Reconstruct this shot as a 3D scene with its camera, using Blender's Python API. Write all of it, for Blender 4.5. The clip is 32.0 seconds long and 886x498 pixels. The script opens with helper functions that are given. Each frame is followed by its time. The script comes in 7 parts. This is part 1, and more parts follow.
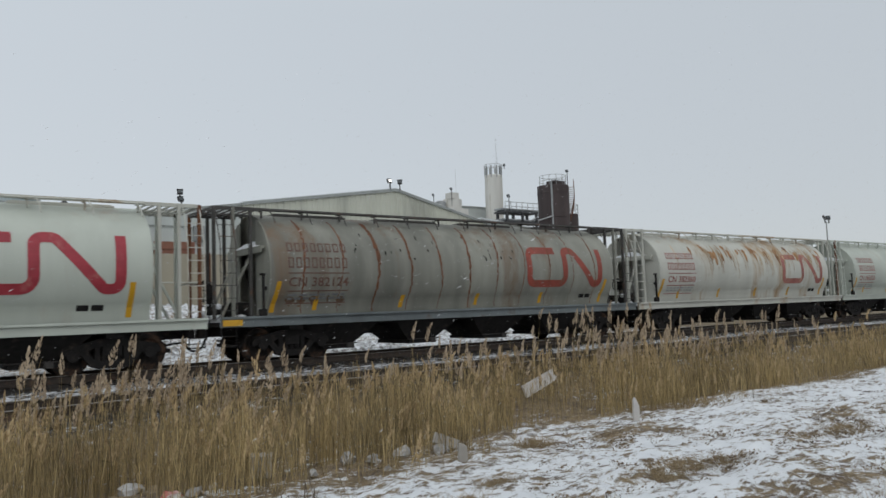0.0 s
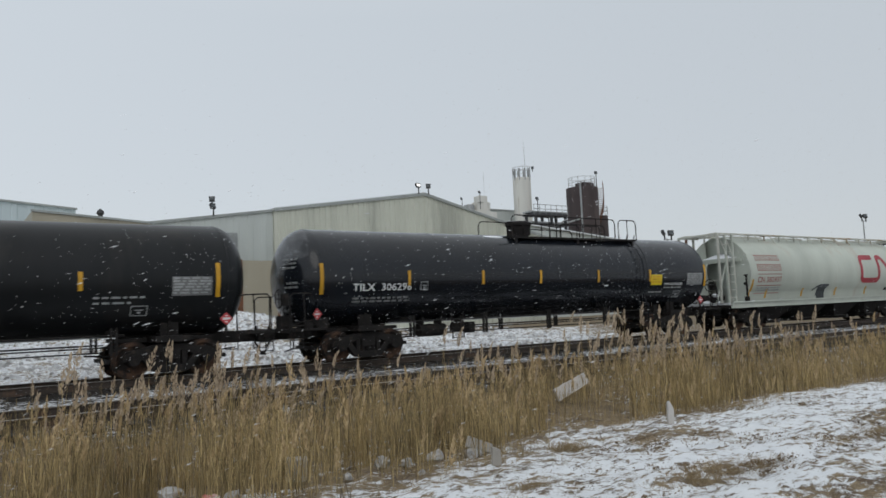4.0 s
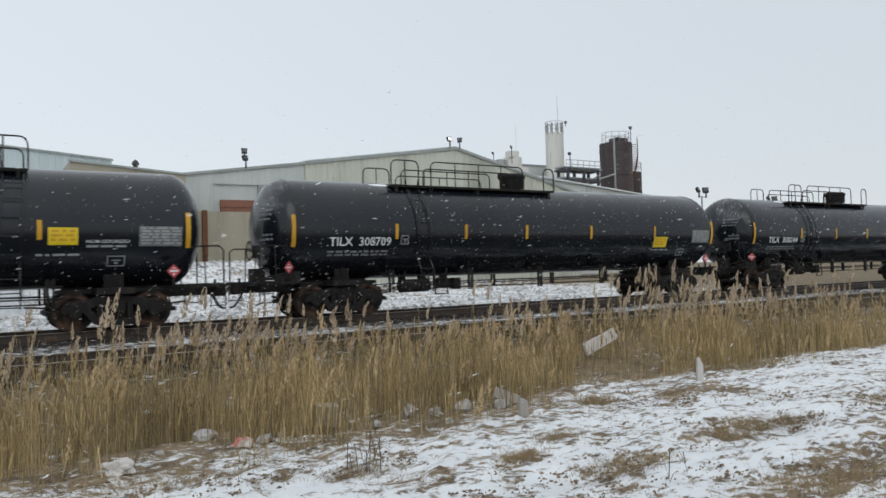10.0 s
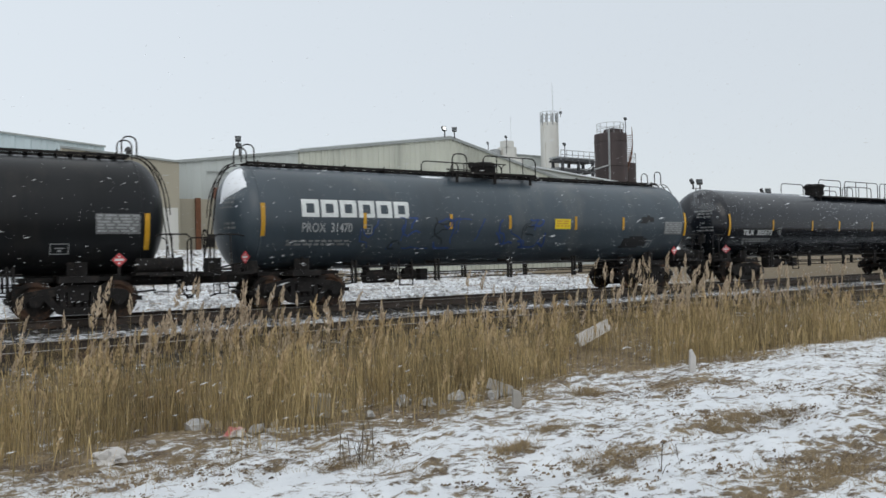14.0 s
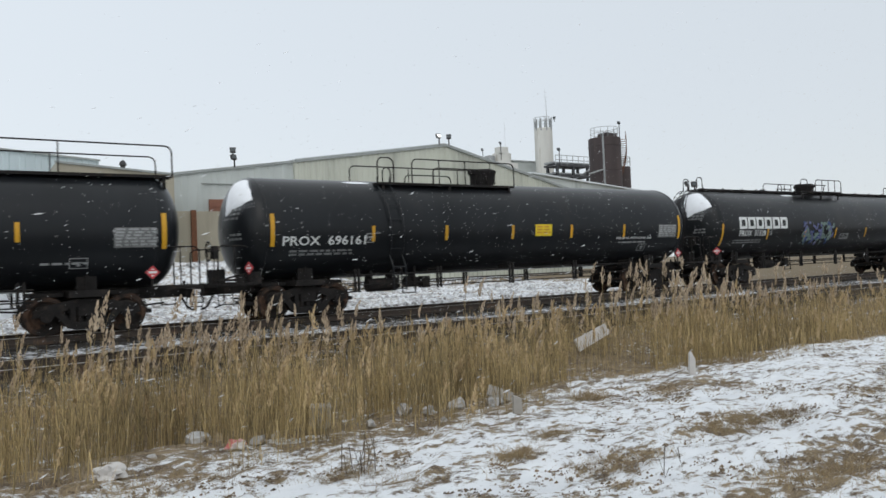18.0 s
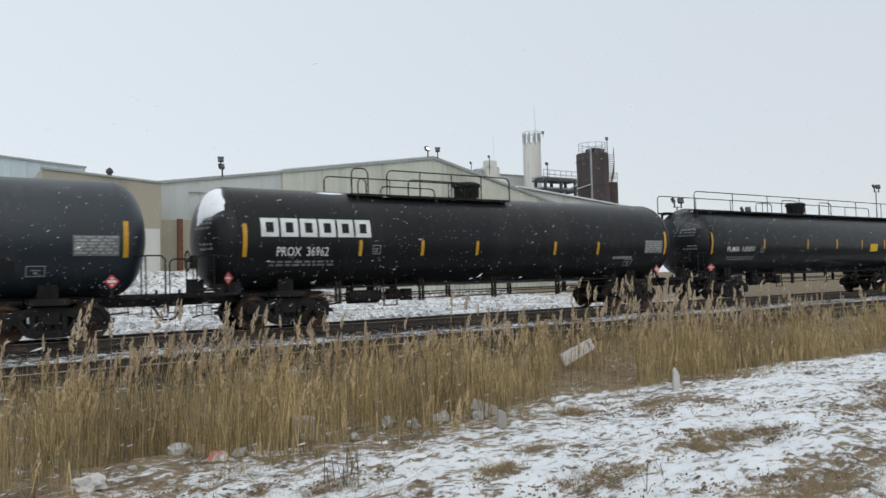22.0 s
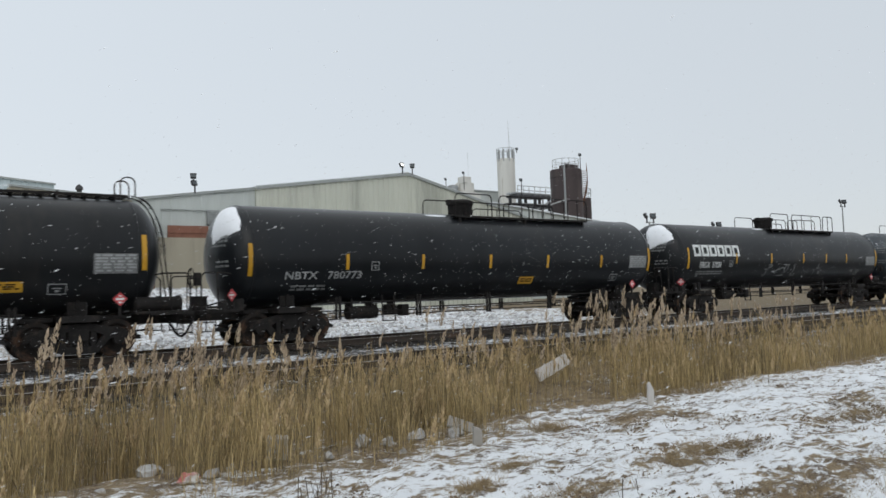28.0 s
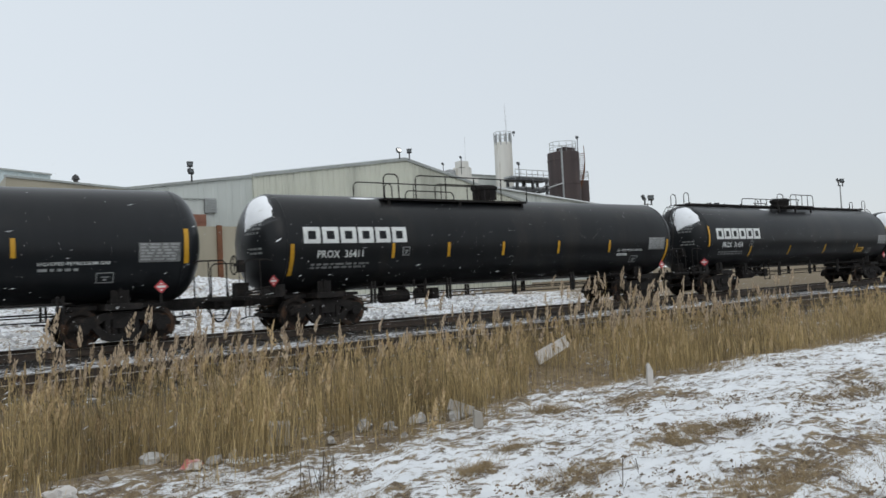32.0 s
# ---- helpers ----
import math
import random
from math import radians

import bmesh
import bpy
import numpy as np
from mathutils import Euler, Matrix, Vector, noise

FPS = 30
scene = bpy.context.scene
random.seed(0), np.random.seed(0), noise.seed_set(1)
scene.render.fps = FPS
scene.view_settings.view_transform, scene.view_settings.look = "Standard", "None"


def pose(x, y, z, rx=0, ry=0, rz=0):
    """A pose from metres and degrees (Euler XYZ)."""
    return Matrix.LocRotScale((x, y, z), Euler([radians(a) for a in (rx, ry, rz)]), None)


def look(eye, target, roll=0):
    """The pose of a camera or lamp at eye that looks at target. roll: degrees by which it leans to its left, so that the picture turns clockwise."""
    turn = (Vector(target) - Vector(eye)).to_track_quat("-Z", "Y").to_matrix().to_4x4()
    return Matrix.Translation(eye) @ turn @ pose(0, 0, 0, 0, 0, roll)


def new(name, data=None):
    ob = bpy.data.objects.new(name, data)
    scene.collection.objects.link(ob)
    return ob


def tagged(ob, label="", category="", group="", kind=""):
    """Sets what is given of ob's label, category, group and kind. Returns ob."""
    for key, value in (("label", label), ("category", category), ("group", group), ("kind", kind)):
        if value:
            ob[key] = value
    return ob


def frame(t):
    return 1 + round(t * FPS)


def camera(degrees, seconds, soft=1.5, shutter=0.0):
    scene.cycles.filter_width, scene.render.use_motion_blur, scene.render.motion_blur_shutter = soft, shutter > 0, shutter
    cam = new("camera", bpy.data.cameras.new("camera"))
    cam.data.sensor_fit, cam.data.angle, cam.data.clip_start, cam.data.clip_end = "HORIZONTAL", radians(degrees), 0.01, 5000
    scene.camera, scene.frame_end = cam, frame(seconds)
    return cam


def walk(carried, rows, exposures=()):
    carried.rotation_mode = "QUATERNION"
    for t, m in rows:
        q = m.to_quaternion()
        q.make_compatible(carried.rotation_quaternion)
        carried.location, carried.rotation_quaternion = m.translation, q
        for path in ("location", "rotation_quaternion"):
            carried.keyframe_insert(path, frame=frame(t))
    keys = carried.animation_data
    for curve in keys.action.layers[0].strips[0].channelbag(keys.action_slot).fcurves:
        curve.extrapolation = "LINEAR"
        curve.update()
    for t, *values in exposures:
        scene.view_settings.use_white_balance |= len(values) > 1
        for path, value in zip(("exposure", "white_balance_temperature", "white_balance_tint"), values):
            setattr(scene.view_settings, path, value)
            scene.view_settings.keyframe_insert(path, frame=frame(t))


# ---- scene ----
cam = camera(61.75, 32.0, 1.55, 0.15)
# rail top of the main line is z = 0; x runs along the tracks, y away from the viewer
PATH = [
    (0.0, 0.022, -0.019, 1.289, 94.59, 2.00, -36.81),
    (0.5, 0.029, -0.011, 1.294, 94.79, 2.12, -36.94),
    (1.0, 0.035, -0.007, 1.294, 94.84, 2.25, -36.74),
    (1.5, 0.015, -0.032, 1.290, 94.86, 2.03, -36.52),
    (2.0, 0.013, -0.020, 1.293, 94.89, 2.11, -36.26),
    (2.5, 0.008, -0.024, 1.293, 94.71, 1.59, -36.09),
    (3.0, 0.018, -0.027, 1.287, 94.39, 2.10, -35.86),
    (3.5, -0.021, -0.029, 1.301, 95.13, 2.66, -34.93),
    (5.5, 0.005, -0.032, 1.270, 93.40, 1.93, -34.16),
    (6.0, 0.012, -0.024, 1.268, 93.04, 2.21, -34.12),
    (6.5, 0.003, -0.027, 1.265, 92.61, 2.08, -33.81),
    (7.0, 0.003, -0.025, 1.262, 92.35, 2.01, -33.16),
    (7.5, -0.001, -0.019, 1.271, 92.34, 1.54, -33.20),
    (8.0, -0.012, -0.024, 1.270, 92.39, 1.25, -33.00),
    (8.5, -0.014, -0.026, 1.264, 92.16, 1.31, -32.73),
    (9.0, -0.016, -0.017, 1.267, 92.05, 1.00, -32.36),
    (9.5, -0.012, -0.027, 1.263, 91.78, 1.30, -32.36),
    (10.0, -0.008, -0.008, 1.261, 91.56, 1.58, -32.25),
    (10.5, -0.006, -0.004, 1.265, 91.65, 1.35, -32.19),
    (11.0, -0.010, 0.030, 1.287, 93.17, 0.90, -32.00),
    (11.5, -0.034, 0.037, 1.302, 94.96, 2.51, -29.14),
    (12.0, -0.041, 0.028, 1.288, 94.84, 2.46, -28.43),
    (12.5, -0.023, 0.012, 1.287, 94.01, 2.00, -29.60),
    (13.0, -0.022, 0.042, 1.285, 93.42, 2.12, -29.66),
    (13.5, 0.006, 0.010, 1.266, 91.54, 1.16, -31.07),
    (14.0, 0.005, 0.018, 1.274, 90.74, 1.17, -32.73),
    (14.5, -0.004, 0.023, 1.266, 90.46, 2.17, -33.41),
    (16.5, 0.008, 0.039, 1.262, 89.94, 2.60, -34.37),
    (17.0, -0.003, 0.032, 1.272, 90.28, 2.45, -34.19),
    (17.5, -0.004, 0.031, 1.278, 90.86, 2.33, -33.40),
    (18.0, -0.006, 0.021, 1.277, 91.29, 2.32, -32.98),
    (18.5, 0.005, 0.027, 1.274, 91.48, 1.47, -33.48),
    (19.0, 0.011, 0.011, 1.280, 91.43, 2.02, -34.27),
    (19.5, 0.010, 0.008, 1.276, 91.61, 2.16, -34.55),
    (20.0, 0.011, 0.006, 1.278, 91.71, 2.14, -35.00),
    (20.5, -0.000, -0.008, 1.280, 91.95, 2.18, -34.87),
    (21.0, -0.003, -0.004, 1.279, 92.12, 2.02, -34.37),
    (21.5, -0.006, -0.002, 1.279, 92.11, 2.16, -34.21),
    (22.0, -0.006, 0.007, 1.285, 92.22, 1.51, -33.98),
    (22.5, -0.003, -0.010, 1.281, 92.26, 1.72, -34.01),
    (23.0, -0.001, -0.001, 1.280, 92.47, 1.46, -34.40),
    (23.5, 0.003, 0.005, 1.277, 92.20, 1.80, -34.73),
    (24.0, 0.001, -0.005, 1.281, 92.11, 1.89, -34.90),
    (24.5, 0.000, 0.006, 1.286, 92.49, 1.75, -34.89),
    (25.0, -0.002, -0.002, 1.286, 92.75, 2.24, -34.59),
    (25.5, -0.001, 0.010, 1.288, 92.90, 1.69, -34.56),
    (27.5, -0.009, -0.009, 1.292, 93.41, 1.83, -35.54),
    (28.0, 0.005, 0.013, 1.289, 93.40, 1.90, -35.89),
    (28.5, -0.004, 0.010, 1.290, 93.13, 1.85, -35.94),
    (29.0, 0.003, 0.016, 1.281, 92.88, 1.93, -35.90),
    (29.5, 0.003, 0.032, 1.285, 92.75, 1.83, -35.49),
    (30.0, -0.000, 0.015, 1.284, 92.74, 1.99, -35.48),
    (30.5, 0.003, 0.005, 1.283, 92.58, 2.26, -35.62),
    (31.0, -0.003, 0.006, 1.283, 92.48, 2.42, -35.88),
    (31.5, 0.009, 0.000, 1.278, 92.37, 2.67, -35.97),
    (32.0, 0.005, 0.009, 1.283, 92.23, 2.75, -35.97),
]
EXPOSURE = [(0.0, -0.30), (3.5, -0.28), (5.5, -0.08), (8.0, 0.0), (11.0, 0.0), (11.6, -0.16), (12.6, -0.16), (13.5, -0.02), (16.5, 0.06), (20.0, 0.04), (25.5, 0.0), (28.0, -0.05), (32.0, 0.0)]
walk(cam, [(t, pose(x, y, z, rx, ry, rz)) for t, x, y, z, rx, ry, rz in PATH], EXPOSURE)

# ---- sky and light ----
world = bpy.data.worlds.new("overcast")
scene.world = world
world.use_nodes = True
wt = world.node_tree
wt.nodes.clear()
w_out = wt.nodes.new("ShaderNodeOutputWorld")
w_sky = wt.nodes.new("ShaderNodeTexSky")
w_sky.sky_type = "NISHITA"
w_sky.sun_disc = False
w_sky.sun_elevation = radians(32)
w_sky.sun_rotation = radians(200)
w_b1 = wt.nodes.new("ShaderNodeBackground")
w_b1.inputs["Strength"].default_value = 0.012
wt.links.new(w_sky.outputs[0], w_b1.inputs["Color"])
w_geo = wt.nodes.new("ShaderNodeTexCoord")
w_sep = wt.nodes.new("ShaderNodeSeparateXYZ")
w_ramp = wt.nodes.new("ShaderNodeValToRGB")
wt.links.new(w_geo.outputs["Generated"], w_sep.inputs[0])
wt.links.new(w_sep.outputs["Z"], w_ramp.inputs[0])
w_ramp.color_ramp.elements[0].position = 0.0
w_ramp.color_ramp.elements[0].color = (0.67, 0.71, 0.745, 1)
w_ramp.color_ramp.elements[1].position = 0.38
w_ramp.color_ramp.elements[1].color = (0.66, 0.715, 0.765, 1)
w_top = w_ramp.color_ramp.elements.new(0.95)
w_top.color = (0.98, 1.03, 1.06, 1)
w_b2 = wt.nodes.new("ShaderNodeBackground")
w_dim = wt.nodes.new("ShaderNodeMath")
w_dim.operation = "MULTIPLY_ADD"
w_dim.inputs[1].default_value = -0.13
w_dim.inputs[2].default_value = 1.04
wt.links.new(w_sep.outputs["X"], w_dim.inputs[0])
wt.links.new(w_dim.outputs[0], w_b2.inputs["Strength"])
wt.links.new(w_ramp.outputs[0], w_b2.inputs["Color"])
w_add = wt.nodes.new("ShaderNodeAddShader")
wt.links.new(w_b1.outputs[0], w_add.inputs[0])
wt.links.new(w_b2.outputs[0], w_add.inputs[1])
wt.links.new(w_add.outputs[0], w_out.inputs["Surface"])

sun = new("sun", bpy.data.lights.new("sun", "SUN"))
sun.data.energy = 0.5
sun.data.angle = radians(40)
sun.data.color = (1.0, 0.97, 0.92)
sun.matrix_world = look((-30, -60, 55), (0, 0, 0))

# ---- materials ----
TRACK_Y = 20.5
SIDING_Y = 13.5


def material(name, color, rough=0.7, metal=0.0, vary=0.25, scale=6.0, bump=0.0, bump_scale=40.0, second=None, amount=0.0, spec=0.5, streak=False, each=0.0):
    """A procedural surface: base colour with two scales of variation, wear in a second colour, and fine relief."""
    m = bpy.data.materials.new(name)
    m.use_nodes = True
    nt = m.node_tree
    b = nt.nodes["Principled BSDF"]
    b.inputs["Roughness"].default_value = rough
    b.inputs["Metallic"].default_value = metal
    b.inputs["Specular IOR Level"].default_value = spec
    tc = nt.nodes.new("ShaderNodeTexCoord")
    mp = nt.nodes.new("ShaderNodeMapping")
    nt.links.new(tc.outputs["Object"], mp.inputs[0])
    if streak:
        mp.inputs["Scale"].default_value = (1.0, 1.0, 0.12)
    n1 = nt.nodes.new("ShaderNodeTexNoise")
    n1.inputs["Scale"].default_value = scale
    n1.inputs["Detail"].default_value = 6
    nt.links.new(mp.outputs[0], n1.inputs["Vector"])
    n2 = nt.nodes.new("ShaderNodeTexNoise")
    n2.inputs["Scale"].default_value = scale * 0.13
    n2.inputs["Detail"].default_value = 3
    nt.links.new(mp.outputs[0], n2.inputs["Vector"])
    add = nt.nodes.new("ShaderNodeMath")
    add.operation = "ADD"
    nt.links.new(n1.outputs["Fac"], add.inputs[0])
    nt.links.new(n2.outputs["Fac"], add.inputs[1])
    rng = nt.nodes.new("ShaderNodeMapRange")
    rng.inputs["From Min"].default_value = 0.6
    rng.inputs["From Max"].default_value = 1.4
    rng.inputs["To Min"].default_value = 1 - vary
    rng.inputs["To Max"].default_value = 1 + vary
    nt.links.new(add.outputs[0], rng.inputs["Value"])
    val = rng.outputs[0]
    if each:
        oi = nt.nodes.new("ShaderNodeObjectInfo")
        er = nt.nodes.new("ShaderNodeMapRange")
        er.inputs["To Min"].default_value = 1 - each
        er.inputs["To Max"].default_value = 1 + each
        nt.links.new(oi.outputs["Random"], er.inputs["Value"])
        mul0 = nt.nodes.new("ShaderNodeMath")
        mul0.operation = "MULTIPLY"
        nt.links.new(val, mul0.inputs[0])
        nt.links.new(er.outputs[0], mul0.inputs[1])
        val = mul0.outputs[0]
    mul = nt.nodes.new("ShaderNodeVectorMath")
    mul.operation = "SCALE"
    mul.inputs[0].default_value = color[:3]
    nt.links.new(val, mul.inputs["Scale"])
    out = mul.outputs[0]
    if second:
        n3 = nt.nodes.new("ShaderNodeTexNoise")
        n3.inputs["Scale"].default_value = scale * 0.45
        n3.inputs["Detail"].default_value = 8
        n3.inputs["Roughness"].default_value = 0.65
        nt.links.new(mp.outputs[0], n3.inputs["Vector"])
        mr = nt.nodes.new("ShaderNodeMapRange")
        mr.inputs["From Min"].default_value = 0.62 - amount * 0.3
        mr.inputs["From Max"].default_value = 0.74 - amount * 0.3
        nt.links.new(n3.outputs["Fac"], mr.inputs["Value"])
        mix = nt.nodes.new("ShaderNodeMix")
        mix.data_type = "RGBA"
        nt.links.new(mr.outputs[0], mix.inputs["Factor"])
        nt.links.new(out, mix.inputs["A"])
        mix.inputs["B"].default_value = (*second, 1)
        out = mix.outputs["Result"]
    nt.links.new(out, b.inputs["Base Color"])
    if bump:
        n4 = nt.nodes.new("ShaderNodeTexNoise")
        n4.inputs["Scale"].default_value = bump_scale
        n4.inputs["Detail"].default_value = 4
        nt.links.new(tc.outputs["Object"], n4.inputs["Vector"])
        bp = nt.nodes.new("ShaderNodeBump")
        bp.inputs["Strength"].default_value = bump
        bp.inputs["Distance"].default_value = 0.02
        nt.links.new(n4.outputs["Fac"], bp.inputs["Height"])
        nt.links.new(bp.outputs["Normal"], b.inputs["Normal"])
    return m


BLACK = material("black_tank_paint", (0.0115, 0.013, 0.015), 0.30, 0, 0.35, 1.2, 0.03, 12, (0.018, 0.0185, 0.019), 0.12, spec=0.22, streak=True)
GLOSS = material("glossy_black_tank_paint", (0.0085, 0.0105, 0.014), 0.17, 0, 0.35, 1.2, 0.03, 12, (0.012, 0.013, 0.015), 0.12, spec=0.40, streak=True)
BLACK2 = material("weathered_black_paint", (0.0115, 0.0125, 0.0138), 0.33, 0, 0.35, 1.0, 0.04, 12, (0.022, 0.021, 0.020), 0.2, spec=0.2, streak=True)
GREY_BLUE = material("grey_blue_tank_paint", (0.040, 0.055, 0.068), 0.36, 0, 0.3, 1.0, 0.06, 12, (0.075, 0.085, 0.09), 0.15, streak=True)
DARK_BLUE = material("dark_blue_tank_paint", (0.0145, 0.0215, 0.029), 0.40, 0, 0.3, 1.0, 0.06, 12, (0.04, 0.045, 0.05), 0.15, streak=True)
UNDER = material("dirty_running_gear", (0.018, 0.0165, 0.016), 0.8, 0, 0.4, 8, 0.3, 30, (0.042, 0.034, 0.028), 0.22, spec=0.15)
STEEL = material("worn_steel", (0.05, 0.045, 0.042), 0.55, 0.5, 0.3, 10, 0.1, 60)
WHEELM = material("grimy_wheel_steel", (0.022, 0.019, 0.017), 0.72, 0.1, 0.45, 7, 0.2, 40, (0.095, 0.055, 0.036), 0.4, spec=0.2)
RAIL = material("rusty_rail", (0.045, 0.034, 0.027), 0.75, 0.1, 0.35, 8, 0.2, 60, (0.10, 0.06, 0.04), 0.2)
RAIL_HEAD = material("worn_rail_head", (0.30, 0.28, 0.26), 0.5, 0.3, 0.35, 4, 0.1, 60, (0.55, 0.56, 0.57), 0.3)
WOOD_TIE = material("creosoted_tie", (0.028, 0.023, 0.019), 0.9, 0, 0.4, 12, 0.5, 60, (0.40, 0.41, 0.42), 0.0, each=0.3)
SNOW = material("snow", (0.78, 0.80, 0.83), 0.85, 0, 0.06, 5, 0.35, 18, (0.55, 0.55, 0.54), 0.0)
DIRTY_SNOW = material("dirty_snow", (0.60, 0.62, 0.64), 0.9, 0, 0.25, 3, 0.8, 8, (0.20, 0.18, 0.15), 0.12)
FROST = bpy.data.materials.new("thin_wind_frost")
FROST.use_nodes = True
fr = FROST.node_tree
fr_b = fr.nodes["Principled BSDF"]
fr_b.inputs["Base Color"].default_value = (0.72, 0.75, 0.78, 1)
fr_b.inputs["Roughness"].default_value = 0.9
fr_c, fr_n, fr_r = fr.nodes.new("ShaderNodeTexCoord"), fr.nodes.new("ShaderNodeTexNoise"), fr.nodes.new("ShaderNodeMapRange")
fr_n.inputs["Scale"].default_value = 1.3
fr_n.inputs["Detail"].default_value = 8
fr_n.inputs["Roughness"].default_value = 0.62
fr_r.inputs["From Min"].default_value = 0.34
fr_r.inputs["From Max"].default_value = 0.85
fr_r.inputs["To Max"].default_value = 0.55
fr.links.new(fr_c.outputs["Object"], fr_n.inputs["Vector"])
fr.links.new(fr_n.outputs["Fac"], fr_r.inputs["Value"])
fr_s, fr_z, fr_m = fr.nodes.new("ShaderNodeSeparateXYZ"), fr.nodes.new("ShaderNodeMapRange"), fr.nodes.new("ShaderNodeMath")
fr_z.interpolation_type = "SMOOTHSTEP"
fr_z.inputs["From Min"].default_value = 2.5
fr_z.inputs["From Max"].default_value = 3.5
fr_m.operation = "MULTIPLY"
fr.links.new(fr_c.outputs["Object"], fr_s.inputs[0])
fr.links.new(fr_s.outputs["Z"], fr_z.inputs["Value"])
fr.links.new(fr_z.outputs[0], fr_m.inputs[0])
fr.links.new(fr_r.outputs[0], fr_m.inputs[1])
fr.links.new(fr_m.outputs[0], fr_b.inputs["Alpha"])
YELLOW = material("yellow_reflector", (0.52, 0.275, 0.010), 0.45, 0, 0.15, 6, each=0.12)
YELLOW2 = material("yellow_sign_paint", (0.70, 0.52, 0.01), 0.5, 0, 0.12, 6)
ORANGE = material("orange_sign_paint", (0.55, 0.30, 0.02), 0.5, 0, 0.2, 6)
WHITE = material("white_stencil", (0.62, 0.64, 0.63), 0.6, 0, 0.2, 8)
GREYST = material("grey_stencil", (0.30, 0.31, 0.31), 0.6, 0, 0.3, 14)
FAINT = material("faint_stencil", (0.16, 0.165, 0.165), 0.7, 0, 0.4, 14)
YELL_TEXT = material("faded_yellow_stencil", (0.42, 0.25, 0.03), 0.6, 0, 0.3, 8)
REDP = material("red_placard", (0.50, 0.05, 0.06), 0.5, 0, 0.15, 8)
BLUEG = material("blue_graffiti", (0.025, 0.055, 0.17), 0.6, 0, 0.5, 4)
VIOLETG = material("violet_graffiti", (0.12, 0.13, 0.27), 0.6, 0, 0.5, 4)
GREENG = material("pale_green_graffiti", (0.15, 0.22, 0.19), 0.6, 0, 0.5, 4)
PATCHM = material("touched_up_black", (0.012, 0.012, 0.013), 0.6, 0, 0.3, 6)
H_WHITE = material("white_hopper_paint", (0.455, 0.485, 0.43), 0.6, 0, 0.18, 1.2, 0.05, 12, (0.42, 0.39, 0.33), 0.12, streak=True)
H_GREY = material("weathered_grey_hopper_paint", (0.205, 0.205, 0.175), 0.65, 0, 0.45, 1.6, 0.1, 12, (0.17, 0.12, 0.08), 0.22, streak=True)
H_RUST = material("rust_streaked_white_paint", (0.48, 0.48, 0.43), 0.65, 0, 0.16, 1.2, 0.1, 12, (0.33, 0.22, 0.12), 0.25, streak=True)
H_DARK = material("rusted_dark_grey_paint", (0.055, 0.052, 0.048), 0.7, 0, 0.4, 4, 0.2, 30, (0.12, 0.06, 0.035), 0.25)
H_SILL = material("bluish_grey_sill_paint", (0.13, 0.15, 0.155), 0.6, 0, 0.3, 2, 0.1, 20, (0.10, 0.07, 0.05), 0.15)
RUSTO = material("orange_rust_run", (0.32, 0.17, 0.075), 0.85, 0, 0.5, 4, second=(0.16, 0.07, 0.03), amount=0.3)
RUSTD = material("thin_brown_smear", (0.13, 0.085, 0.055), 0.85, 0, 0.5, 3)
SPLASH = material("dark_smeared_paint", (0.05, 0.058, 0.062), 0.6, 0, 0.6, 7)
CN_BRICK = material("brick_red_emblem_paint", (0.25, 0.05, 0.032), 0.6, 0, 0.3, 5, second=(0.16, 0.07, 0.045), amount=0.2)
CN_FADED = material("faded_red_emblem_paint", (0.30, 0.105, 0.085), 0.6, 0, 0.3, 5, second=(0.40, 0.25, 0.17), amount=0.2)
RUST = material("rust", (0.15, 0.062, 0.03), 0.85, 0, 0.4, 8, 0.3, 40)
RUSTL = material("light_rust_stain", (0.40, 0.29, 0.175), 0.85, 0, 0.5, 3, streak=True)
CN_RED = material("red_emblem_paint", (0.33, 0.03, 0.045), 0.55, 0, 0.25, 5, second=(0.40, 0.12, 0.11), amount=0.12)
CN_TEXT = material("faded_red_stencil", (0.30, 0.11, 0.10), 0.6, 0, 0.3, 8)
CN_TEXT2 = material("brown_stencil", (0.12, 0.06, 0.045), 0.6, 0, 0.3, 8)

# ---- geometry helpers ----
MESHES = {}


def mesh_of(bm, name, mat, smooth=False):
    me = bpy.data.meshes.new(name)
    bm.to_mesh(me)
    bm.free()
    me.materials.append(mat)
    if smooth:
        me.shade_smooth()
        me.set_sharp_from_angle(angle=radians(38))
    return me


def part(name, bm, mat, parent=None, label="", smooth=False, at=None, key=None):
    """Links a bmesh as one mesh object under a thing or a part; with a key, alike parts share one mesh."""
    if callable(bm):
        k = (key or name, mat.name)
        if k not in MESHES:
            MESHES[k] = mesh_of(bm(), name, mat, smooth)
        me = MESHES[k]
    else:
        me = mesh_of(bm, name, mat, smooth)
    ob = new(name, me)
    if parent:
        ob.parent = parent
    if at:
        ob.matrix_basis = at if isinstance(at, Matrix) else Matrix.Translation(at)
    if label:
        ob["label"] = label
    if name in ("small_stencil", "data_stencil", "sign_stencil", "lettering", "gear_snow"):
        ob["kind"] = "stuff"
    return ob


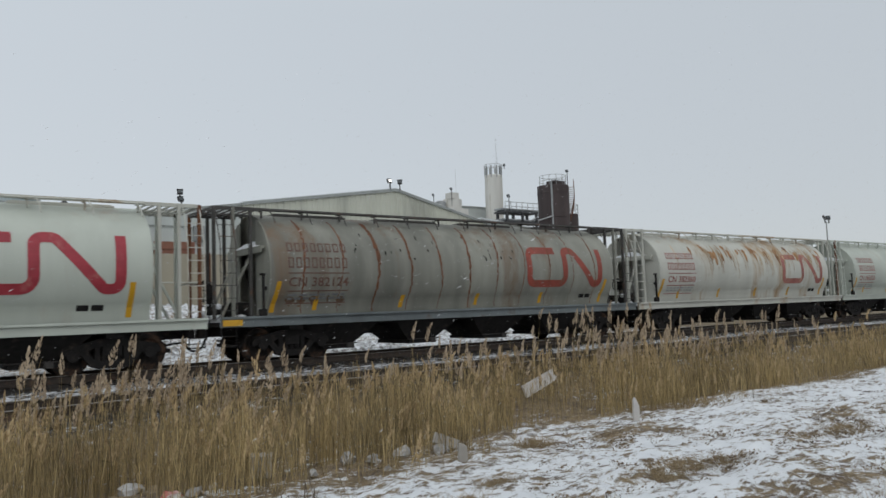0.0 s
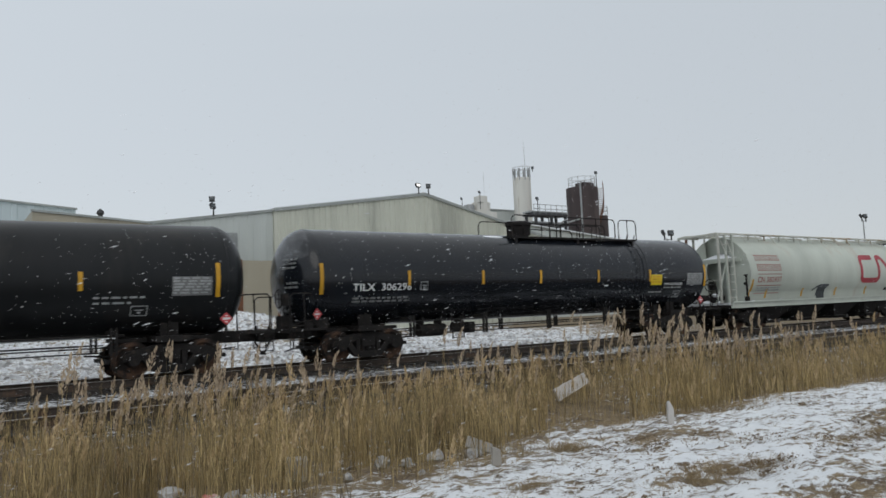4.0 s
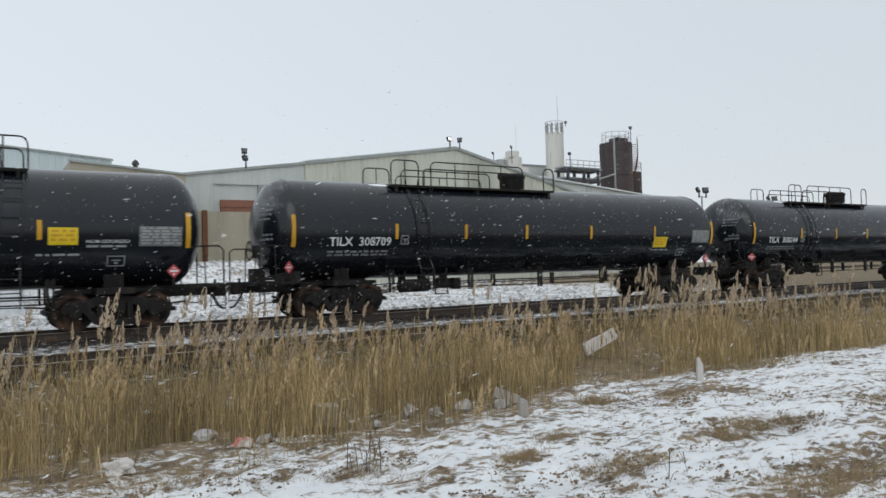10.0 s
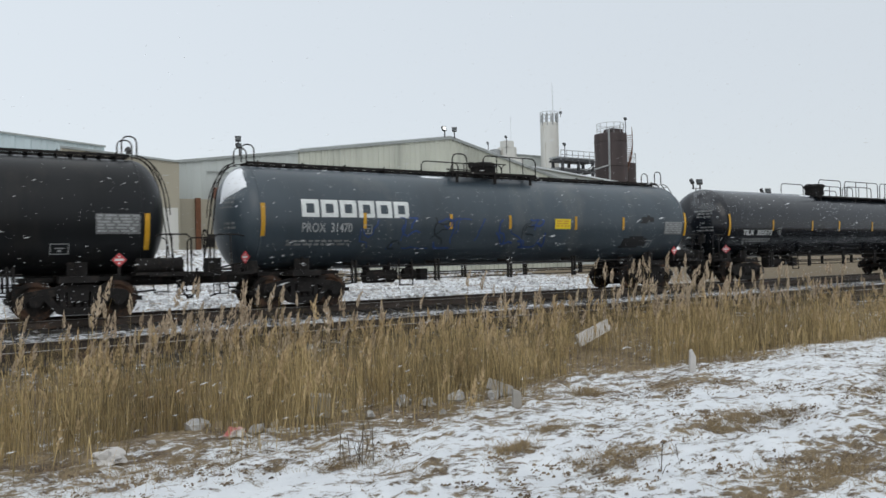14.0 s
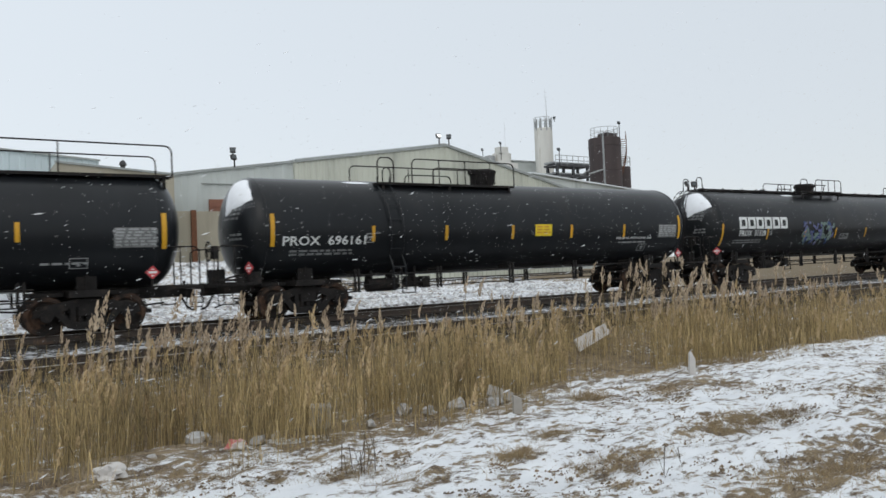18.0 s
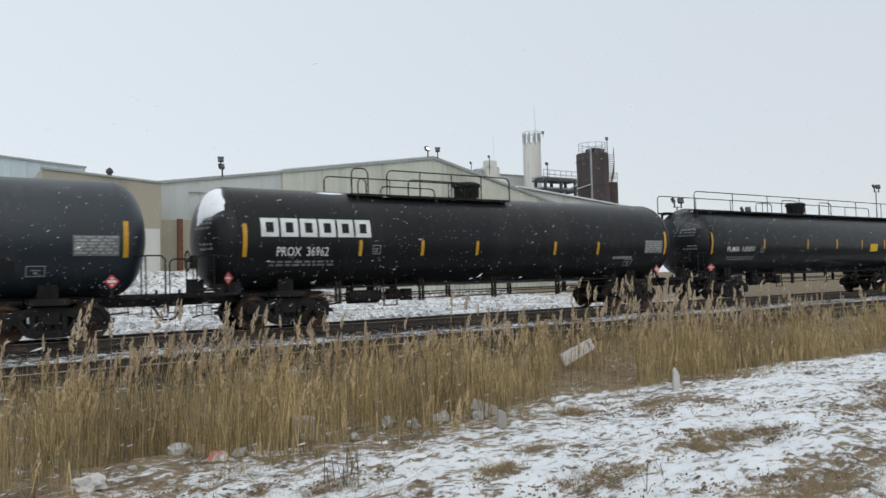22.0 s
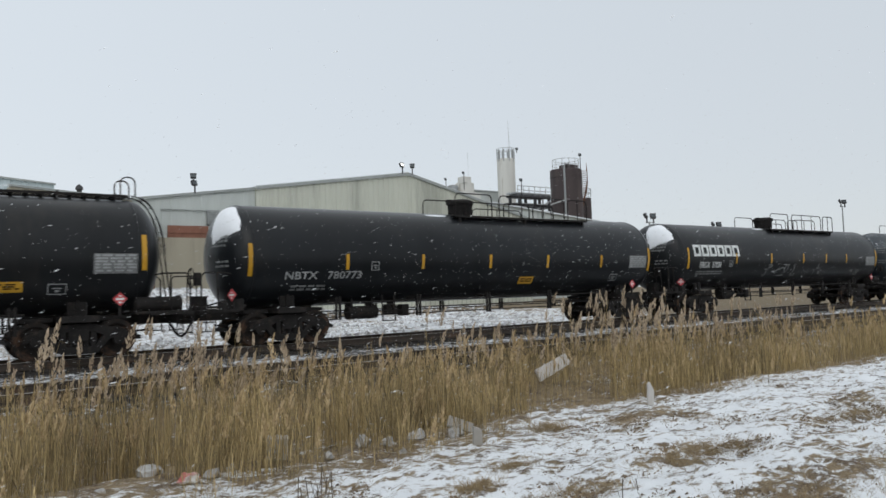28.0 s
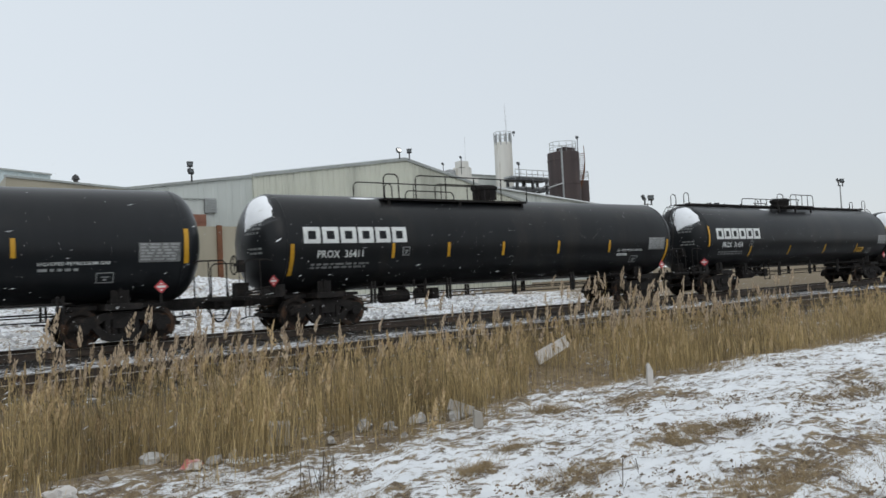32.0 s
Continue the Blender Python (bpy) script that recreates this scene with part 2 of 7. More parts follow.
def box(bm, x0, x1, y0, y1, z0, z1, m=None):
    v = [bm.verts.new((x, y, z)) for z in (z0, z1) for y in (y0, y1) for x in (x0, x1)]
    for f in ((0, 2, 3, 1), (4, 5, 7, 6), (0, 1, 5, 4), (2, 6, 7, 3), (0, 4, 6, 2), (1, 3, 7, 5)):
        bm.faces.new([v[i] for i in f])
    if m:
        for q in v:
            q.co = m @ q.co
    return bm


def rod(bm, pts, r, seg=6, cap=True):
    """A round bar along a line of points."""
    pts = [Vector(p) for p in pts]
    rings = []
    for i, p in enumerate(pts):
        d = (pts[min(i + 1, len(pts) - 1)] - pts[max(i - 1, 0)]).normalized()
        a = d.cross(Vector((0, 0, 1)) if abs(d.z) < 0.9 else Vector((1, 0, 0))).normalized()
        b = d.cross(a)
        rr = r[i] if isinstance(r, (list, tuple)) else r
        rings.append([bm.verts.new(p + rr * (a * math.cos(k * math.tau / seg) + b * math.sin(k * math.tau / seg))) for k in range(seg)])
    for r0, r1 in zip(rings, rings[1:]):
        for k in range(seg):
            bm.faces.new((r0[k], r0[(k + 1) % seg], r1[(k + 1) % seg], r1[k]))
    if cap:
        bm.faces.new(rings[0][::-1])
        bm.faces.new(rings[-1])
    return bm


def hoop(x0, x1, y, z0, z1, r=0.18):
    """Points of a rail that rises, bends over and comes down again."""
    pts = [(x0, y, z0)]
    for k in range(5):
        a = math.pi - k * math.pi / 8
        pts.append((x0 + r + r * math.cos(a), y, z1 - r + r * math.sin(a)))
    for k in range(5):
        a = math.pi / 2 - k * math.pi / 8
        pts.append((x1 - r + r * math.cos(a), y, z1 - r + r * math.sin(a)))
    pts.append((x1, y, z0))
    return pts


def lathe(bm, profile, seg=40, axis="x", a0=0.0, a1=math.tau):
    """Turns (along, radius) pairs about an axis."""
    closed = abs(a1 - a0 - math.tau) < 1e-6
    n = seg if closed else seg + 1
    rings = []
    for s, r in profile:
        ring = []
        for k in range(n):
            a = a0 + (a1 - a0) * k / seg
            c, w = r * math.cos(a), r * math.sin(a)
            ring.append(bm.verts.new((s, c, w) if axis == "x" else (c, w, s)))
        rings.append(ring)
    for r0, r1 in zip(rings, rings[1:]):
        for k in range(seg):
            k2 = (k + 1) % n
            try:
                bm.faces.new((r0[k], r0[k2], r1[k2], r1[k]))
            except ValueError:
                pass
    return rings


def prism(bm, poly, y0, y1, plane="xz"):
    """A flat outline with thickness."""
    def at(p, d):
        return (p[0], d, p[1]) if plane == "xz" else ((d, p[0], p[1]) if plane == "yz" else (p[0], p[1], d))
    a = [bm.verts.new(at(p, y0)) for p in poly]
    b = [bm.verts.new(at(p, y1)) for p in poly]
    bm.faces.new(a)
    bm.faces.new(b[::-1])
    for i in range(len(poly)):
        j = (i + 1) % len(poly)
        bm.faces.new((a[j], a[i], b[i], b[j]))
    return bm


def thing(name, label, category, group="", m=None, kind=""):
    ob = new(name)
    ob.empty_display_size = 0.3
    tagged(ob, label, category, group, kind)
    if m:
        ob.matrix_basis = m
    return ob


# ---- decals that lie on a curved side ----
TANK_R, TANK_Z = 1.47, 2.5


def tank_side(z):
    d = max(-0.999, min(0.999, (z - TANK_Z) / (TANK_R + 0.007)))
    return -(TANK_R + 0.007) * math.sqrt(1 - d * d)


def bar_side(z):
    return tank_side(z) - 0.006


def hopper_side(z):
    r = 1.60
    if z < 1.6:
        return -(r * math.sqrt(1 - ((1.6 - 2.55) / r) ** 2) + (z - 1.6) * 0.22) - 0.007
    return -(r + 0.007) * math.sqrt(max(0.0, 1 - ((z - 2.55) / (r + 0.007)) ** 2))


def rects(items, side, steps=3):
    bm = bmesh.new()
    for x0, x1, z0, z1 in items:
        n = max(1, int((z1 - z0) / 0.12)) if z1 - z0 > 0.12 else 1
        last = None
        for k in range(n + 1):
            z = z0 + (z1 - z0) * k / n
            row = (bm.verts.new((x0, side(z), z)), bm.verts.new((x1, side(z), z)))
            if last:
                bm.faces.new((last[0], last[1], row[1], row[0]))
            last = row
    return bm


def ribbon(path, w, side):
    """A painted band of width w along a line of (x, z)."""
    bm = bmesh.new()
    fine = []
    for (xa, za), (xb, zb) in zip(path, path[1:]):
        n = max(1, int(math.hypot(xb - xa, zb - za) / 0.12))
        fine += [(xa + (xb - xa) * k / n, za + (zb - za) * k / n) for k in range(n)]
    fine.append(path[-1])
    last = None
    for i, (x, z) in enumerate(fine):
        a, b = fine[max(i - 1, 0)], fine[min(i + 1, len(fine) - 1)]
        dx, dz = b[0] - a[0], b[1] - a[1]
        l = math.hypot(dx, dz) or 1
        nx, nz = -dz / l * w / 2, dx / l * w / 2
        row = [bm.verts.new((x + s * nx, side(z + s * nz), z + s * nz)) for s in (-1, 1)]
        if last:
            bm.faces.new((last[0], last[1], row[1], row[0]))
        last = row
    return bm


def lettering(words, x0, x1, z0, z1, side, bold=0.012):
    """Words in the built-in font, laid on the side between the given bounds."""
    cu = bpy.data.curves.new("letters", "FONT")
    cu.body = words
    cu.offset = bold
    cu.resolution_u = 2
    ob = new("letters", cu)
    me = bpy.data.meshes.new_from_object(ob.evaluated_get(bpy.context.evaluated_depsgraph_get()))
    bpy.data.objects.remove(ob)
    bm = bmesh.new()
    bm.from_mesh(me)
    bpy.data.meshes.remove(me)
    bpy.data.curves.remove(cu)
    xs = [v.co.x for v in bm.verts]
    zs = [v.co.y for v in bm.verts]
    ax, bx, az, bz = min(xs), max(xs), min(zs), max(zs)
    for v in bm.verts:
        x = x0 + (v.co.x - ax) / (bx - ax) * (x1 - x0)
        z = z0 + (v.co.y - az) / (bz - az) * (z1 - z0)
        v.co = (x, side(z), z)
    return bm


def bars_of_text(x0, x1, z0, z1, rows, rng, side):
    """Writing too small to read: short bars."""
    items = []
    h = (z1 - z0) / (rows * 1.6)
    for r in range(rows):
        x, z = x0, z1 - h - r * h * 1.6
        while x < x1 - 0.05:
            w = rng.uniform(0.08, 0.28)
            items.append((x, min(x1, x + w), z, z + h))
            x += w + 0.06
    return rects(items, side)


# ---- running gear ----
WHEEL_R = 0.457


def bm_wheelset():
    bm = bmesh.new()
    for s in (-1, 1):
        prof = [(0.0, 0.08), (0.02, 0.12), (0.02, 0.30), (-0.03, 0.36), (-0.03, WHEEL_R), (0.09, WHEEL_R - 0.006), (0.105, WHEEL_R + 0.028), (0.13, WHEEL_R + 0.028), (0.13, 0.37), (0.06, 0.32), (0.06, 0.12), (0.09, 0.09)]
        rings = lathe(bm, [(-s * (0.80 - a), r) for a, r in prof], 28)
        for k in range(4):
            a = k * math.pi / 2 + 0.4
            c, w = math.cos(a), math.sin(a)
            y = -s * 0.795
            rod(bm, [(y, 0.2 * c, 0.2 * w), (y + s * -0.02, 0.2 * c, 0.2 * w)], 0.035, 6)
    rod(bm, [(-1.0, 0, 0), (1.0, 0, 0)], 0.085, 10)
    for v in bm.verts:
        v.co = Vector((v.co.y, v.co.x, v.co.z))
    bmesh.ops.recalc_face_normals(bm, faces=bm.faces)
    return bm


def bm_side_frame():
    bm = bmesh.new()
    top = [(-1.16, 0.56), (-1.06, 0.68), (-0.62, 0.76), (-0.30, 0.84), (0.30, 0.84), (0.62, 0.76), (1.06, 0.68), (1.16, 0.56)]
    prism(bm, top + [(1.16, 0.44), (0.62, 0.52), (0.34, 0.66), (-0.34, 0.66), (-0.62, 0.52), (-1.16, 0.44)], -0.10, 0.10)
    prism(bm, [(-0.72, 0.50), (-0.56, 0.56), (-0.36, 0.30), (0.36, 0.30), (0.56, 0.56), (0.72, 0.50), (0.46, 0.17), (0.30, 0.12), (-0.30, 0.12), (-0.46, 0.17)], -0.10, 0.10)
    for x in (-0.33, 0.33):
        box(bm, x - 0.06, x + 0.06, -0.09, 0.09, 0.28, 0.70)
    for x in (-0.89, 0.89):
        rod(bm, [(x, -0.20, 0.457), (x, 0.07, 0.457)], 0.135, 12)
        box(bm, x - 0.19, x + 0.19, -0.12, 0.08, 0.46, 0.62)
        for k in range(3):
            a = k * 2.094 + 0.5
            rod(bm, [(x + 0.07 * math.cos(a), -0.22, 0.457 + 0.07 * math.sin(a)), (x + 0.07 * math.cos(a), -0.2, 0.457 + 0.07 * math.sin(a))], 0.022, 6)
    for x in (-0.17, 0.0, 0.17):
        for z in (0.30, 0.36, 0.42, 0.48, 0.54, 0.60):
            for ring in lathe(bm, [(z, 0.05), (z + 0.015, 0.07), (z + 0.045, 0.07), (z + 0.06, 0.05)], 8, "z"):
                for v in ring:
                    v.co += Vector((x, -0.04, 0))
    return bm


def bm_bolster():
    bm = bmesh.new()
    box(bm, -0.22, 0.22, -1.12, 1.12, 0.44, 0.70)
    lathe(bm, [(0.70, 0.36), (0.82, 0.33), (0.82, 0.02)], 16, "z")
    for s in (-1, 1):
        box(bm, s * 0.45 - 0.06, s * 0.45 + 0.06, -0.9, 0.9, 0.36, 0.46)
        box(bm, s * 1.42 - 0.05, s * 1.42 + 0.05, -0.85, 0.85, 0.40, 0.50)
        for y in (-0.78, 0.78):
            prism(bm, [(s * 0.40, 0.30), (s * 0.44, 0.30), (s * 0.50, 0.62), (s * 0.42, 0.64)], y - 0.06, y + 0.06)
            rod(bm, [(s * 1.40, y, 0.45), (s * 1.30, y, 0.78), (s * 0.6, y, 0.84)], 0.022, 5)
        rod(bm, [(s * 0.5, -0.35, 0.5), (s * 1.9, -0.35, 0.62)], 0.025, 5)
    return bm


WHEELS = []


def truck(parent, x):
    tr = part("truck", bm_bolster, UNDER, parent, at=(x, 0, 0))
    for y in (-1.0, 1.0):
        part("side_frame", bm_side_frame, UNDER, tr, at=pose(0, y, 0, 0, 0, 0 if y < 0 else 180))
    for dx in (-0.89, 0.89):
        w = part("wheelset", bm_wheelset, WHEELM, tr, "dark grimy steel wheelset with worn treads", True, (dx, 0, WHEEL_R))
        WHEELS.append((w, dx))
    return tr


def bm_coupler():
    bm = bmesh.new()
    box(bm, -0.55, 0.12, -0.08, 0.08, 0.80, 0.98)
    prism(bm, [(0.05, -0.16), (0.22, -0.17), (0.34, -0.12), (0.36, -0.02), (0.24, 0.0), (0.22, 0.10), (0.34, 0.13), (0.30, 0.19), (0.08, 0.18)], 0.72, 1.06, "xy")
    rod(bm, [(0.1, 0.0, 1.06), (0.1, 0.0, 1.16)], 0.035, 6)
    return bm


def bm_air_hose():
    bm = bmesh.new()
    rod(bm, [(-0.35, -0.30, 0.86), (-0.12, -0.30, 0.80), (0.02, -0.27, 0.62), (0.12, -0.2, 0.46), (0.24, -0.1, 0.38), (0.36, 0.0, 0.36)], 0.03, 6)
    return bm


def couplers(parent, half):
    for s in (1, -1):
        m = Matrix.Translation((s * (half - 0.36), 0, 0)) @ pose(0, 0, 0, 0, 0, 0 if s > 0 else 180)
        part("coupler", bm_coupler, UNDER, parent, at=m)
        part("air_hose", bm_air_hose, UNDER, parent, at=m)


# ---- tank cars ----
HALF_TANK = 9.38


def bm_tank():
    bm = bmesh.new()
    cyl = HALF_TANK - 0.80
    prof = [(-cyl - 0.80 * math.sin(a), TANK_R * math.cos(a)) for a in [math.pi / 2 - 0.02 - k * (math.pi / 2 - 0.02) / 9 for k in range(10)]]
    prof += [(-cyl + 2 * cyl * k / 14, TANK_R) for k in range(1, 14)]
    prof += [(-a, r) for a, r in prof[9::-1]]
    lathe(bm, prof, 56)
    for v in bm.verts:
        v.co.z += TANK_Z
    bmesh.ops.recalc_face_normals(bm, faces=bm.faces)
    return bm


def bm_weld(x):
    def make():
        bm = bmesh.new()
        lathe(bm, [(x - 0.03, TANK_R), (x - 0.02, TANK_R + 0.008), (x + 0.02, TANK_R + 0.008), (x + 0.03, TANK_R)], 48)
        for v in bm.verts:
            v.co.z += TANK_Z
        return bm
    return make


def bm_saddle():
    bm = bmesh.new()
    box(bm, -0.42, 0.42, -1.30, 1.30, 0.88, 1.03)
    box(bm, -1.05, 1.05, -0.30, 0.30, 0.86, 1.06)
    for s in (-1, 1):
        box(bm, s * 0.85 - 0.35, s * 0.85 + 0.35, -0.75, 0.75, 0.90, 1.0)
    for y in (-0.9, -0.5, 0.5, 0.9):
        h = TANK_Z - math.sqrt(TANK_R ** 2 - y * y) + 0.05
        box(bm, -0.22, 0.22, y - 0.03, y + 0.03, 1.02, h)
    prism(bm, [(-0.95, 1.02), (0.95, 1.02), (0.98, 1.42), (0.9, 1.38), (0.4, 1.12), (-0.4, 1.12), (-0.9, 1.38), (-0.98, 1.42)], -0.04, 0.04, "yz")
    return bm


def bm_stub_sill():
    bm = bmesh.new()
    box(bm, -1.9, 1.55, -0.17, 0.17, 0.74, 1.06)
    box(bm, 1.35, 1.62, -1.42, 1.42, 0.94, 1.04)
    box(bm, 0.55, 1.62, -1.46, -1.36, 0.98, 1.04)
    box(bm, 0.55, 1.62, 1.36, 1.46, 0.98, 1.04)
    for y in (-1.4, 1.4):
        for k in range(3):
            rod(bm, [(1.2, y, 0.98 - k * 0.24), (1.58, y, 0.98 - k * 0.24)], 0.015, 5)
        rod(bm, [(1.2, y, 1.0), (1.2, y, 0.46)], 0.015, 5)
        rod(bm, [(1.58, y, 1.0), (1.58, y, 0.46)], 0.015, 5)
    return bm


def bm_end_rail(y):
    def make():
        bm = bmesh.new()
        rod(bm, [(1.55, y, 1.02), (1.55, y, 1.92), (1.45, y * 0.99, 2.02), (0.9, y * 0.93, 2.02), (0.72, y * 0.92, 1.98)], 0.022, 6)
        rod(bm, [(1.10, y * 0.985, 1.04), (1.10, y * 0.94, 2.02)], 0.018, 5)
        return bm
    return make


def bm_cut_lever():
    bm = bmesh.new()
    return rod(bm, [(1.66, -1.36, 1.10), (1.66, -1.30, 0.86), (1.72, -0.9, 0.80), (1.80, -0.1, 0.84)], 0.018, 6)


def bm_end_box():
    """Ribbed cushion housing that fills the space under the head."""
    bm = bmesh.new()
    rod(bm, [(0.30, -0.95, 1.25), (1.42, -0.95, 1.25)], 0.19, 14)
    for x in (0.36, 0.86, 1.36):
        rod(bm, [(x - 0.03, -0.95, 1.25), (x + 0.03, -0.95, 1.25)], 0.215, 14)
    box(bm, 0.25, 1.5, -1.30, -0.6, 1.02, 1.08)
    box(bm, 0.9, 1.3, -0.6, 0.9, 1.04, 1.36)
    return bm


def bm_valve_stand():
    """Valves, cut levers and pipes crowded on the end platform below the head."""
    bm = bmesh.new()
    box(bm, 1.15, 1.5, -0.6, -0.2, 1.04, 1.42)
    box(bm, 0.4, 0.75, -1.32, -1.05, 1.0, 1.32)
    box(bm, 0.85, 1.05, -1.30, -1.12, 1.0, 1.22)
    rod(bm, [(0.3, -1.2, 1.12), (1.5, -1.2, 1.12)], 0.035, 6)
    rod(bm, [(0.4, -1.05, 1.3), (0.9, -0.9, 1.24), (1.45, -0.7, 1.1)], 0.025, 6)
    rod(bm, [(1.3, -0.95, 0.98), (1.3, -0.95, 0.5), (1.55, -0.9, 0.42)], 0.022, 5)
    return bm


def bm_brake_wheel():
    bm = bmesh.new()
    pts = [(0.0, 0.26 * math.cos(a), 0.26 * math.sin(a)) for a in [k * math.tau / 16 for k in range(17)]]
    rod(bm, pts, 0.018, 6, False)
    for k in range(4):
        a = k * math.pi / 2
        rod(bm, [(0, 0, 0), (0, 0.26 * math.cos(a), 0.26 * math.sin(a))], 0.012, 5)
    rod(bm, [(0, 0, 0), (0.16, 0, 0)], 0.03, 6)
    box(bm, 0.1, 0.24, -0.12, 0.12, -0.2, 0.14)
    rod(bm, [(0.16, 0.05, -0.2), (0.16, 0.05, -0.95)], 0.015, 5)
    return bm


def bm_dome():
    bm = bmesh.new()
    lathe(bm, [(3.86, 0.34), (3.98, 0.35), (4.08, 0.38), (4.32, 0.43), (4.34, 0.47), (4.43, 0.48), (4.46, 0.44), (4.50, 0.36), (4.51, 0.02)], 24, "z")
    bmesh.ops.recalc_face_normals(bm, faces=bm.faces)
    return bm


def bm_deck(x0, x1, z=3.84):
    """Grating walk on both sides of the crown, on short brackets."""
    def make():
        bm = bmesh.new()
        for y in (-0.92, -0.62, 0.62, 0.92):
            box(bm, x0, x1, y - 0.03, y + 0.03, z - 0.05, z + 0.02)
        for s in (-1, 1):
            box(bm, x0, x1, min(s * 0.59, s * 0.95), max(s * 0.59, s * 0.95), z - 0.02, z + 0.01)
        for x in (x0 + 0.2, (x0 + x1) / 2, x1 - 0.2):
            for s in (-1, 1):
                box(bm, x - 0.04, x + 0.04, s * 0.9 - 0.03, s * 0.9 + 0.03, z - 0.34, z - 0.05)
                box(bm, x - 0.04, x + 0.04, min(s * 0.3, s * 0.9), max(s * 0.3, s * 0.9), z - 0.10, z - 0.05)
        return bm
    return make


def bm_rail(x0, x1, y, z0=3.83, z1=4.60, posts=2, mid=False, r=0.021):
    def make():
        bm = bmesh.new()
        rod(bm, hoop(x0, x1, y, z0, z1), r, 6)
        for k in range(posts):
            x = x0 + (x1 - x0) * (k + 1) / (posts + 1)
            rod(bm, [(x, y, z0), (x, y, z1)], r * 0.85, 5)
        if mid:
            rod(bm, [(x0, y, (z0 + z1) / 2), (x1, y, (z0 + z1) / 2)], r * 0.8, 5)
        return bm
    return make


def bm_ladder(lean):
    def make():
        bm = bmesh.new()
        for dx in (-0.21, 0.21):
            pts = []
            for k in range(12):
                a = radians(55 - k * 8)
                pts.append((dx + lean * k / 11, -(TANK_R + 0.09) * math.cos(a), TANK_Z + (TANK_R + 0.09) * math.sin(a)))
            pts.append((dx + lean, -(TANK_R + 0.05), 1.3))
            pts.append((dx + lean, -(TANK_R + 0.02), 0.62))
            rod(bm, [(dx, -0.95, 4.02)] + pts, 0.02, 6)
        for k in range(12):
            a = radians(55 - k * 8)
            p = (lean * k / 11, -(TANK_R + 0.09) * math.cos(a), TANK_Z + (TANK_R + 0.09) * math.sin(a))
            if k % 2 == 0:
                rod(bm, [(p[0] - 0.21, p[1], p[2]), (p[0] + 0.21, p[1], p[2])], 0.014, 5)
        for z in (1.3, 0.98, 0.66):
            rod(bm, [(lean - 0.21, -(TANK_R + 0.04), z), (lean + 0.21, -(TANK_R + 0.04), z)], 0.014, 5)
        return bm
    return make


def bm_side_rail():
    bm = bmesh.new()
    for s in (-1, 1):
        for z, r in ((1.10, 0.024), (0.82, 0.02)):
            rod(bm, [(-5.85, s * 1.30, z), (5.85, s * 1.30, z)], r, 6)
    return bm


def bm_side_post():
    bm = bmesh.new()
    for dx in (-0.06, 0.06):
        box(bm, dx - 0.03, dx + 0.03, -0.03, 0.03, 0.62, 1.28)
    box(bm, -0.09, 0.09, 0.0, 0.55, 1.14, 1.22)
    return bm


def bm_brake_gear():
    bm = bmesh.new()
    rod(bm, [(-4.9, -0.55, 0.78), (-3.9, -0.55, 0.78)], 0.2, 12)
    rod(bm, [(-3.5, -0.45, 0.82), (-3.1, -0.45, 0.82)], 0.16, 12)
    box(bm, -3.0, -2.75, -0.7, -0.4, 0.62, 0.98)
    for x in (-4.8, -4.1, -3.3):
        box(bm, x - 0.03, x + 0.03, -0.7, -0.3, 0.8, 1.3)
    rod(bm, [(-5.2, -0.3, 0.86), (5.4, -0.3, 0.86)], 0.025, 6)
    rod(bm, [(-5.6, 0.1, 0.66), (5.6, 0.1, 0.66)], 0.02, 6)
    return bm


def bm_hanger():
    bm = bmesh.new()
    for dx in (-0.22, 0.22):
        rod(bm, [(dx, -1.32, 1.3), (dx, -1.36, 0.5)], 0.022, 6)
    for z in (1.0, 0.76, 0.52):
        rod(bm, [(-0.22, -1.34, z), (0.22, -1.34, z)], 0.016, 5)
    return bm


def bm_running_board():
    bm = bmesh.new()
    box(bm, -8.3, 8.3, -0.32, -0.27, 4.02, 4.09)
    box(bm, -8.3, 8.3, 0.27, 0.32, 4.02, 4.09)
    for k in range(52):
        x = -8.28 + 16.56 * k / 51
        box(bm, x - 0.05, x + 0.05, -0.27, 0.27, 4.04, 4.06)
    for k in range(13):
        x = -8 + 16 * k / 12
        box(bm, x - 0.02, x + 0.02, -0.32, -0.26, 3.9, 4.13)
        box(bm, x - 0.02, x + 0.02, -0.3, 0.3, 3.97, 4.02)
    return bm


def bm_head_ladder():
    """A thin ladder that follows the curve of a tank's head."""
    bm = bmesh.new()
    rows = []
    for k in range(13):
        a = radians(92 - 7.5 * k)
        rows.append((HALF_TANK - 0.74 + 0.86 * math.cos(a), TANK_Z + (TANK_R + 0.07) * math.sin(a)))
    for y in (-0.5, -0.12):
        rod(bm, [(x, y, z) for x, z in rows], 0.014, 5)
    for x, z in rows[1::2]:
        rod(bm, [(x, -0.5, z), (x, -0.12, z)], 0.01, 5)
    return bm


def bm_end_hoops(s):
    def make():
        bm = bmesh.new()
        x = s * 8.3
        for y in (-0.34, 0.34):
            rod(bm, hoop(x - 0.18, x + 0.18, y, 4.05, 4.55, 0.16), 0.02, 6)
        pts = []
        for k in range(9):
            a = radians(80 - k * 9)
            pts.append((s * (8.55 + 0.66 * math.cos(a)), -0.3, TANK_Z + 1.56 * math.sin(a)))
        for y in (-0.21, 0.21):
            rod(bm, [(p[0], y, p[2]) for p in pts] + [(s * 9.42, y, 1.1)], 0.018, 5)
        return bm
    return make


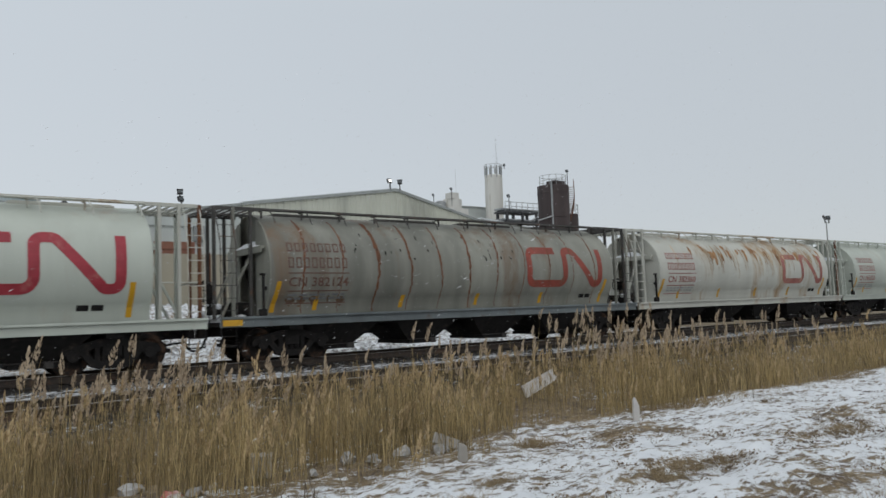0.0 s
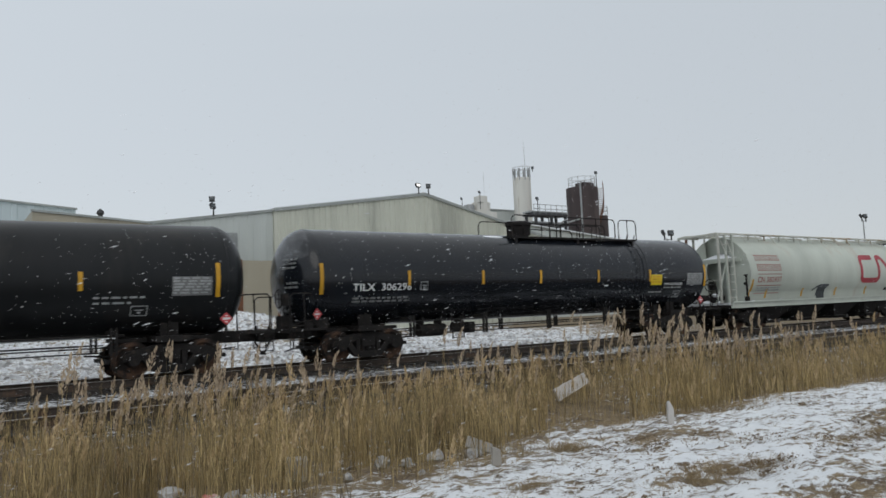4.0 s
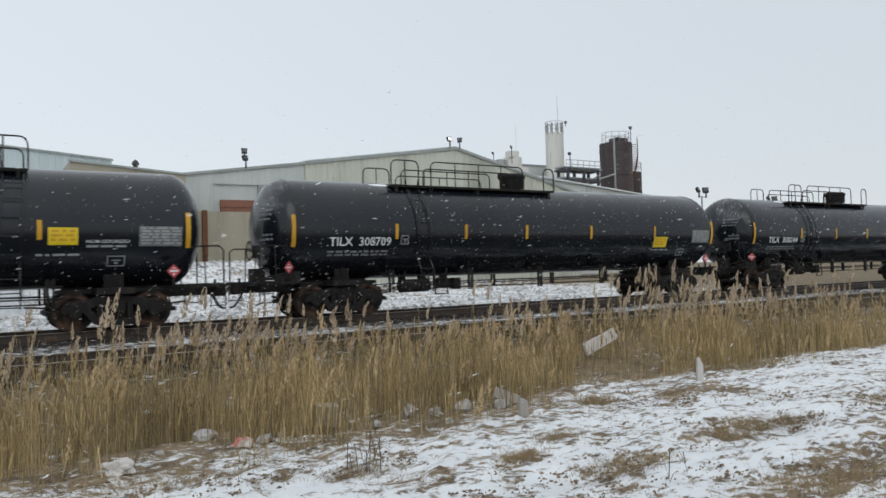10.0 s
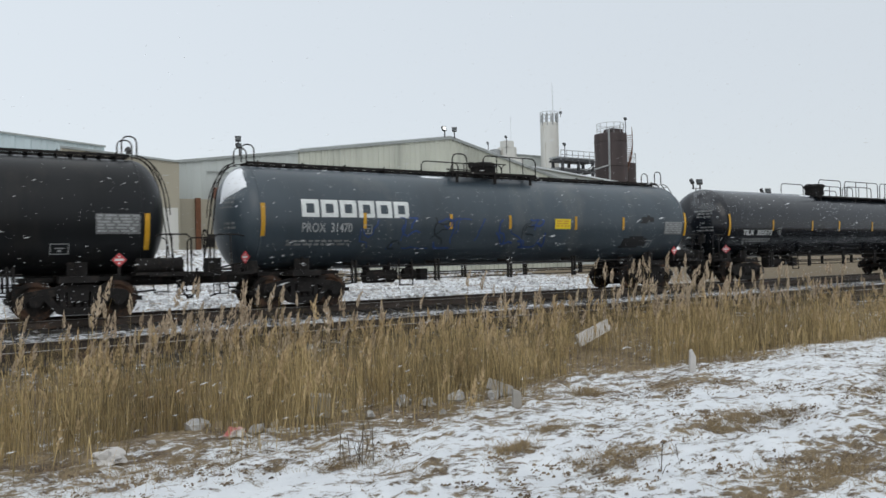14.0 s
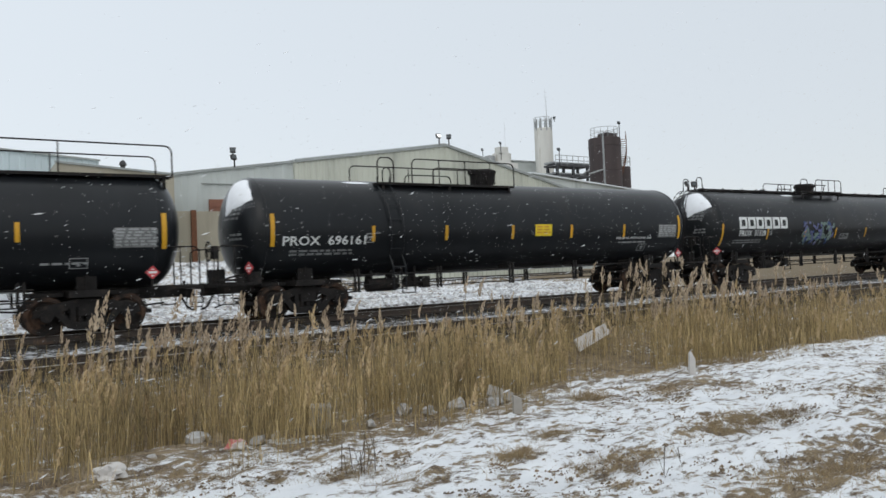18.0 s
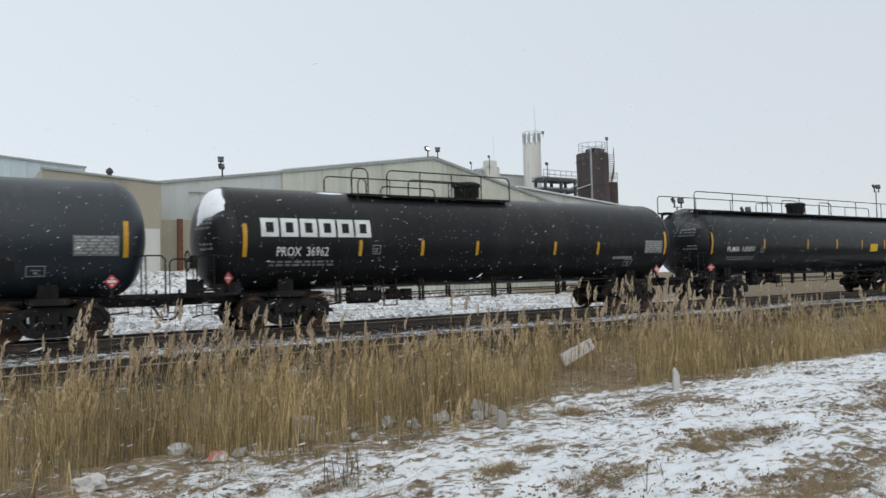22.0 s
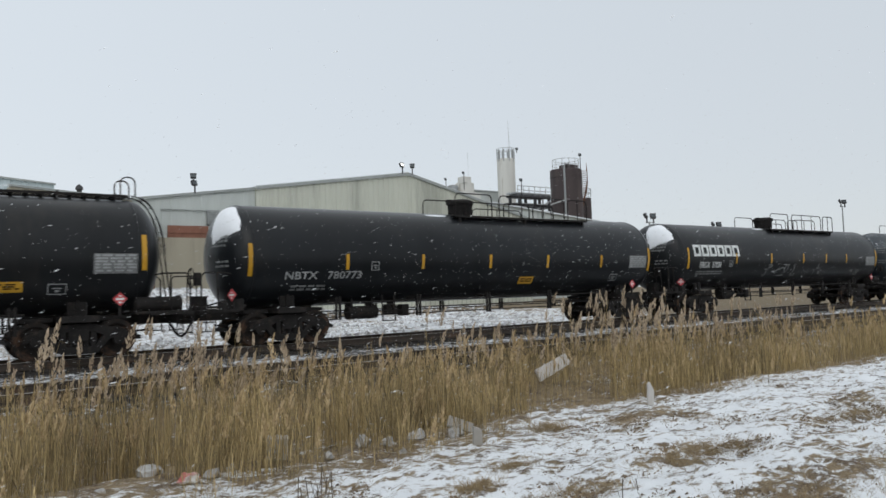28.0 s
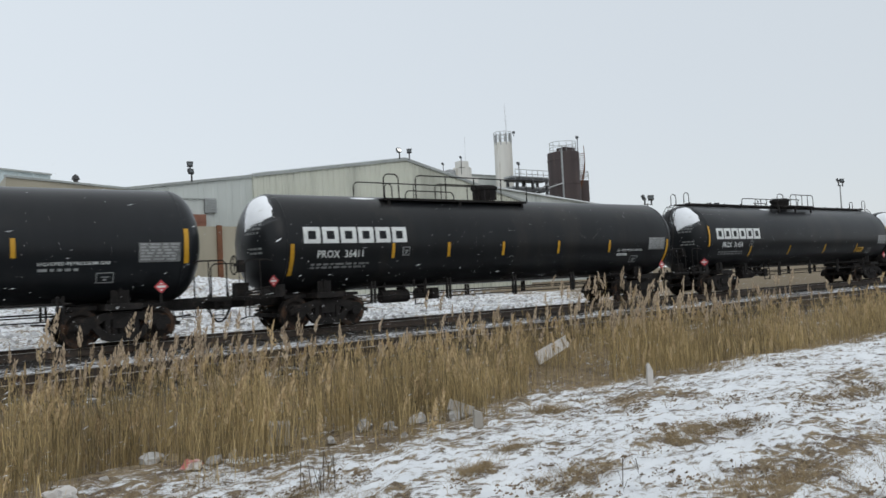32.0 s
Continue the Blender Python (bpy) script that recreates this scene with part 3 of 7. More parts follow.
def bm_snow_cap(size, s=-1, lift=0.06):
    """Wind-packed snow on the shoulder of a tank's head."""
    def make():
        bm = bmesh.new()
        rng = random.Random(int(size * 100))
        rows, cols = 22, 30
        cyl = HALF_TANK - 0.80
        grid = []
        for i in range(rows + 1):
            row = []
            for j in range(cols + 1):
                u, v = i / rows, j / cols * 2 - 1
                start = 0.42 - 0.14 * size + 0.40 * v * v + 0.08 * math.sin(4.1 * v + size)
                th = start + u * (1.22 + 0.14 * size + 0.05 * math.sin(5 * v) - start)
                e = 1.0 - (2 * abs(u - 0.5)) ** 2.2 - v * v
                a = v * (0.34 + 0.25 * size) - 0.50
                e += 0.22 * noise.noise((u * 1.5, v * 2.2, size * 7 + 2))
                rise = lift * size * max(-0.45, e) + 0.004 * noise.noise((u * 6, v * 6, size * 9))
                r = TANK_R * math.sin(min(1.5708, th)) + rise
                x = cyl + 0.01 + (0.80 * math.cos(min(1.5708, th)) + rise * 0.7) - max(0.0, th - 1.5708) * 1.1
                row.append(bm.verts.new((s * x, r * math.sin(a), TANK_Z + r * math.cos(a))))
            grid.append(row)
        for i in range(rows):
            for j in range(cols):
                bm.faces.new((grid[i][j], grid[i + 1][j], grid[i + 1][j + 1], grid[i][j + 1]))
        return bm
    return make


def bm_top_snow():
    """A thin tongue of snow on the crown of the tank."""
    bm = bmesh.new()
    rows = []
    for i in range(8):
        u = i / 7
        w = 0.055 * math.sin(math.pi * u) ** 0.7 + 0.01
        row = []
        for j in range(5):
            a = -0.40 + (j / 4 - 0.5) * 2 * w
            h = TANK_R + 0.004 + 0.02 * (1 - abs(j / 2 - 1)) * math.sin(math.pi * u)
            row.append(bm.verts.new((u * 0.9, h * math.sin(a), TANK_Z + h * math.cos(a))))
        rows.append(row)
    for r0, r1 in zip(rows, rows[1:]):
        for j in range(4):
            bm.faces.new((r0[j], r1[j], r1[j + 1], r0[j + 1]))
    return bm


def head_lines(rng):
    """Small stencilled lines on the near half of a tank head."""
    bm = bmesh.new()
    cyl = HALF_TANK - 0.80

    def at(y, z):
        q = min(0.98, math.hypot(y, z - TANK_Z) / TANK_R)
        return (-(cyl + 0.80 * math.sqrt(1 - q * q)) - 0.012, y, z)
    for z, y0, y1 in ((2.98, -0.95, -0.35), (2.86, -0.95, -0.5), (2.74, -0.9, -0.3), (2.3, -1.0, -0.6), (2.18, -1.0, -0.5)):
        y = y0
        while y < y1:
            w = rng.uniform(0.05, 0.16)
            v = [bm.verts.new(at(*p)) for p in ((y, z), (y + w, z), (y + w, z + 0.06), (y, z + 0.06))]
            bm.faces.new(v)
            y += w + 0.04
    return bm


def placard(parent, x, y, z, turn):
    """A diamond in a holder on a short bracket; one faces the side of the line, one is turned towards the end."""
    bm = bmesh.new()
    w = 0.165
    prism(bm, [(-w, 0), (0, -w), (w, 0), (0, w)], -0.008, 0.008)
    ob = part("placard", bm, REDP, parent, "red diamond placard with a white band", at=pose(x, y, z, 0, 0, turn))
    part("placard_band", rects([(-0.10, 0.10, -0.025, 0.03), (-0.03, 0.03, 0.06, 0.09), (-0.025, 0.025, -0.10, -0.06)], lambda q: -0.012), WHITE, ob)
    holder = bmesh.new()
    prism(holder, [(-w - 0.03, 0), (0, -w - 0.03), (w + 0.03, 0), (0, w + 0.03)], 0.012, 0.025)
    box(holder, -0.03, 0.03, 0.025, 0.06, 1.0 - z, 0.1)
    part("placard_bracket", holder, UNDER, ob)


def frame_sign(parent, x, z, w, h, side, name="inspection_stencil"):
    t = 0.02
    part(name, rects([(x, x + w, z, z + t), (x, x + w, z + h - t, z + h), (x, x + t, z + t, z + h - t), (x + w - t, x + w, z + t, z + h - t), (x + w * 0.25, x + w * 0.75, z + h * 0.52, z + h * 0.62), (x + w * 0.4, x + w * 0.6, z + h * 0.22, z + h * 0.42)], side), GREYST, parent)


def tank_car(spec):
    """A pressure tank car: barrel, sills, trucks, top platform, rails, ladders and stencils."""
    rng = random.Random(spec["seed"])
    paint = spec.get("paint", BLACK)
    car = thing("tank_car", spec["label"], "tank car", "tank cars of the train")
    fit = Matrix.Diagonal((1 - spec.get("short", 0.0) / HALF_TANK, 1, 1, 1))
    tank = part("tank", bm_tank, paint, car, smooth=True, at=fit)
    for x in (-8.58, 8.58) + ((-4.3, 4.3) if paint is GLOSS else ()):
        part("weld_band", bm_weld(x), paint, tank, smooth=True, key="weld%.2f" % x)
    for x in (-7.0, 7.0):
        part("saddle", bm_saddle, UNDER, car, at=(x, 0, 0))
        truck(car, x)
    for s in (1, -1):
        m = pose(s * 8.0, 0, 0, 0, 0, 0 if s > 0 else 180)
        part("stub_sill", bm_stub_sill, UNDER, car, at=m)
        for y in (-1.36, 1.36):
            part("end_rail", bm_end_rail(y), UNDER, car, at=m, key="end_rail%.2f" % y)
        part("cut_lever", bm_cut_lever, UNDER, car, at=m)
        if s < 0:
            part("valve_stand", bm_valve_stand, UNDER, car, "dark valves and rods on the end platform", at=m @ Matrix.Diagonal((1, -1, 1, 1)))
        elif spec["style"] == "board" or spec.get("end_box"):
            part("end_box", bm_end_box, UNDER, car, "ribbed black housing under the head", True, at=m)
    couplers(car, spec["half"])
    part("brake_wheel", bm_brake_wheel, UNDER, car, at=(-9.62, -0.75, 1.9))
    part("side_rail", bm_side_rail, UNDER, car)
    for x in (-5.6, -2.8, 0.0, 2.8, 5.6):
        for s in (-1, 1):
            part("rail_post", bm_side_post, UNDER, car, at=pose(x, s * 1.33, 0, 0, 0, 0 if s < 0 else 180))
    part("brake_gear", bm_brake_gear, UNDER, car)
    part("bottom_step", bm_hanger, UNDER, car, at=(-3.9, 0, 0))
    # top fittings
    dome = part("protective_housing", bm_dome, UNDER, car, "black round valve housing flared to the top", True, (-0.03, 0, 0))
    part("hinge", lambda: box(bmesh.new(), -0.54, -0.42, -0.1, 0.1, 4.34, 4.50), UNDER, dome)
    for k in range(6):
        part("rib", lambda: box(bmesh.new(), 0.33, 0.43, -0.02, 0.02, 3.98, 4.33), UNDER, dome, at=pose(0, 0, 0, 0, 0, 60 * k + 20))
    x0, x1 = spec["plat"]
    key = "%.1f_%.1f" % (x0, x1)
    part("platform", bm_deck(x0, x1, 4.04 if spec["style"] == "board" else 3.84), UNDER, car, key="deck" + key + spec["style"])
    left_long = (-x0 > x1)
    if spec["style"] == "full_rail":
        for y in (-0.95, 0.95):
            part("handrail", bm_rail(-9.1, 9.05, y, posts=6), UNDER, car, key="fullrail%.1f" % y)
            part("handrail", bm_rail(0.9, 2.0, y * 0.7, z1=4.5, posts=0), UNDER, car, key="sr1%.1f" % y)
            part("handrail", bm_rail(-2.3, -1.0, y * 0.7, z1=4.5, posts=0), UNDER, car, key="sr2%.1f" % y)
    elif left_long and paint is not GLOSS:
        for y, gate in ((-0.95, 0.55), (0.95, 1.5)):
            part("handrail", bm_rail(x0, x0 + gate, y, posts=0), UNDER, car, key="rg1" + key + str(y))
            part("handrail", bm_rail(x0 + 1.2, x1, y, posts=3), UNDER, car, key="rg2" + key + str(y))
            part("handrail", bm_rail(x0 + 2.0, -0.75, y * 0.93, z1=4.36, posts=0), UNDER, car, key="rg3" + key + str(y))
    elif left_long:
        for y in (-0.95, 0.95):
            part("handrail", bm_rail(x0, x0 + 0.95, y, posts=1), UNDER, car, key="rl1" + key + str(y))
            part("handrail", bm_rail(x0 + 1.4, -0.3, y, posts=3), UNDER, car, key="rl2" + key + str(y))
            part("handrail", bm_rail(x0 + 1.15, -0.75, y * 0.93, z1=4.38, posts=1), UNDER, car, key="rl3" + key + str(y))
            part("handrail", bm_rail(min(0.62, x1 - 0.45), x1, y, posts=0), UNDER, car, key="rl4" + key + str(y))
    else:
        for y in (-0.95, 0.95):
            part("handrail", bm_rail(x0, 0.62, y, posts=0), UNDER, car, key="rr1" + key + str(y))
            part("handrail", bm_rail(0.95, x1 - 1.2, y, posts=2), UNDER, car, key="rr2" + key + str(y))
            part("handrail", bm_rail(1.2, x1 - 1.7, y * 0.93, z1=4.36, posts=1), UNDER, car, key="rr3" + key + str(y))
            part("handrail", bm_rail(x1 - 1.0, x1, y, posts=1), UNDER, car, key="rr4" + key + str(y))
    if spec["style"] == "board":
        part("running_board", bm_running_board, UNDER, car)
        for s in (-1, 1):
            part("end_hoop", bm_end_hoops(s), UNDER, car, key="hoops%d" % s)
    if spec["style"] == "board":
        for s in (-1, 1):
            part("head_ladder", bm_head_ladder, UNDER, car, at=fit @ pose(0, 0, 0, 0, 0, 0 if s > 0 else 180))
    lx = spec.get("ladder")
    if lx is not None:
        part("ladder", bm_ladder(0.12 if lx < 0 else -0.12), paint, car, at=(lx, 0, 0), key="ladder%d" % (lx < 0))
    # snow on the windward head and beside the housing
    if spec.get("snow"):
        frost = paint is GLOSS or spec.get("frosty", False)
        part("frost_patch" if frost else "snow_cap", bm_snow_cap(spec["snow"] * 0.8 if not frost else 1.1), FROST if frost else SNOW, car, "thin grey frost" if frost else "white wind-packed snow", True, at=fit, key="cap%.2f" % (1.1 if frost else spec["snow"]))
        if not frost:
            part("frost_patch", bm_snow_cap(1.2, lift=0.012), FROST, car, "thin grey frost", True, at=fit, key="cap_frost")
        part("snow_streak", bm_top_snow, SNOW, car, "thin snow beside the platform", True, at=(max(-5.9, x0 - 1.0), 0, 0))
        head = part("head_stencil", head_lines(rng), FAINT, car, at=fit)
        head["kind"] = "stuff"
    # reflectors and stencils
    low, mid = spec.get("low", 0.0), spec.get("mid", spec.get("low", 0.0))
    for x in spec["bars"]:
        part("reflector", rects([(x - 0.05, x + 0.05, 2.18 - mid, 2.63 - mid)], bar_side), YELLOW, car)
    eb = spec["end_bars"][1]
    for x in spec["end_bars"]:
        part("reflector", rects([(x - 0.058, x + 0.058, 1.97 - low, 2.85 - low)], bar_side), YELLOW, car)
    ink = spec.get("ink", WHITE)
    for words, a, b, c, d in spec.get("words", ()):
        part("lettering", lettering(words, a, b, c, d, tank_side), ink, car)
    tx = spec.get("small", (-7.6, -5.7))
    part("small_stencil", bars_of_text(tx[0], tx[1], spec.get("small_z", 1.68), spec.get("small_z", 1.68) + 0.18, 2, rng, tank_side), spec.get("faint", FAINT), car)
    frame_sign(car, spec.get("ebox", -5.3) , 2.03, 0.26, 0.26, tank_side)
    frame_sign(car, eb - (1.85 if paint is GLOSS else 2.1), 1.55, 0.4, 0.25, tank_side)
    part("data_panel", rects([(eb - 1.15, eb - 0.15, 2.02, 2.5)], tank_side), FAINT, car, "grey panel of small stencilled lines")
    part("data_stencil", bars_of_text(eb - 1.11, eb - 0.19, 2.04, 2.48, 6, rng, lambda z: tank_side(z) - 0.004), GREYST, car)
    for y in spec.get("yellow", ()):
        a, b, c, d, mat = y
        sign = part("warning_sign", rects([(a, b, c, d)], tank_side), mat, car, "yellow rectangular warning sign")
        part("sign_stencil", bars_of_text(a + 0.06, b - 0.06, c + 0.05, d - 0.05, 3, rng, lambda z: tank_side(z) - 0.004), ORANGE if mat is YELLOW2 else UNDER, sign)
    for a, b, c, d in spec.get("lines", ()):
        part("small_stencil", bars_of_text(a, b, c, d, 1, rng, tank_side), GREYST, car)
    for a, b, c, d in spec.get("patches", ()):
        part("paint_patch", rects([(a, b, c, d), (a + 0.3, b - 0.2, d, d + 0.07), (a - 0.1, b - 0.35, c - 0.06, c)], tank_side), PATCHM, car, "touched-up black rectangle")
    logo = spec.get("logo")
    if logo:
        a, b, c, d = logo
        w = (b - a) / 6
        for k in range(6):
            x, e, t = a + k * w + 0.02, w - 0.065, 0.115
            items = [(x, x + e, d - t, d), (x, x + t * 1.2, c + t, d - t), (x + e - t * 1.2, x + e, c + t, d - t), (x, x + e, c, c + t)]
            part("emblem_block", rects(items, tank_side), WHITE, car, "white block of the owner's emblem")
    g = spec.get("graffiti")
    if g:
        a, b, c, d, mats = g
        for k in range(int((b - a) * spec.get("tags", 4))):
            x = a + (b - a) * rng.random()
            z = c + (d - c) * rng.random()
            path = [(x, z)]
            ang = rng.uniform(0, 6.28)
            for q in range(6 if spec.get("tags", 4) < 9 else 2):
                ang += rng.uniform(-0.9, 1.3)
                path.append((min(b, max(a, path[-1][0] + 0.16 * math.cos(ang))), min(d, max(c, path[-1][1] + 0.16 * math.sin(ang)))))
            part("graffiti_stroke", ribbon(path, rng.uniform(0.03, 0.07) if spec.get("tags", 4) < 9 else 0.11, lambda z, o=0.002 + 0.0004 * k: tank_side(z) - o), rng.choice(mats), car)
    placard(car, spec.get("placard", 8.3 if paint is GLOSS else 7.85), -1.45, 1.40, 0)
    placard(car, -8.75, -1.38, 1.42, -68)
    return car


# ---- covered hopper cars ----
def bm_hopper_body():
    bm = bmesh.new()
    zs = [1.2, 1.4] + [2.55 + 1.6 * math.sin(radians(a)) for a in range(-36, 73, 4)]
    near = [(hopper_side(z) + 0.007, z) for z in zs]
    prof = near + [(-0.35, 4.16), (0.35, 4.16)] + [(-y, z) for y, z in near[::-1]]
    xs = [(-7.0, 1.0), (-6.95, 1.0)] + [(-6.9 + 13.8 * k / 12, 1.0) for k in range(13)] + [(6.95, 1.0), (7.0, 1.0)]
    rings = []
    for x, s in xs:
        rings.append([bm.verts.new((x, y * s, z)) for y, z in prof])
    for r0, r1 in zip(rings, rings[1:]):
        for k in range(len(prof) - 1):
            bm.faces.new((r0[k], r0[k + 1], r1[k + 1], r1[k]))
    # sloped end sheets, drawn in towards the car's middle at the foot
    for ring, s in ((rings[0], -1), (rings[-1], 1)):
        inner = [bm.verts.new((s * (6.9 - 0.7 * (1 - (v.co.z - 1.2) / 2.96)), v.co.y * 0.9, v.co.z)) for v in ring]
        for k in range(len(prof) - 1):
            bm.faces.new((ring[k], ring[k + 1], inner[k + 1], inner[k]))
        bm.faces.new(inner)
    bmesh.ops.recalc_face_normals(bm, faces=bm.faces)
    return bm


def bm_hopper_seam(x, seed):
    """One weld seam with its ragged run of rust."""
    rs = random.Random(seed)
    bm = bmesh.new()
    last = None
    heavy = (0.9, 0.7, 1.5, 1.0, 0.8, 1.2, 0.8, 0.6, 0.7, 0.6, 0.8)[seed % 11]
    for z in [1.3, 1.45] + [2.55 + 1.6 * math.sin(radians(a)) for a in range(-36, 69, 3)]:
        w = 0.045 * heavy * rs.uniform(0.35, 1.1) * (0.45 + 0.65 * min(1, max(0, (z - 1.6) / 1.4)))
        c = x + rs.uniform(-0.02, 0.02) + 0.05 * math.sin(z * 2.2 + seed)
        row = (bm.verts.new((c - w, hopper_side(z) - 0.0015, z)), bm.verts.new((c + w, hopper_side(z) - 0.0015, z)))
        if last:
            bm.faces.new((last[0], last[1], row[1], row[0]))
        last = row
    return bm


def bm_sill():
    bm = bmesh.new()
    prism(bm, [(-8.4, 0.98), (8.4, 0.98), (8.4, 1.22), (-8.4, 1.22)], -1.52, -1.44)
    box(bm, -8.4, 8.4, -1.6, -1.44, 1.20, 1.26)
    return bm


def bm_centre_sill():
    bm = bmesh.new()
    box(bm, -8.2, 8.2, -0.2, 0.2, 0.72, 1.12)
    for s in (-1, 1):
        box(bm, s * 8.0 - 0.4, s * 8.0 + 0.4, -1.44, 1.44, 1.0, 1.1)
        box(bm, s * 6.2 - 0.2, s * 6.2 + 0.2, -1.4, 1.4, 0.86, 1.2)
        for y in (-1.45, 1.45):
            for z in (0.5, 0.75):
                rod(bm, [(s * 8.36, y, z), (s * 7.95, y, z)], 0.016, 5)
            rod(bm, [(s * 8.36, y, 1.0), (s * 8.36, y, 0.48)], 0.016, 5)
            rod(bm, [(s * 7.95, y, 1.0), (s * 7.95, y, 0.48)], 0.016, 5)
    rod(bm, [(-7.6, 0.0, 1.45), (-7.0, 0.0, 1.45)], 0.22, 12)
    box(bm, -5.2, 5.0, 1.2, 1.36, 0.72, 1.1)
    box(bm, -5.2, 5.0, -0.32, 0.32, 0.60, 0.8)
    rod(bm, [(-5.0, -0.9, 0.82), (-4.2, -0.9, 0.82)], 0.18, 10)
    rod(bm, [(-5.3, -1.2, 0.95), (5.3, -1.2, 0.95)], 0.03, 6)
    return bm


def bm_bay():
    bm = bmesh.new()
    a = [(-1.5, -1.42, 1.2), (1.5, -1.42, 1.2), (1.5, 1.42, 1.2), (-1.5, 1.42, 1.2)]
    b = [(-0.5, -0.85, 0.34), (0.5, -0.85, 0.34), (0.5, 0.85, 0.34), (-0.5, 0.85, 0.34)]
    va, vb = [bm.verts.new(p) for p in a], [bm.verts.new(p) for p in b]
    for k in range(4):
        bm.faces.new((va[k], va[(k + 1) % 4], vb[(k + 1) % 4], vb[k]))
    bm.faces.new(vb)
    box(bm, -0.52, 0.52, -0.95, 0.95, 0.22, 0.335)
    return bm


def bm_gate_shaft():
    bm = bmesh.new()
    rod(bm, [(0.3, -1.05, 0.30), (0.3, 1.05, 0.30)], 0.035, 6)
    box(bm, 0.2, 0.4, -1.1, -1.04, 0.22, 0.38)
    rod(bm, [(-0.62, -0.98, 0.36), (0.62, -0.98, 0.36)], 0.02, 5)
    return bm


def bm_roof_walk():
    bm = bmesh.new()
    for y in (-0.72, 0.72):
        for k in range(3):
            box(bm, -8.35, 8.35, y - 0.18 + 0.13 * k, y - 0.10 + 0.13 * k, 4.25, 4.29)
        for k in range(12):
            x = -6.9 + 13.8 * k / 11
            box(bm, x - 0.02, x + 0.02, y - 0.2, y + 0.2, 4.22, 4.25)
            box(bm, x - 0.02, x + 0.02, y - 0.03, y + 0.03, 4.02, 4.22)
    return bm


def bm_hatch():
    bm = bmesh.new()
    box(bm, -1.2, 1.2, -0.38, 0.38, 4.13, 4.21)
    box(bm, -1.15, 1.15, -0.33, 0.33, 4.21, 4.235)
    return bm


def bm_roof_edge():
    bm = bmesh.new()
    pts = []
    for k in range(29):
        pts.append((-8.35 + 16.7 * k / 28, -1.0, 4.23 + 0.012 * math.sin(k * 1.7)))
    rod(bm, pts, 0.024, 5)
    for k in range(13):
        x = -6.8 + 13.6 * k / 12
        rod(bm, [(x, -1.0, 4.23), (x + 0.05, -1.16, 4.06), (x + 0.07, -1.27, 3.84)], 0.017, 5)
    return bm


def bm_post(z0=1.2, z1=4.26):
    bm = bmesh.new()
    box(bm, -0.045, 0.045, -0.03, 0.03, z0, z1)
    box(bm, -0.03, 0.03, -0.05, 0.05, z0, z1)
    return bm


def bm_end_frame():
    bm = bmesh.new()
    box(bm, 7.0, 8.42, -1.02, -0.94, 4.18, 4.26)
    box(bm, 7.0, 8.42, 0.94, 1.02, 4.18, 4.26)
    box(bm, 8.34, 8.42, -1.02, 1.02, 4.18, 4.26)
    for k in range(7):
        x = 7.1 + 1.25 * k / 6
        box(bm, x - 0.03, x + 0.03, -0.94, 0.94, 4.22, 4.25)
    return bm


def bm_end_ladder():
    bm = bmesh.new()
    for dx in (7.95, 8.38):
        rod(bm, [(dx, -1.46, 0.95), (dx, -1.40, 3.2), (dx, -1.02, 4.2)], 0.015, 5)
    for k in range(9):
        z = 1.1 + 0.33 * k
        y = -1.45 if z < 3.2 else -1.40 + (z - 3.2) * 0.38
        rod(bm, [(7.95, y, z), (8.38, y, z)], 0.010, 5)
    return bm


def bm_end_panel(side):
    def make():
        bm = bmesh.new()
        zs = [1.25, 1.5, 1.9, 2.3, 2.7, 3.1, 3.5, 3.8, 3.98]
        poly = [(side * -(hopper_side(z) + 0.01), z) for z in zs] + [(side * 0.62, 3.98), (side * 0.62, 1.25)]
        prism(bm, poly, 6.99, 7.04, "yz")
        return bm
    return make


def bm_end_shelf():
    bm = bmesh.new()
    box(bm, 6.7, 7.16, -1.25, 1.25, 3.12, 3.20)
    box(bm, 7.12, 7.16, -1.25, 1.25, 3.02, 3.12)
    return bm


def bm_shelf_snow():
    bm = bmesh.new()
    g = []
    for i in range(9):
        u = i / 8
        h = 0.03 + 0.16 * math.sin(u * math.pi) ** 2
        y = -1.0 + 2.0 * u
        g.append([bm.verts.new(p) for p in ((7.15, y, 3.2), (7.05, y, 3.2 + h * 0.8), (6.85, y, 3.2 + h * 1.2), (6.72, y, 3.2))])
    for r0, r1 in zip(g, g[1:]):
        for k in range(3):
            bm.faces.new((r0[k], r1[k], r1[k + 1], r0[k + 1]))
    return bm


def bm_end_brace():
    bm = bmesh.new()
    prism(bm, [(7.05, 3.1), (7.12, 3.1), (8.06, 1.22), (7.99, 1.22)], -0.025, 0.025)
    return bm


def bm_cross_rail():
    bm = bmesh.new()
    rod(bm, [(8.38, -1.0, 2.2), (8.38, 1.0, 2.2)], 0.018, 5)
    rod(bm, [(7.35, -1.0, 2.2), (8.38, -1.0, 2.2)], 0.018, 5)
    return bm


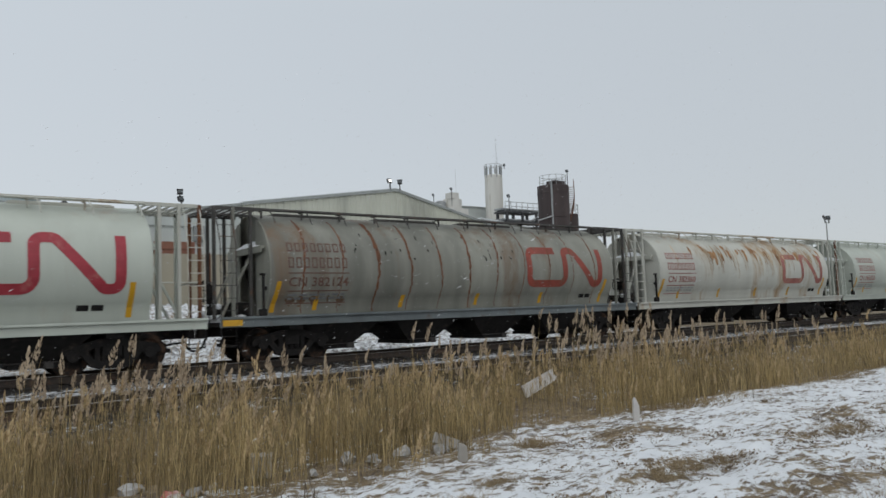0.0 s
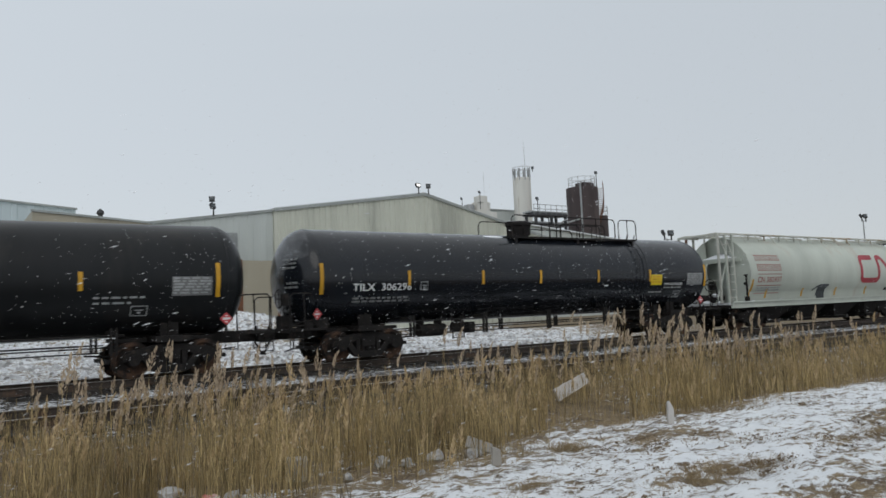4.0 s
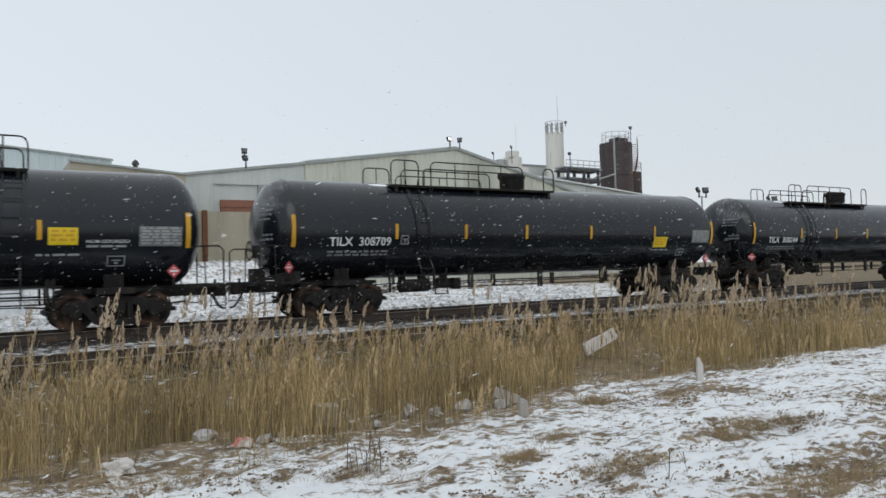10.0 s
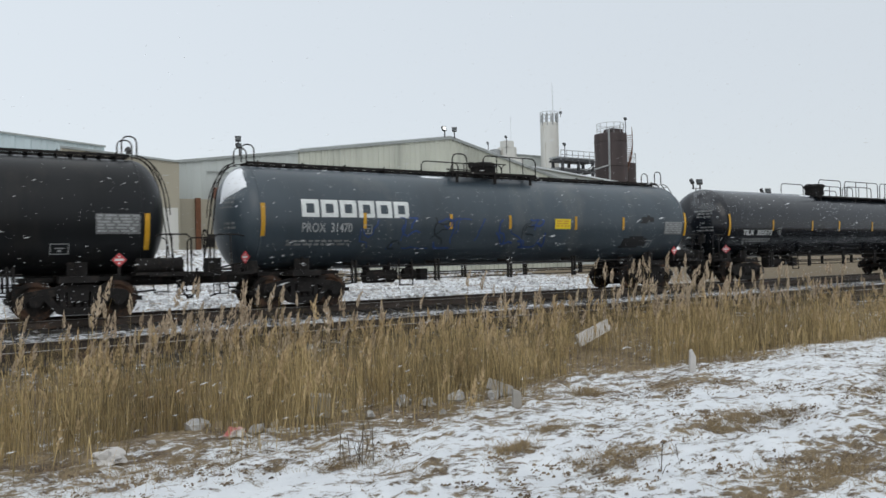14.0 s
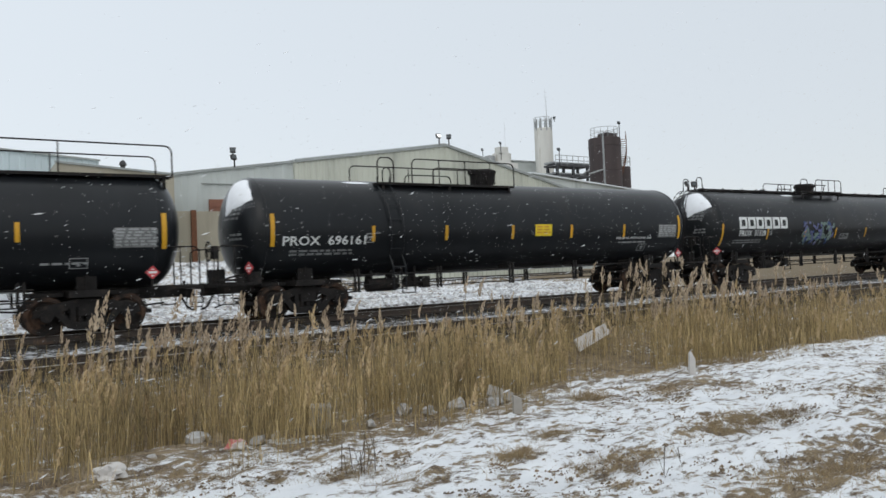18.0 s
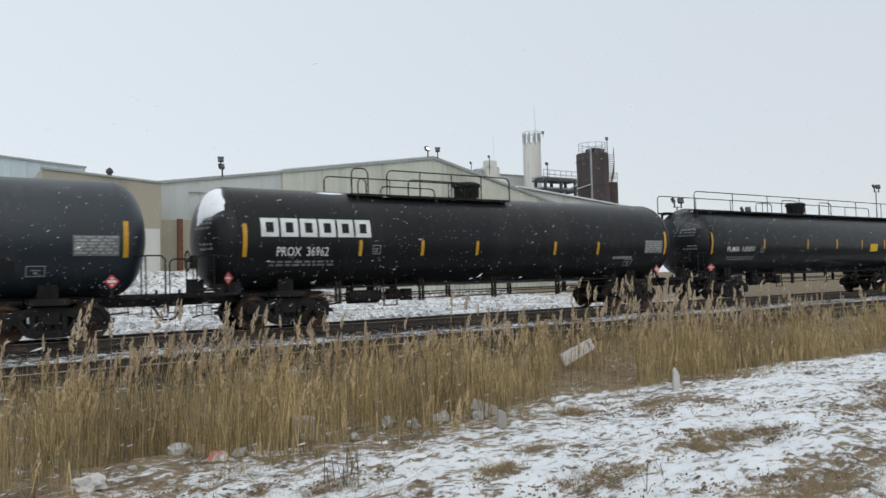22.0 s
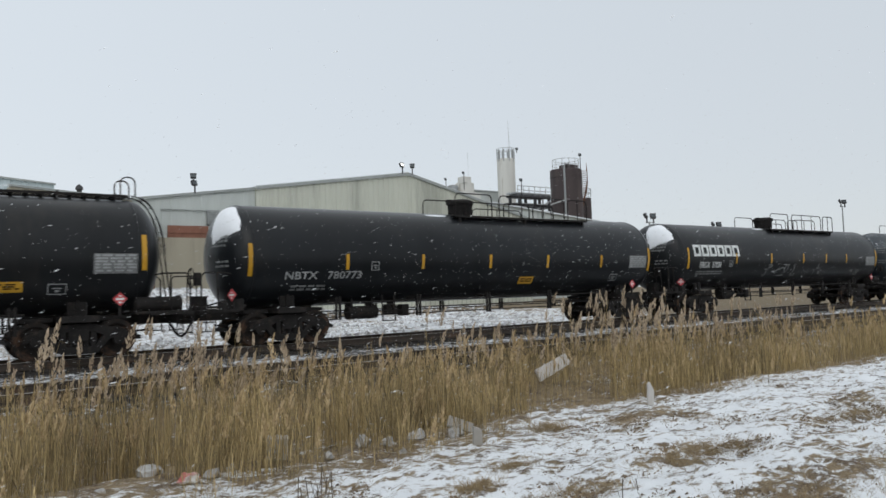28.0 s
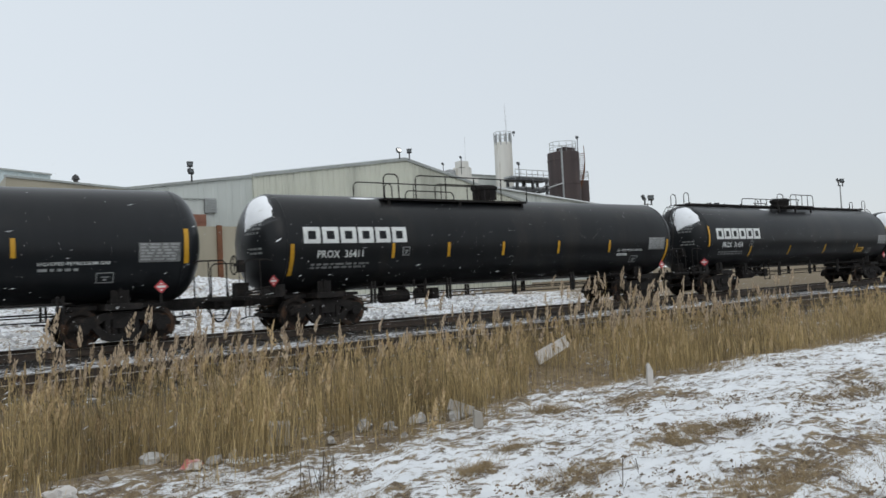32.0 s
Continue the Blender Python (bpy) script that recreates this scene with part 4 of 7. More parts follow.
def bm_end_gear():
    bm = bmesh.new()
    rod(bm, [(7.35, -0.25, 1.42), (8.1, -0.25, 1.42)], 0.17, 10)
    box(bm, 7.5, 7.8, -0.9, -0.5, 1.22, 1.5)
    rod(bm, [(7.9, -0.7, 1.22), (7.9, -0.7, 2.3)], 0.035, 6)
    rod(bm, [(7.95, -0.7, 1.7), (8.2, -0.7, 1.75), (8.3, -0.4, 1.6), (8.3, 0.3, 1.55)], 0.025, 6)
    box(bm, 7.82, 8.02, -0.82, -0.58, 1.65, 1.95)
    return bm


def bm_gear_snow():
    rs = random.Random(4)
    bm = bmesh.new()
    for k in range(9):
        m = Matrix.Translation((rs.uniform(7.3, 8.2), rs.uniform(-1.1, 0.9), 1.25 + 0.4 * rs.random() * (k % 2))) @ Matrix.Diagonal((rs.uniform(0.1, 0.26), rs.uniform(0.1, 0.2), rs.uniform(0.05, 0.12), 1))
        bmesh.ops.create_icosphere(bm, subdivisions=2, radius=1, matrix=m)
    for v in bm.verts:
        v.co += Vector((0, 0, 0.04)) * noise.noise(v.co * 6)
    return bm


def bm_side_lever():
    bm = bmesh.new()
    box(bm, -7.22, -7.16, -1.5, -1.44, 1.26, 2.38)
    box(bm, -7.28, -7.14, -1.52, -1.42, 2.36, 2.42)
    box(bm, -7.3, -7.12, -1.54, -1.4, 1.26, 1.45)
    return bm


def bm_hole():
    bm = bmesh.new()
    lathe(bm, [(-7.052, 0.001), (-7.052, 0.06), (-7.045, 0.075), (-7.03, 0.075)], 12)
    for v in bm.verts:
        v.co += Vector((0, -1.3, 2.02))
    return bm


def slant(bm, z0, k):
    for v in bm.verts:
        v.co.x += (v.co.z - z0) * k
    return bm


def bm_streak(x, z0, z1, w, seed, side):
    """One run of rust: ragged, widest at its top."""
    rs = random.Random(seed)
    bm = bmesh.new()
    last = None
    n = max(3, int((z1 - z0) / 0.09))
    cx = x
    for k in range(n + 1):
        z = z1 - (z1 - z0) * k / n
        ww = w * min(1.0, 0.25 + 4.0 * k / n) * (1 - 0.8 * k / n) * rs.uniform(0.6, 1.25)
        cx += rs.uniform(-0.12, 0.12) * w
        row = (bm.verts.new((cx - ww, side(z), z)), bm.verts.new((cx + ww, side(z), z)))
        if last:
            bm.faces.new((last[0], last[1], row[1], row[0]))
        last = row
    return bm


def fillet(pts, radii):
    out = [pts[0]]
    for i in range(1, len(pts) - 1):
        p, q, r = Vector(pts[i - 1]), Vector(pts[i]), Vector(pts[i + 1])
        a, b = (p - q).normalized(), (r - q).normalized()
        half = math.acos(max(-1, min(1, a.dot(b)))) / 2
        t = radii[i - 1] / math.tan(half)
        c = q + (a + b).normalized() * (radii[i - 1] / math.sin(half))
        s, e = q + a * t - c, q + b * t - c
        turn = math.atan2(s.x * e.y - s.y * e.x, s.dot(e))
        for k in range(7):
            w = turn * k / 6
            out.append((c.x + s.x * math.cos(w) - s.y * math.sin(w), c.y + s.x * math.sin(w) + s.y * math.cos(w)))
    return out + [pts[-1]]


def emblem(parent, mat, side):
    """The owner's emblem as one bent band."""
    c, d = 2.05, 3.23
    path = fillet([(3.98, d), (2.64, d), (2.64, c), (4.42, c), (4.42, d + 0.02), (4.86, d + 0.02), (5.92, c - 0.02), (6.28, c - 0.02), (6.30, d + 0.1)], [0.27, 0.27, 0.27, 0.19, 0.2, 0.17, 0.2])
    part("emblem_band", ribbon(path, 0.25, side), mat, parent, "red bent band of the railway's emblem")


def hopper_car(spec):
    rng = random.Random(spec["seed"])
    paint, ink, red = spec["paint"], spec["ink"], spec["red"]
    walk_paint = spec.get("walk", paint)
    car = thing("hopper_car", spec["label"], "hopper car", "hopper cars of the train")
    body = part("body", bm_hopper_body, paint, car, smooth=True)
    if spec.get("seams"):
        for k in range(11):
            part("rusty_seam", bm_hopper_seam(-6.0 + 1.2 * k, k), RUST, body, "rusty weld seam")
        for k in range(30):
            x, z = rng.uniform(-4.5, 3.0), rng.choice((3.55, 3.2, 3.0, 3.1)) + rng.uniform(-0.1, 0.1)
            part("scuff", bm_streak(x, z - rng.uniform(0.04, 0.16), z, rng.uniform(0.015, 0.05), k, lambda q: hopper_side(q) - 0.002), UNDER, body)
        for k in range(9):
            x = rng.uniform(-6.6, -4.4)
            part("rust_smear", bm_streak(x, rng.uniform(1.45, 1.6), rng.uniform(1.7, 1.9), rng.uniform(0.04, 0.22), k + 60, lambda q: hopper_side(q) + 0.003), RUSTD, body)
    for k in range(spec.get("stains", 0)):
        x = rng.uniform(-6.4, 6.6) if k % 4 == 0 else rng.uniform(-3.6, 6.3)
        big = k % 6 == 0
        z1 = rng.uniform(3.3, 3.78)
        h = rng.uniform(0.2, 0.6) if big else rng.uniform(0.3, 1.25)
        part("rust_streak", bm_streak(x, z1 - h, z1, rng.uniform(0.10, 0.2) if big else rng.uniform(0.012, 0.045), k, lambda q, o=0.0004 * (k % 8): hopper_side(q) - o), RUSTL if k % 3 else RUSTO, body)
    for turn in (0, 180):
        part("side_sill", bm_sill, spec.get("sill", paint), car, at=pose(0, 0, 0, 0, 0, turn))
    part("centre_sill", bm_centre_sill, UNDER, car)
    for x in (-6.2, 6.2):
        truck(car, x)
    couplers(car, 8.55)
    for x in (-4.63, -1.58, 1.47, 4.52):
        bay = part("outlet_bay", bm_bay, UNDER, car, at=(x, 0, 0))
        part("gate_shaft", bm_gate_shaft, STEEL, bay)
    part("roof_walk", bm_roof_walk, walk_paint, car)
    for x in (-5.2, -1.7, 1.7, 5.2):
        part("roof_hatch", bm_hatch, walk_paint, car, at=(x, 0, 0))
    part("roof_rail", bm_roof_edge, walk_paint, car)
    part("brake_wheel", bm_brake_wheel, UNDER, car, at=(-8.5, -0.55, 2.0))
    for s in (1, -1):
        m = pose(0, 0, 0, 0, 0, 0 if s > 0 else 180)
        part("end_frame", bm_end_frame, walk_paint, car, at=m)
        for side in (1, -1):
            part("end_panel", bm_end_panel(side), paint, car, at=m, key="end_panel%d" % side)
        part("end_shelf", bm_end_shelf, paint, car, at=m)
        part("shelf_snow", bm_shelf_snow, SNOW, car, "snow heaped on the end shelf", True, at=m)
        part("cross_rail", bm_cross_rail, walk_paint, car, at=m)
        for y in (-0.5, 0.5):
            part("end_brace", bm_end_brace, paint, car, at=m @ Matrix.Translation((0, y, 0)))
        for x, y in ((7.35, -1.0), (7.85, -1.0), (8.38, -1.0), (7.35, 1.0), (8.38, 1.0), (7.85, 1.0)):
            part("end_post", bm_post, RUST if rng.random() < 0.12 else walk_paint if rng.random() < 0.5 else paint, car, at=m @ pose(x, y, 0))
    part("end_gear", bm_end_gear, UNDER, car, "brake cylinder and rods on the platform", at=pose(0, 0, 0, 0, 0, 180))
    part("gear_snow", bm_gear_snow, SNOW, car, "snow lodged round the brake gear", True, at=pose(0, 0, 0, 0, 0, 180))
    part("uncoupling_lever", bm_side_lever, UNDER, car)
    part("end_hole", bm_hole, UNDER, car)
    part("ladder", bm_end_ladder, walk_paint, car)
    part("ladder", bm_end_ladder, walk_paint, car, at=pose(-16.3, 0, 0))
    part("end_snow", box(bmesh.new(), -8.3, -7.1, -1.3, 1.3, 1.12, 1.22), DIRTY_SNOW, car)
    if spec.get("corner"):
        part("corner_plate", box(bmesh.new(), -8.38, -7.85, -1.63, -1.605, 1.02, 1.18), ORANGE, car, "orange plate on the sill corner")
    lean = 0.16 if spec.get("seams") else 0.05
    for x in (-5.55, -2.6, 0.4, 3.35):
        part("reflector", slant(rects([(x - 0.07, x + 0.07, 1.37, 1.75)], hopper_side), 1.56, lean), YELLOW, car)
    for x in (-6.82, 6.55):
        part("reflector", slant(rects([(x - 0.07, x + 0.07, 1.34, 2.19)], hopper_side), 1.75, lean), YELLOW, car)
    emblem(car, red, lambda z: hopper_side(z) - 0.004)
    ink_side = lambda z: hopper_side(z) - 0.003
    for z0, z1 in ((3.02, 3.28), (2.56, 2.86)):
        for k in range(8):
            x = -6.5 + 0.24 * k
            t = 0.038
            items = [(x, x + t, z0 + t, z1 - t), (x + 0.13, x + 0.13 + t, z0 + t, z1 - t), (x, x + 0.13 + t, z1 - t, z1), (x, x + 0.13 + t, z0, z0 + t)]
            part("name_block", rects(items, ink_side), ink, car)
    for z in (2.40, 1.90, 1.56):
        part("stencil_rule", rects([(-6.5, -4.58, z, z + 0.03)], ink_side), ink, car)
    part("stencil_rule", rects([(-5.55, -5.52, 1.59, 1.90)], ink_side), ink, car)
    part("lettering", lettering(spec["words"], -6.48, -4.6, 2.04, 2.30, ink_side), ink, car)
    part("small_stencil", bars_of_text(-6.45, -4.65, 1.64, 1.84, 2, rng, ink_side), FAINT if paint is H_GREY else GREYST, car)
    for x in (5.35, 5.68):
        part("data_plate", rects([(x, x + 0.27, 1.52, 1.66)], hopper_side), UNDER, car)
    if spec.get("splash"):
        for k in range(9):
            x0, z = -1.25 + rng.uniform(-0.15, 0.1), 1.30 + 0.065 * k
            part("paint_splash", ribbon([(x0, z), (-0.9 + rng.uniform(-0.1, 0.1), z + rng.uniform(-0.03, 0.03)), (-0.55 + rng.uniform(-0.12, 0.12), z + rng.uniform(-0.04, 0.05))], 0.12, lambda q, o=0.002 + 0.0004 * k: hopper_side(q) - o), SPLASH, car, "dark smeared paint")
        part("paint_splash", ribbon([(-1.75, 1.62), (-1.5, 1.78), (-1.2, 1.86), (-0.8, 1.88), (-0.4, 1.86)], 0.09, lambda q: hopper_side(q) - 0.006), SPLASH, car, "dark smeared paint")
    return car


# ---- the train ----
def speed_way(t):
    """Metres that the train has gone after t seconds."""
    return 9.5 * t + 0.009 * t * t


TRAIN = []


def add_car(ob, centre):
    ob.matrix_basis = pose(centre, TRACK_Y, 0)
    TRAIN.append((ob, centre))


add_car(hopper_car(dict(seed=1, paint=H_WHITE, ink=CN_TEXT, red=CN_RED, words="CN 382350", label="white cylindrical covered hopper car with faded red emblem")), 49.5)
add_car(hopper_car(dict(seed=2, paint=H_RUST, ink=CN_TEXT, red=CN_FADED, words="CN 382360", stains=150, label="white covered hopper car streaked with orange rust")), 32.4)
add_car(hopper_car(dict(seed=3, paint=H_GREY, ink=CN_TEXT2, red=CN_BRICK, words="CN 382124", seams=True, walk=H_DARK, sill=H_SILL, corner=True, label="weathered grey covered hopper car with rusty seams")), 15.4)
add_car(hopper_car(dict(seed=4, paint=H_WHITE, ink=CN_TEXT, red=CN_RED, words="CN 382437", splash=True, walk=H_RUST, label="clean white covered hopper car with red emblem")), -1.75)

SIGN = (5.35, 5.98, 2.04, 2.44, YELLOW2)
add_car(tank_car(dict(seed=11, half=9.9, plat=(-1.14, 5.22), style="plain", ladder=4.9, words=[("TILX  306296", -7.63, -5.62, 2.04, 2.26), ("NON-ODORIZED", 6.15, 7.25, 2.02, 2.12)], yellow=[SIGN], lines=[(6.15, 7.25, 1.88, 1.96), (5.3, 6.1, 1.72, 1.80)], snow=0.45, paint=GLOSS, bars=(-5.72, -2.89, -0.38, 2.44, 5.28), end_bars=(-8.62, 8.68), short=0.00, label="black pressure tank car with yellow sign and top platform")), -20.50)
add_car(tank_car(dict(seed=12, placard=8.3, half=9.9, plat=(-4.90, 1.08), style="plain", ladder=-4.6, words=[("UTLX  957542", -7.31, -5.28, 2.03, 2.27)], ink=YELL_TEXT, faint=YELL_TEXT, yellow=[(-1.46, -0.82, 2.15, 2.56, YELLOW2)], lines=[(5.14, 6.4, 1.95, 2.03), (5.14, 6.0, 1.82, 1.90)], snow=1.0, paint=BLACK2, bars=(-4.91, -2.95, -0.61, 2.11, 4.86), end_bars=(-8.15, 8.10), short=0.25, label="dull black tank car with faded yellow lettering")), -40.15)
add_car(tank_car(dict(seed=13, half=9.9, plat=(-5.32, 1.05), style="plain", ladder=-4.6, words=[("TILX  308244", -7.6, -5.55, 2.0, 2.24), ("NON-ODORIZED", 5.45, 6.49, 2.24, 2.33)], lines=[(5.45, 6.49, 2.08, 2.17), (3.2, 4.3, 1.86, 1.93)], snow=0.7, paint=GLOSS, bars=(-5.28, -2.58, 0.04, 2.65, 5.34), end_bars=(-8.60, 8.68), short=0.16, label="black pressure tank car with white lettering")), -59.96)
add_car(tank_car(dict(seed=14, half=9.95, plat=(-5.34, 1.05), style="plain", ladder=-4.6, words=[("TILX  308709", -7.57, -5.63, 1.99, 2.24)], yellow=[(5.45, 6.15, 1.86, 2.24, YELLOW2)], lines=[(5.4, 6.3, 1.72, 1.79)], snow=0.4, paint=GLOSS, bars=(-5.45, -3.00, -0.60, 2.26, 5.45), end_bars=(-8.62, 8.70), short=0.11, label="black pressure tank car with square yellow sign")), -80.00)
add_car(tank_car(dict(seed=15, half=9.95, plat=(-1.24, 5.20), style="plain", ladder=4.9, words=[("TILX  305675", -7.66, -5.66, 1.99, 2.21), ("NON-ODORIZED", 6.35, 7.3, 2.1, 2.18)], yellow=[(5.55, 6.17, 2.06, 2.46, YELLOW2)], lines=[(6.35, 7.3, 1.97, 2.05), (5.3, 6.2, 1.78, 1.86)], snow=0.5, paint=GLOSS, bars=(-5.64, -2.71, -0.51, 2.38, 5.38), end_bars=(-8.58, 8.66), short=0.15, label="black tank car with frosted end and yellow sign")), -100.05)
add_car(tank_car(dict(seed=16, half=9.9, plat=(-1.9, 1.5), style="board", paint=GREY_BLUE, words=[("PROX  31470", -7.18, -5.67, 2.07, 2.33)], logo=(-7.21, -3.77, 2.49, 2.98), ink=GREYST, yellow=[(1.89, 2.59, 2.2, 2.54, YELLOW2)], graffiti=(-5.4, 1.5, 1.6, 2.5, [BLUEG, BLUEG, BLUEG, DARK_BLUE]), patches=[(6.1, 6.75, 2.48, 2.66), (5.25, 6.5, 1.6, 1.88)], snow=0.6, bars=(-5.28, -2.33, -0.03, 2.83, 5.14), end_bars=(-8.28, 8.50), short=0.28, label="blue-grey tank car with white emblem and faint graffiti")), -119.88)
add_car(tank_car(dict(seed=17, low=0.33, tags=30, half=9.9, plat=(-1.9, 1.5), style="board", paint=BLACK2, words=[("PROX  31528", -7.27, -5.46, 2.0, 2.24)], logo=(-7.32, -3.86, 2.30, 2.80), graffiti=(-2.7, -0.25, 1.6, 2.55, [VIOLETG, GREENG, GREENG, VIOLETG, BLUEG]), yellow=[(0.4, 1.14, 1.78, 2.04, FAINT)], snow=0.8, bars=(-5.32, -2.50, -0.01, 2.63, 5.05), end_bars=(-8.40, 8.50), short=0.25, label="black tank car with white emblem and violet graffiti")), -139.55)
add_car(tank_car(dict(seed=18, mid=0.12, placard=8.1, half=9.65, plat=(-4.60, 0.58), style="plain", ladder=-4.4, words=[("PROX  696161", -7.81, -5.31, 1.98, 2.24), ("LIQUEFIED PETROLEUM GAS", 4.86, 6.69, 1.97, 2.06)], yellow=[(1.0, 1.73, 2.14, 2.53, YELLOW2)], lines=[(5.0, 6.4, 1.82, 1.89)], snow=0.8, bars=(-5.07, -2.54, 0.05, 2.63, 5.20), end_bars=(-8.10, 8.20), short=0.36, label="black propane tank car with yellow sign at its middle")), -158.85)
add_car(tank_car(dict(seed=19, placard=8.4, half=9.75, plat=(-9.10, 9.05), style="full_rail", words=[("PLMX  135551", -7.67, -5.76, 2.07, 2.28)], yellow=[(4.13, 4.85, 2.06, 2.42, YELLOW2)], lines=[(6.0, 7.0, 1.62, 1.7)], snow=0.5, frosty=True, bars=(-5.06, -1.62, 0.92, 3.28, 5.55), end_bars=(-8.72, 8.70), short=0.05, label="black tank car with a full-length top handrail")), -178.42)
add_car(tank_car(dict(seed=20, mid=0.2, ebox=-4.5, half=9.9, plat=(-4.89, 1.06), style="plain", words=[("PROX  36962", -7.43, -5.9, 1.98, 2.24)], logo=(-7.90, -4.52, 2.51, 3.02), yellow=[(5.6, 6.6, 1.82, 1.9, GREYST)], paint=BLACK2, snow=0.9, bars=(-4.90, -2.78, -0.70, 2.65, 4.74), end_bars=(-8.32, 8.38), short=0.12, label="black tank car with white emblem and snowy end")), -198.46)
add_car(tank_car(dict(seed=21, placard=8.3, half=9.9, plat=(-5.22, 1.16), style="plain", paint=DARK_BLUE, words=[("GATX  214251", -7.64, -5.68, 2.0, 2.24)], ink=GREYST, yellow=[(4.16, 4.9, 2.06, 2.35, ORANGE)], patches=[(5.4, 6.3, 1.66, 1.9)], snow=0.3, frosty=True, bars=(-5.55, -2.30, 0.60, 3.22, 5.66), end_bars=(-8.55, 8.62), short=0.06, label="dark blue tank car with faded grey lettering")), -218.33)
add_car(tank_car(dict(seed=22, end_box=True, graffiti=(-2.4, 2.6, 1.6, 2.1, [FAINT]), tags=2, half=9.75, plat=(-0.98, 4.97), style="plain", paint=BLACK2, words=[("PROX  37030", -7.42, -5.9, 1.99, 2.25)], logo=(-7.90, -4.50, 2.48, 2.98), snow=0.9, bars=(-4.77, -1.94, 0.92, 3.10, 5.19), end_bars=(-8.25, 8.50), short=0.10, label="black tank car with white emblem and snow cap")), -238.30)
add_car(tank_car(dict(seed=23, mid=0.12, low=0.06, small=(-7.0, -5.9), small_z=1.46, half=9.7, plat=(-0.95, 5.30), style="plain", words=[("NBTX   780773", -7.22, -4.81, 1.80, 2.02)], ink=GREYST, ebox=-4.5, yellow=[(1.49, 2.15, 1.52, 1.76, ORANGE)], placard=7.15, snow=1.15, bars=(-5.31, -2.65, 0.07, 2.69, 5.45), end_bars=(-8.25, 8.20), short=0.48, label="black tank car with a big snow cap on its end")), -257.34)
add_car(tank_car(dict(seed=24, mid=0.57, low=-0.12, half=9.75, plat=(-1.9, 1.5), style="board", paint=BLACK2, words=[("PROX  31424", -7.4, -5.86, 2.02, 2.26)], logo=(-7.89, -4.43, 2.39, 2.87), yellow=[(5.14, 5.82, 1.62, 1.86, ORANGE)], snow=0.9, bars=(-5.15, -1.78, 1.60, 4.98), end_bars=(-8.40, 8.42), short=0.32, label="black tank car with top running board and white emblem")), -276.72)
add_car(tank_car(dict(seed=25, ebox=-4.55, mid=0.22, low=0.43, half=9.8, plat=(-4.84, 1.13), style="plain", paint=BLACK2, words=[("PROX  36411", -7.42, -5.93, 2.01, 2.23), ("LIQUEFIED PETROLEUM GAS", 5.3, 6.75, 1.97, 2.06)], logo=(-7.87, -4.36, 2.43, 2.90), yellow=[(5.3, 5.9, 1.82, 1.9, WHITE)], snow=0.9, bars=(-4.89, -2.79, -0.49, 2.11, 4.81), end_bars=(-8.20, 8.27), short=0.26, label="black tank car with bold white emblem and snow cap")), -296.30)
add_car(tank_car(dict(seed=26, half=9.8, plat=(-4.90, 1.10), style="plain", words=[("LIQUEFIED PETROLEUM GAS", 5.15, 6.7, 1.98, 2.07)], lines=[(5.15, 6.1, 1.82, 1.92)], snow=0.5, bars=(-5.60, -2.90, -0.30, 2.40, 4.66), end_bars=(-8.50, 8.50), short=0.20, label="black propane tank car at the end of the view")), -315.90)


# ---- ground ----
# mats of dead grass in the field: x, y, radius, height
MATS = [(6.00, 4.65, 0.34, 0.8), (6.45, 4.72, 0.30, 0.9), (6.85, 4.70, 0.26, 0.8), (4.58, 5.34, 0.16, 1.3), (3.92, 5.03, 0.15, 1.2), (4.65, 4.52, 0.30, 0.6), (3.02, 4.95, 0.26, 0.9),
        (5.36, 3.08, 0.52, 1.1), (4.87, 3.09, 0.45, 1.0), (5.75, 3.15, 0.46, 1.1), (6.57, 3.21, 0.50, 1.1), (7.10, 3.25, 0.55, 1.0), (8.55, 4.73, 0.42, 0.7), (7.13, 4.59, 0.25, 0.6), (9.80, 4.61, 0.40, 0.7),
        (6.28, 6.67, 0.18, 1.2), (7.79, 6.41, 0.35, 0.6), (7.38, 3.86, 0.26, 0.6), (8.20, 5.98, 0.30, 0.6), (8.9, 4.9, 0.3, 0.6), (2.64, 5.55, 0.2, 0.8), (10.8, 5.2, 0.5, 0.7), (12.4, 5.0, 0.6, 0.7)]
_rt = np.random.RandomState(21)
CLUMPS = MATS + [(_rt.uniform(0.5, 26), _rt.uniform(2.2, 6.9), _rt.uniform(0.07, 0.20), _rt.uniform(0.3, 0.8)) for _ in range(75)]
EDGE_X = (-6.0, 0.6, 2.2, 3.2, 4.3, 5.0, 5.8, 7.3, 8.9, 10.4, 13.6, 16.5, 40.0)
EDGE_Y = (6.9, 6.75, 6.55, 6.45, 6.45, 6.35, 6.75, 8.15, 7.95, 7.5, 7.9, 7.75, 8.0)


def reed_edge(x):
    """Where the reeds end towards the field."""
    return np.interp(x, EDGE_X, EDGE_Y)


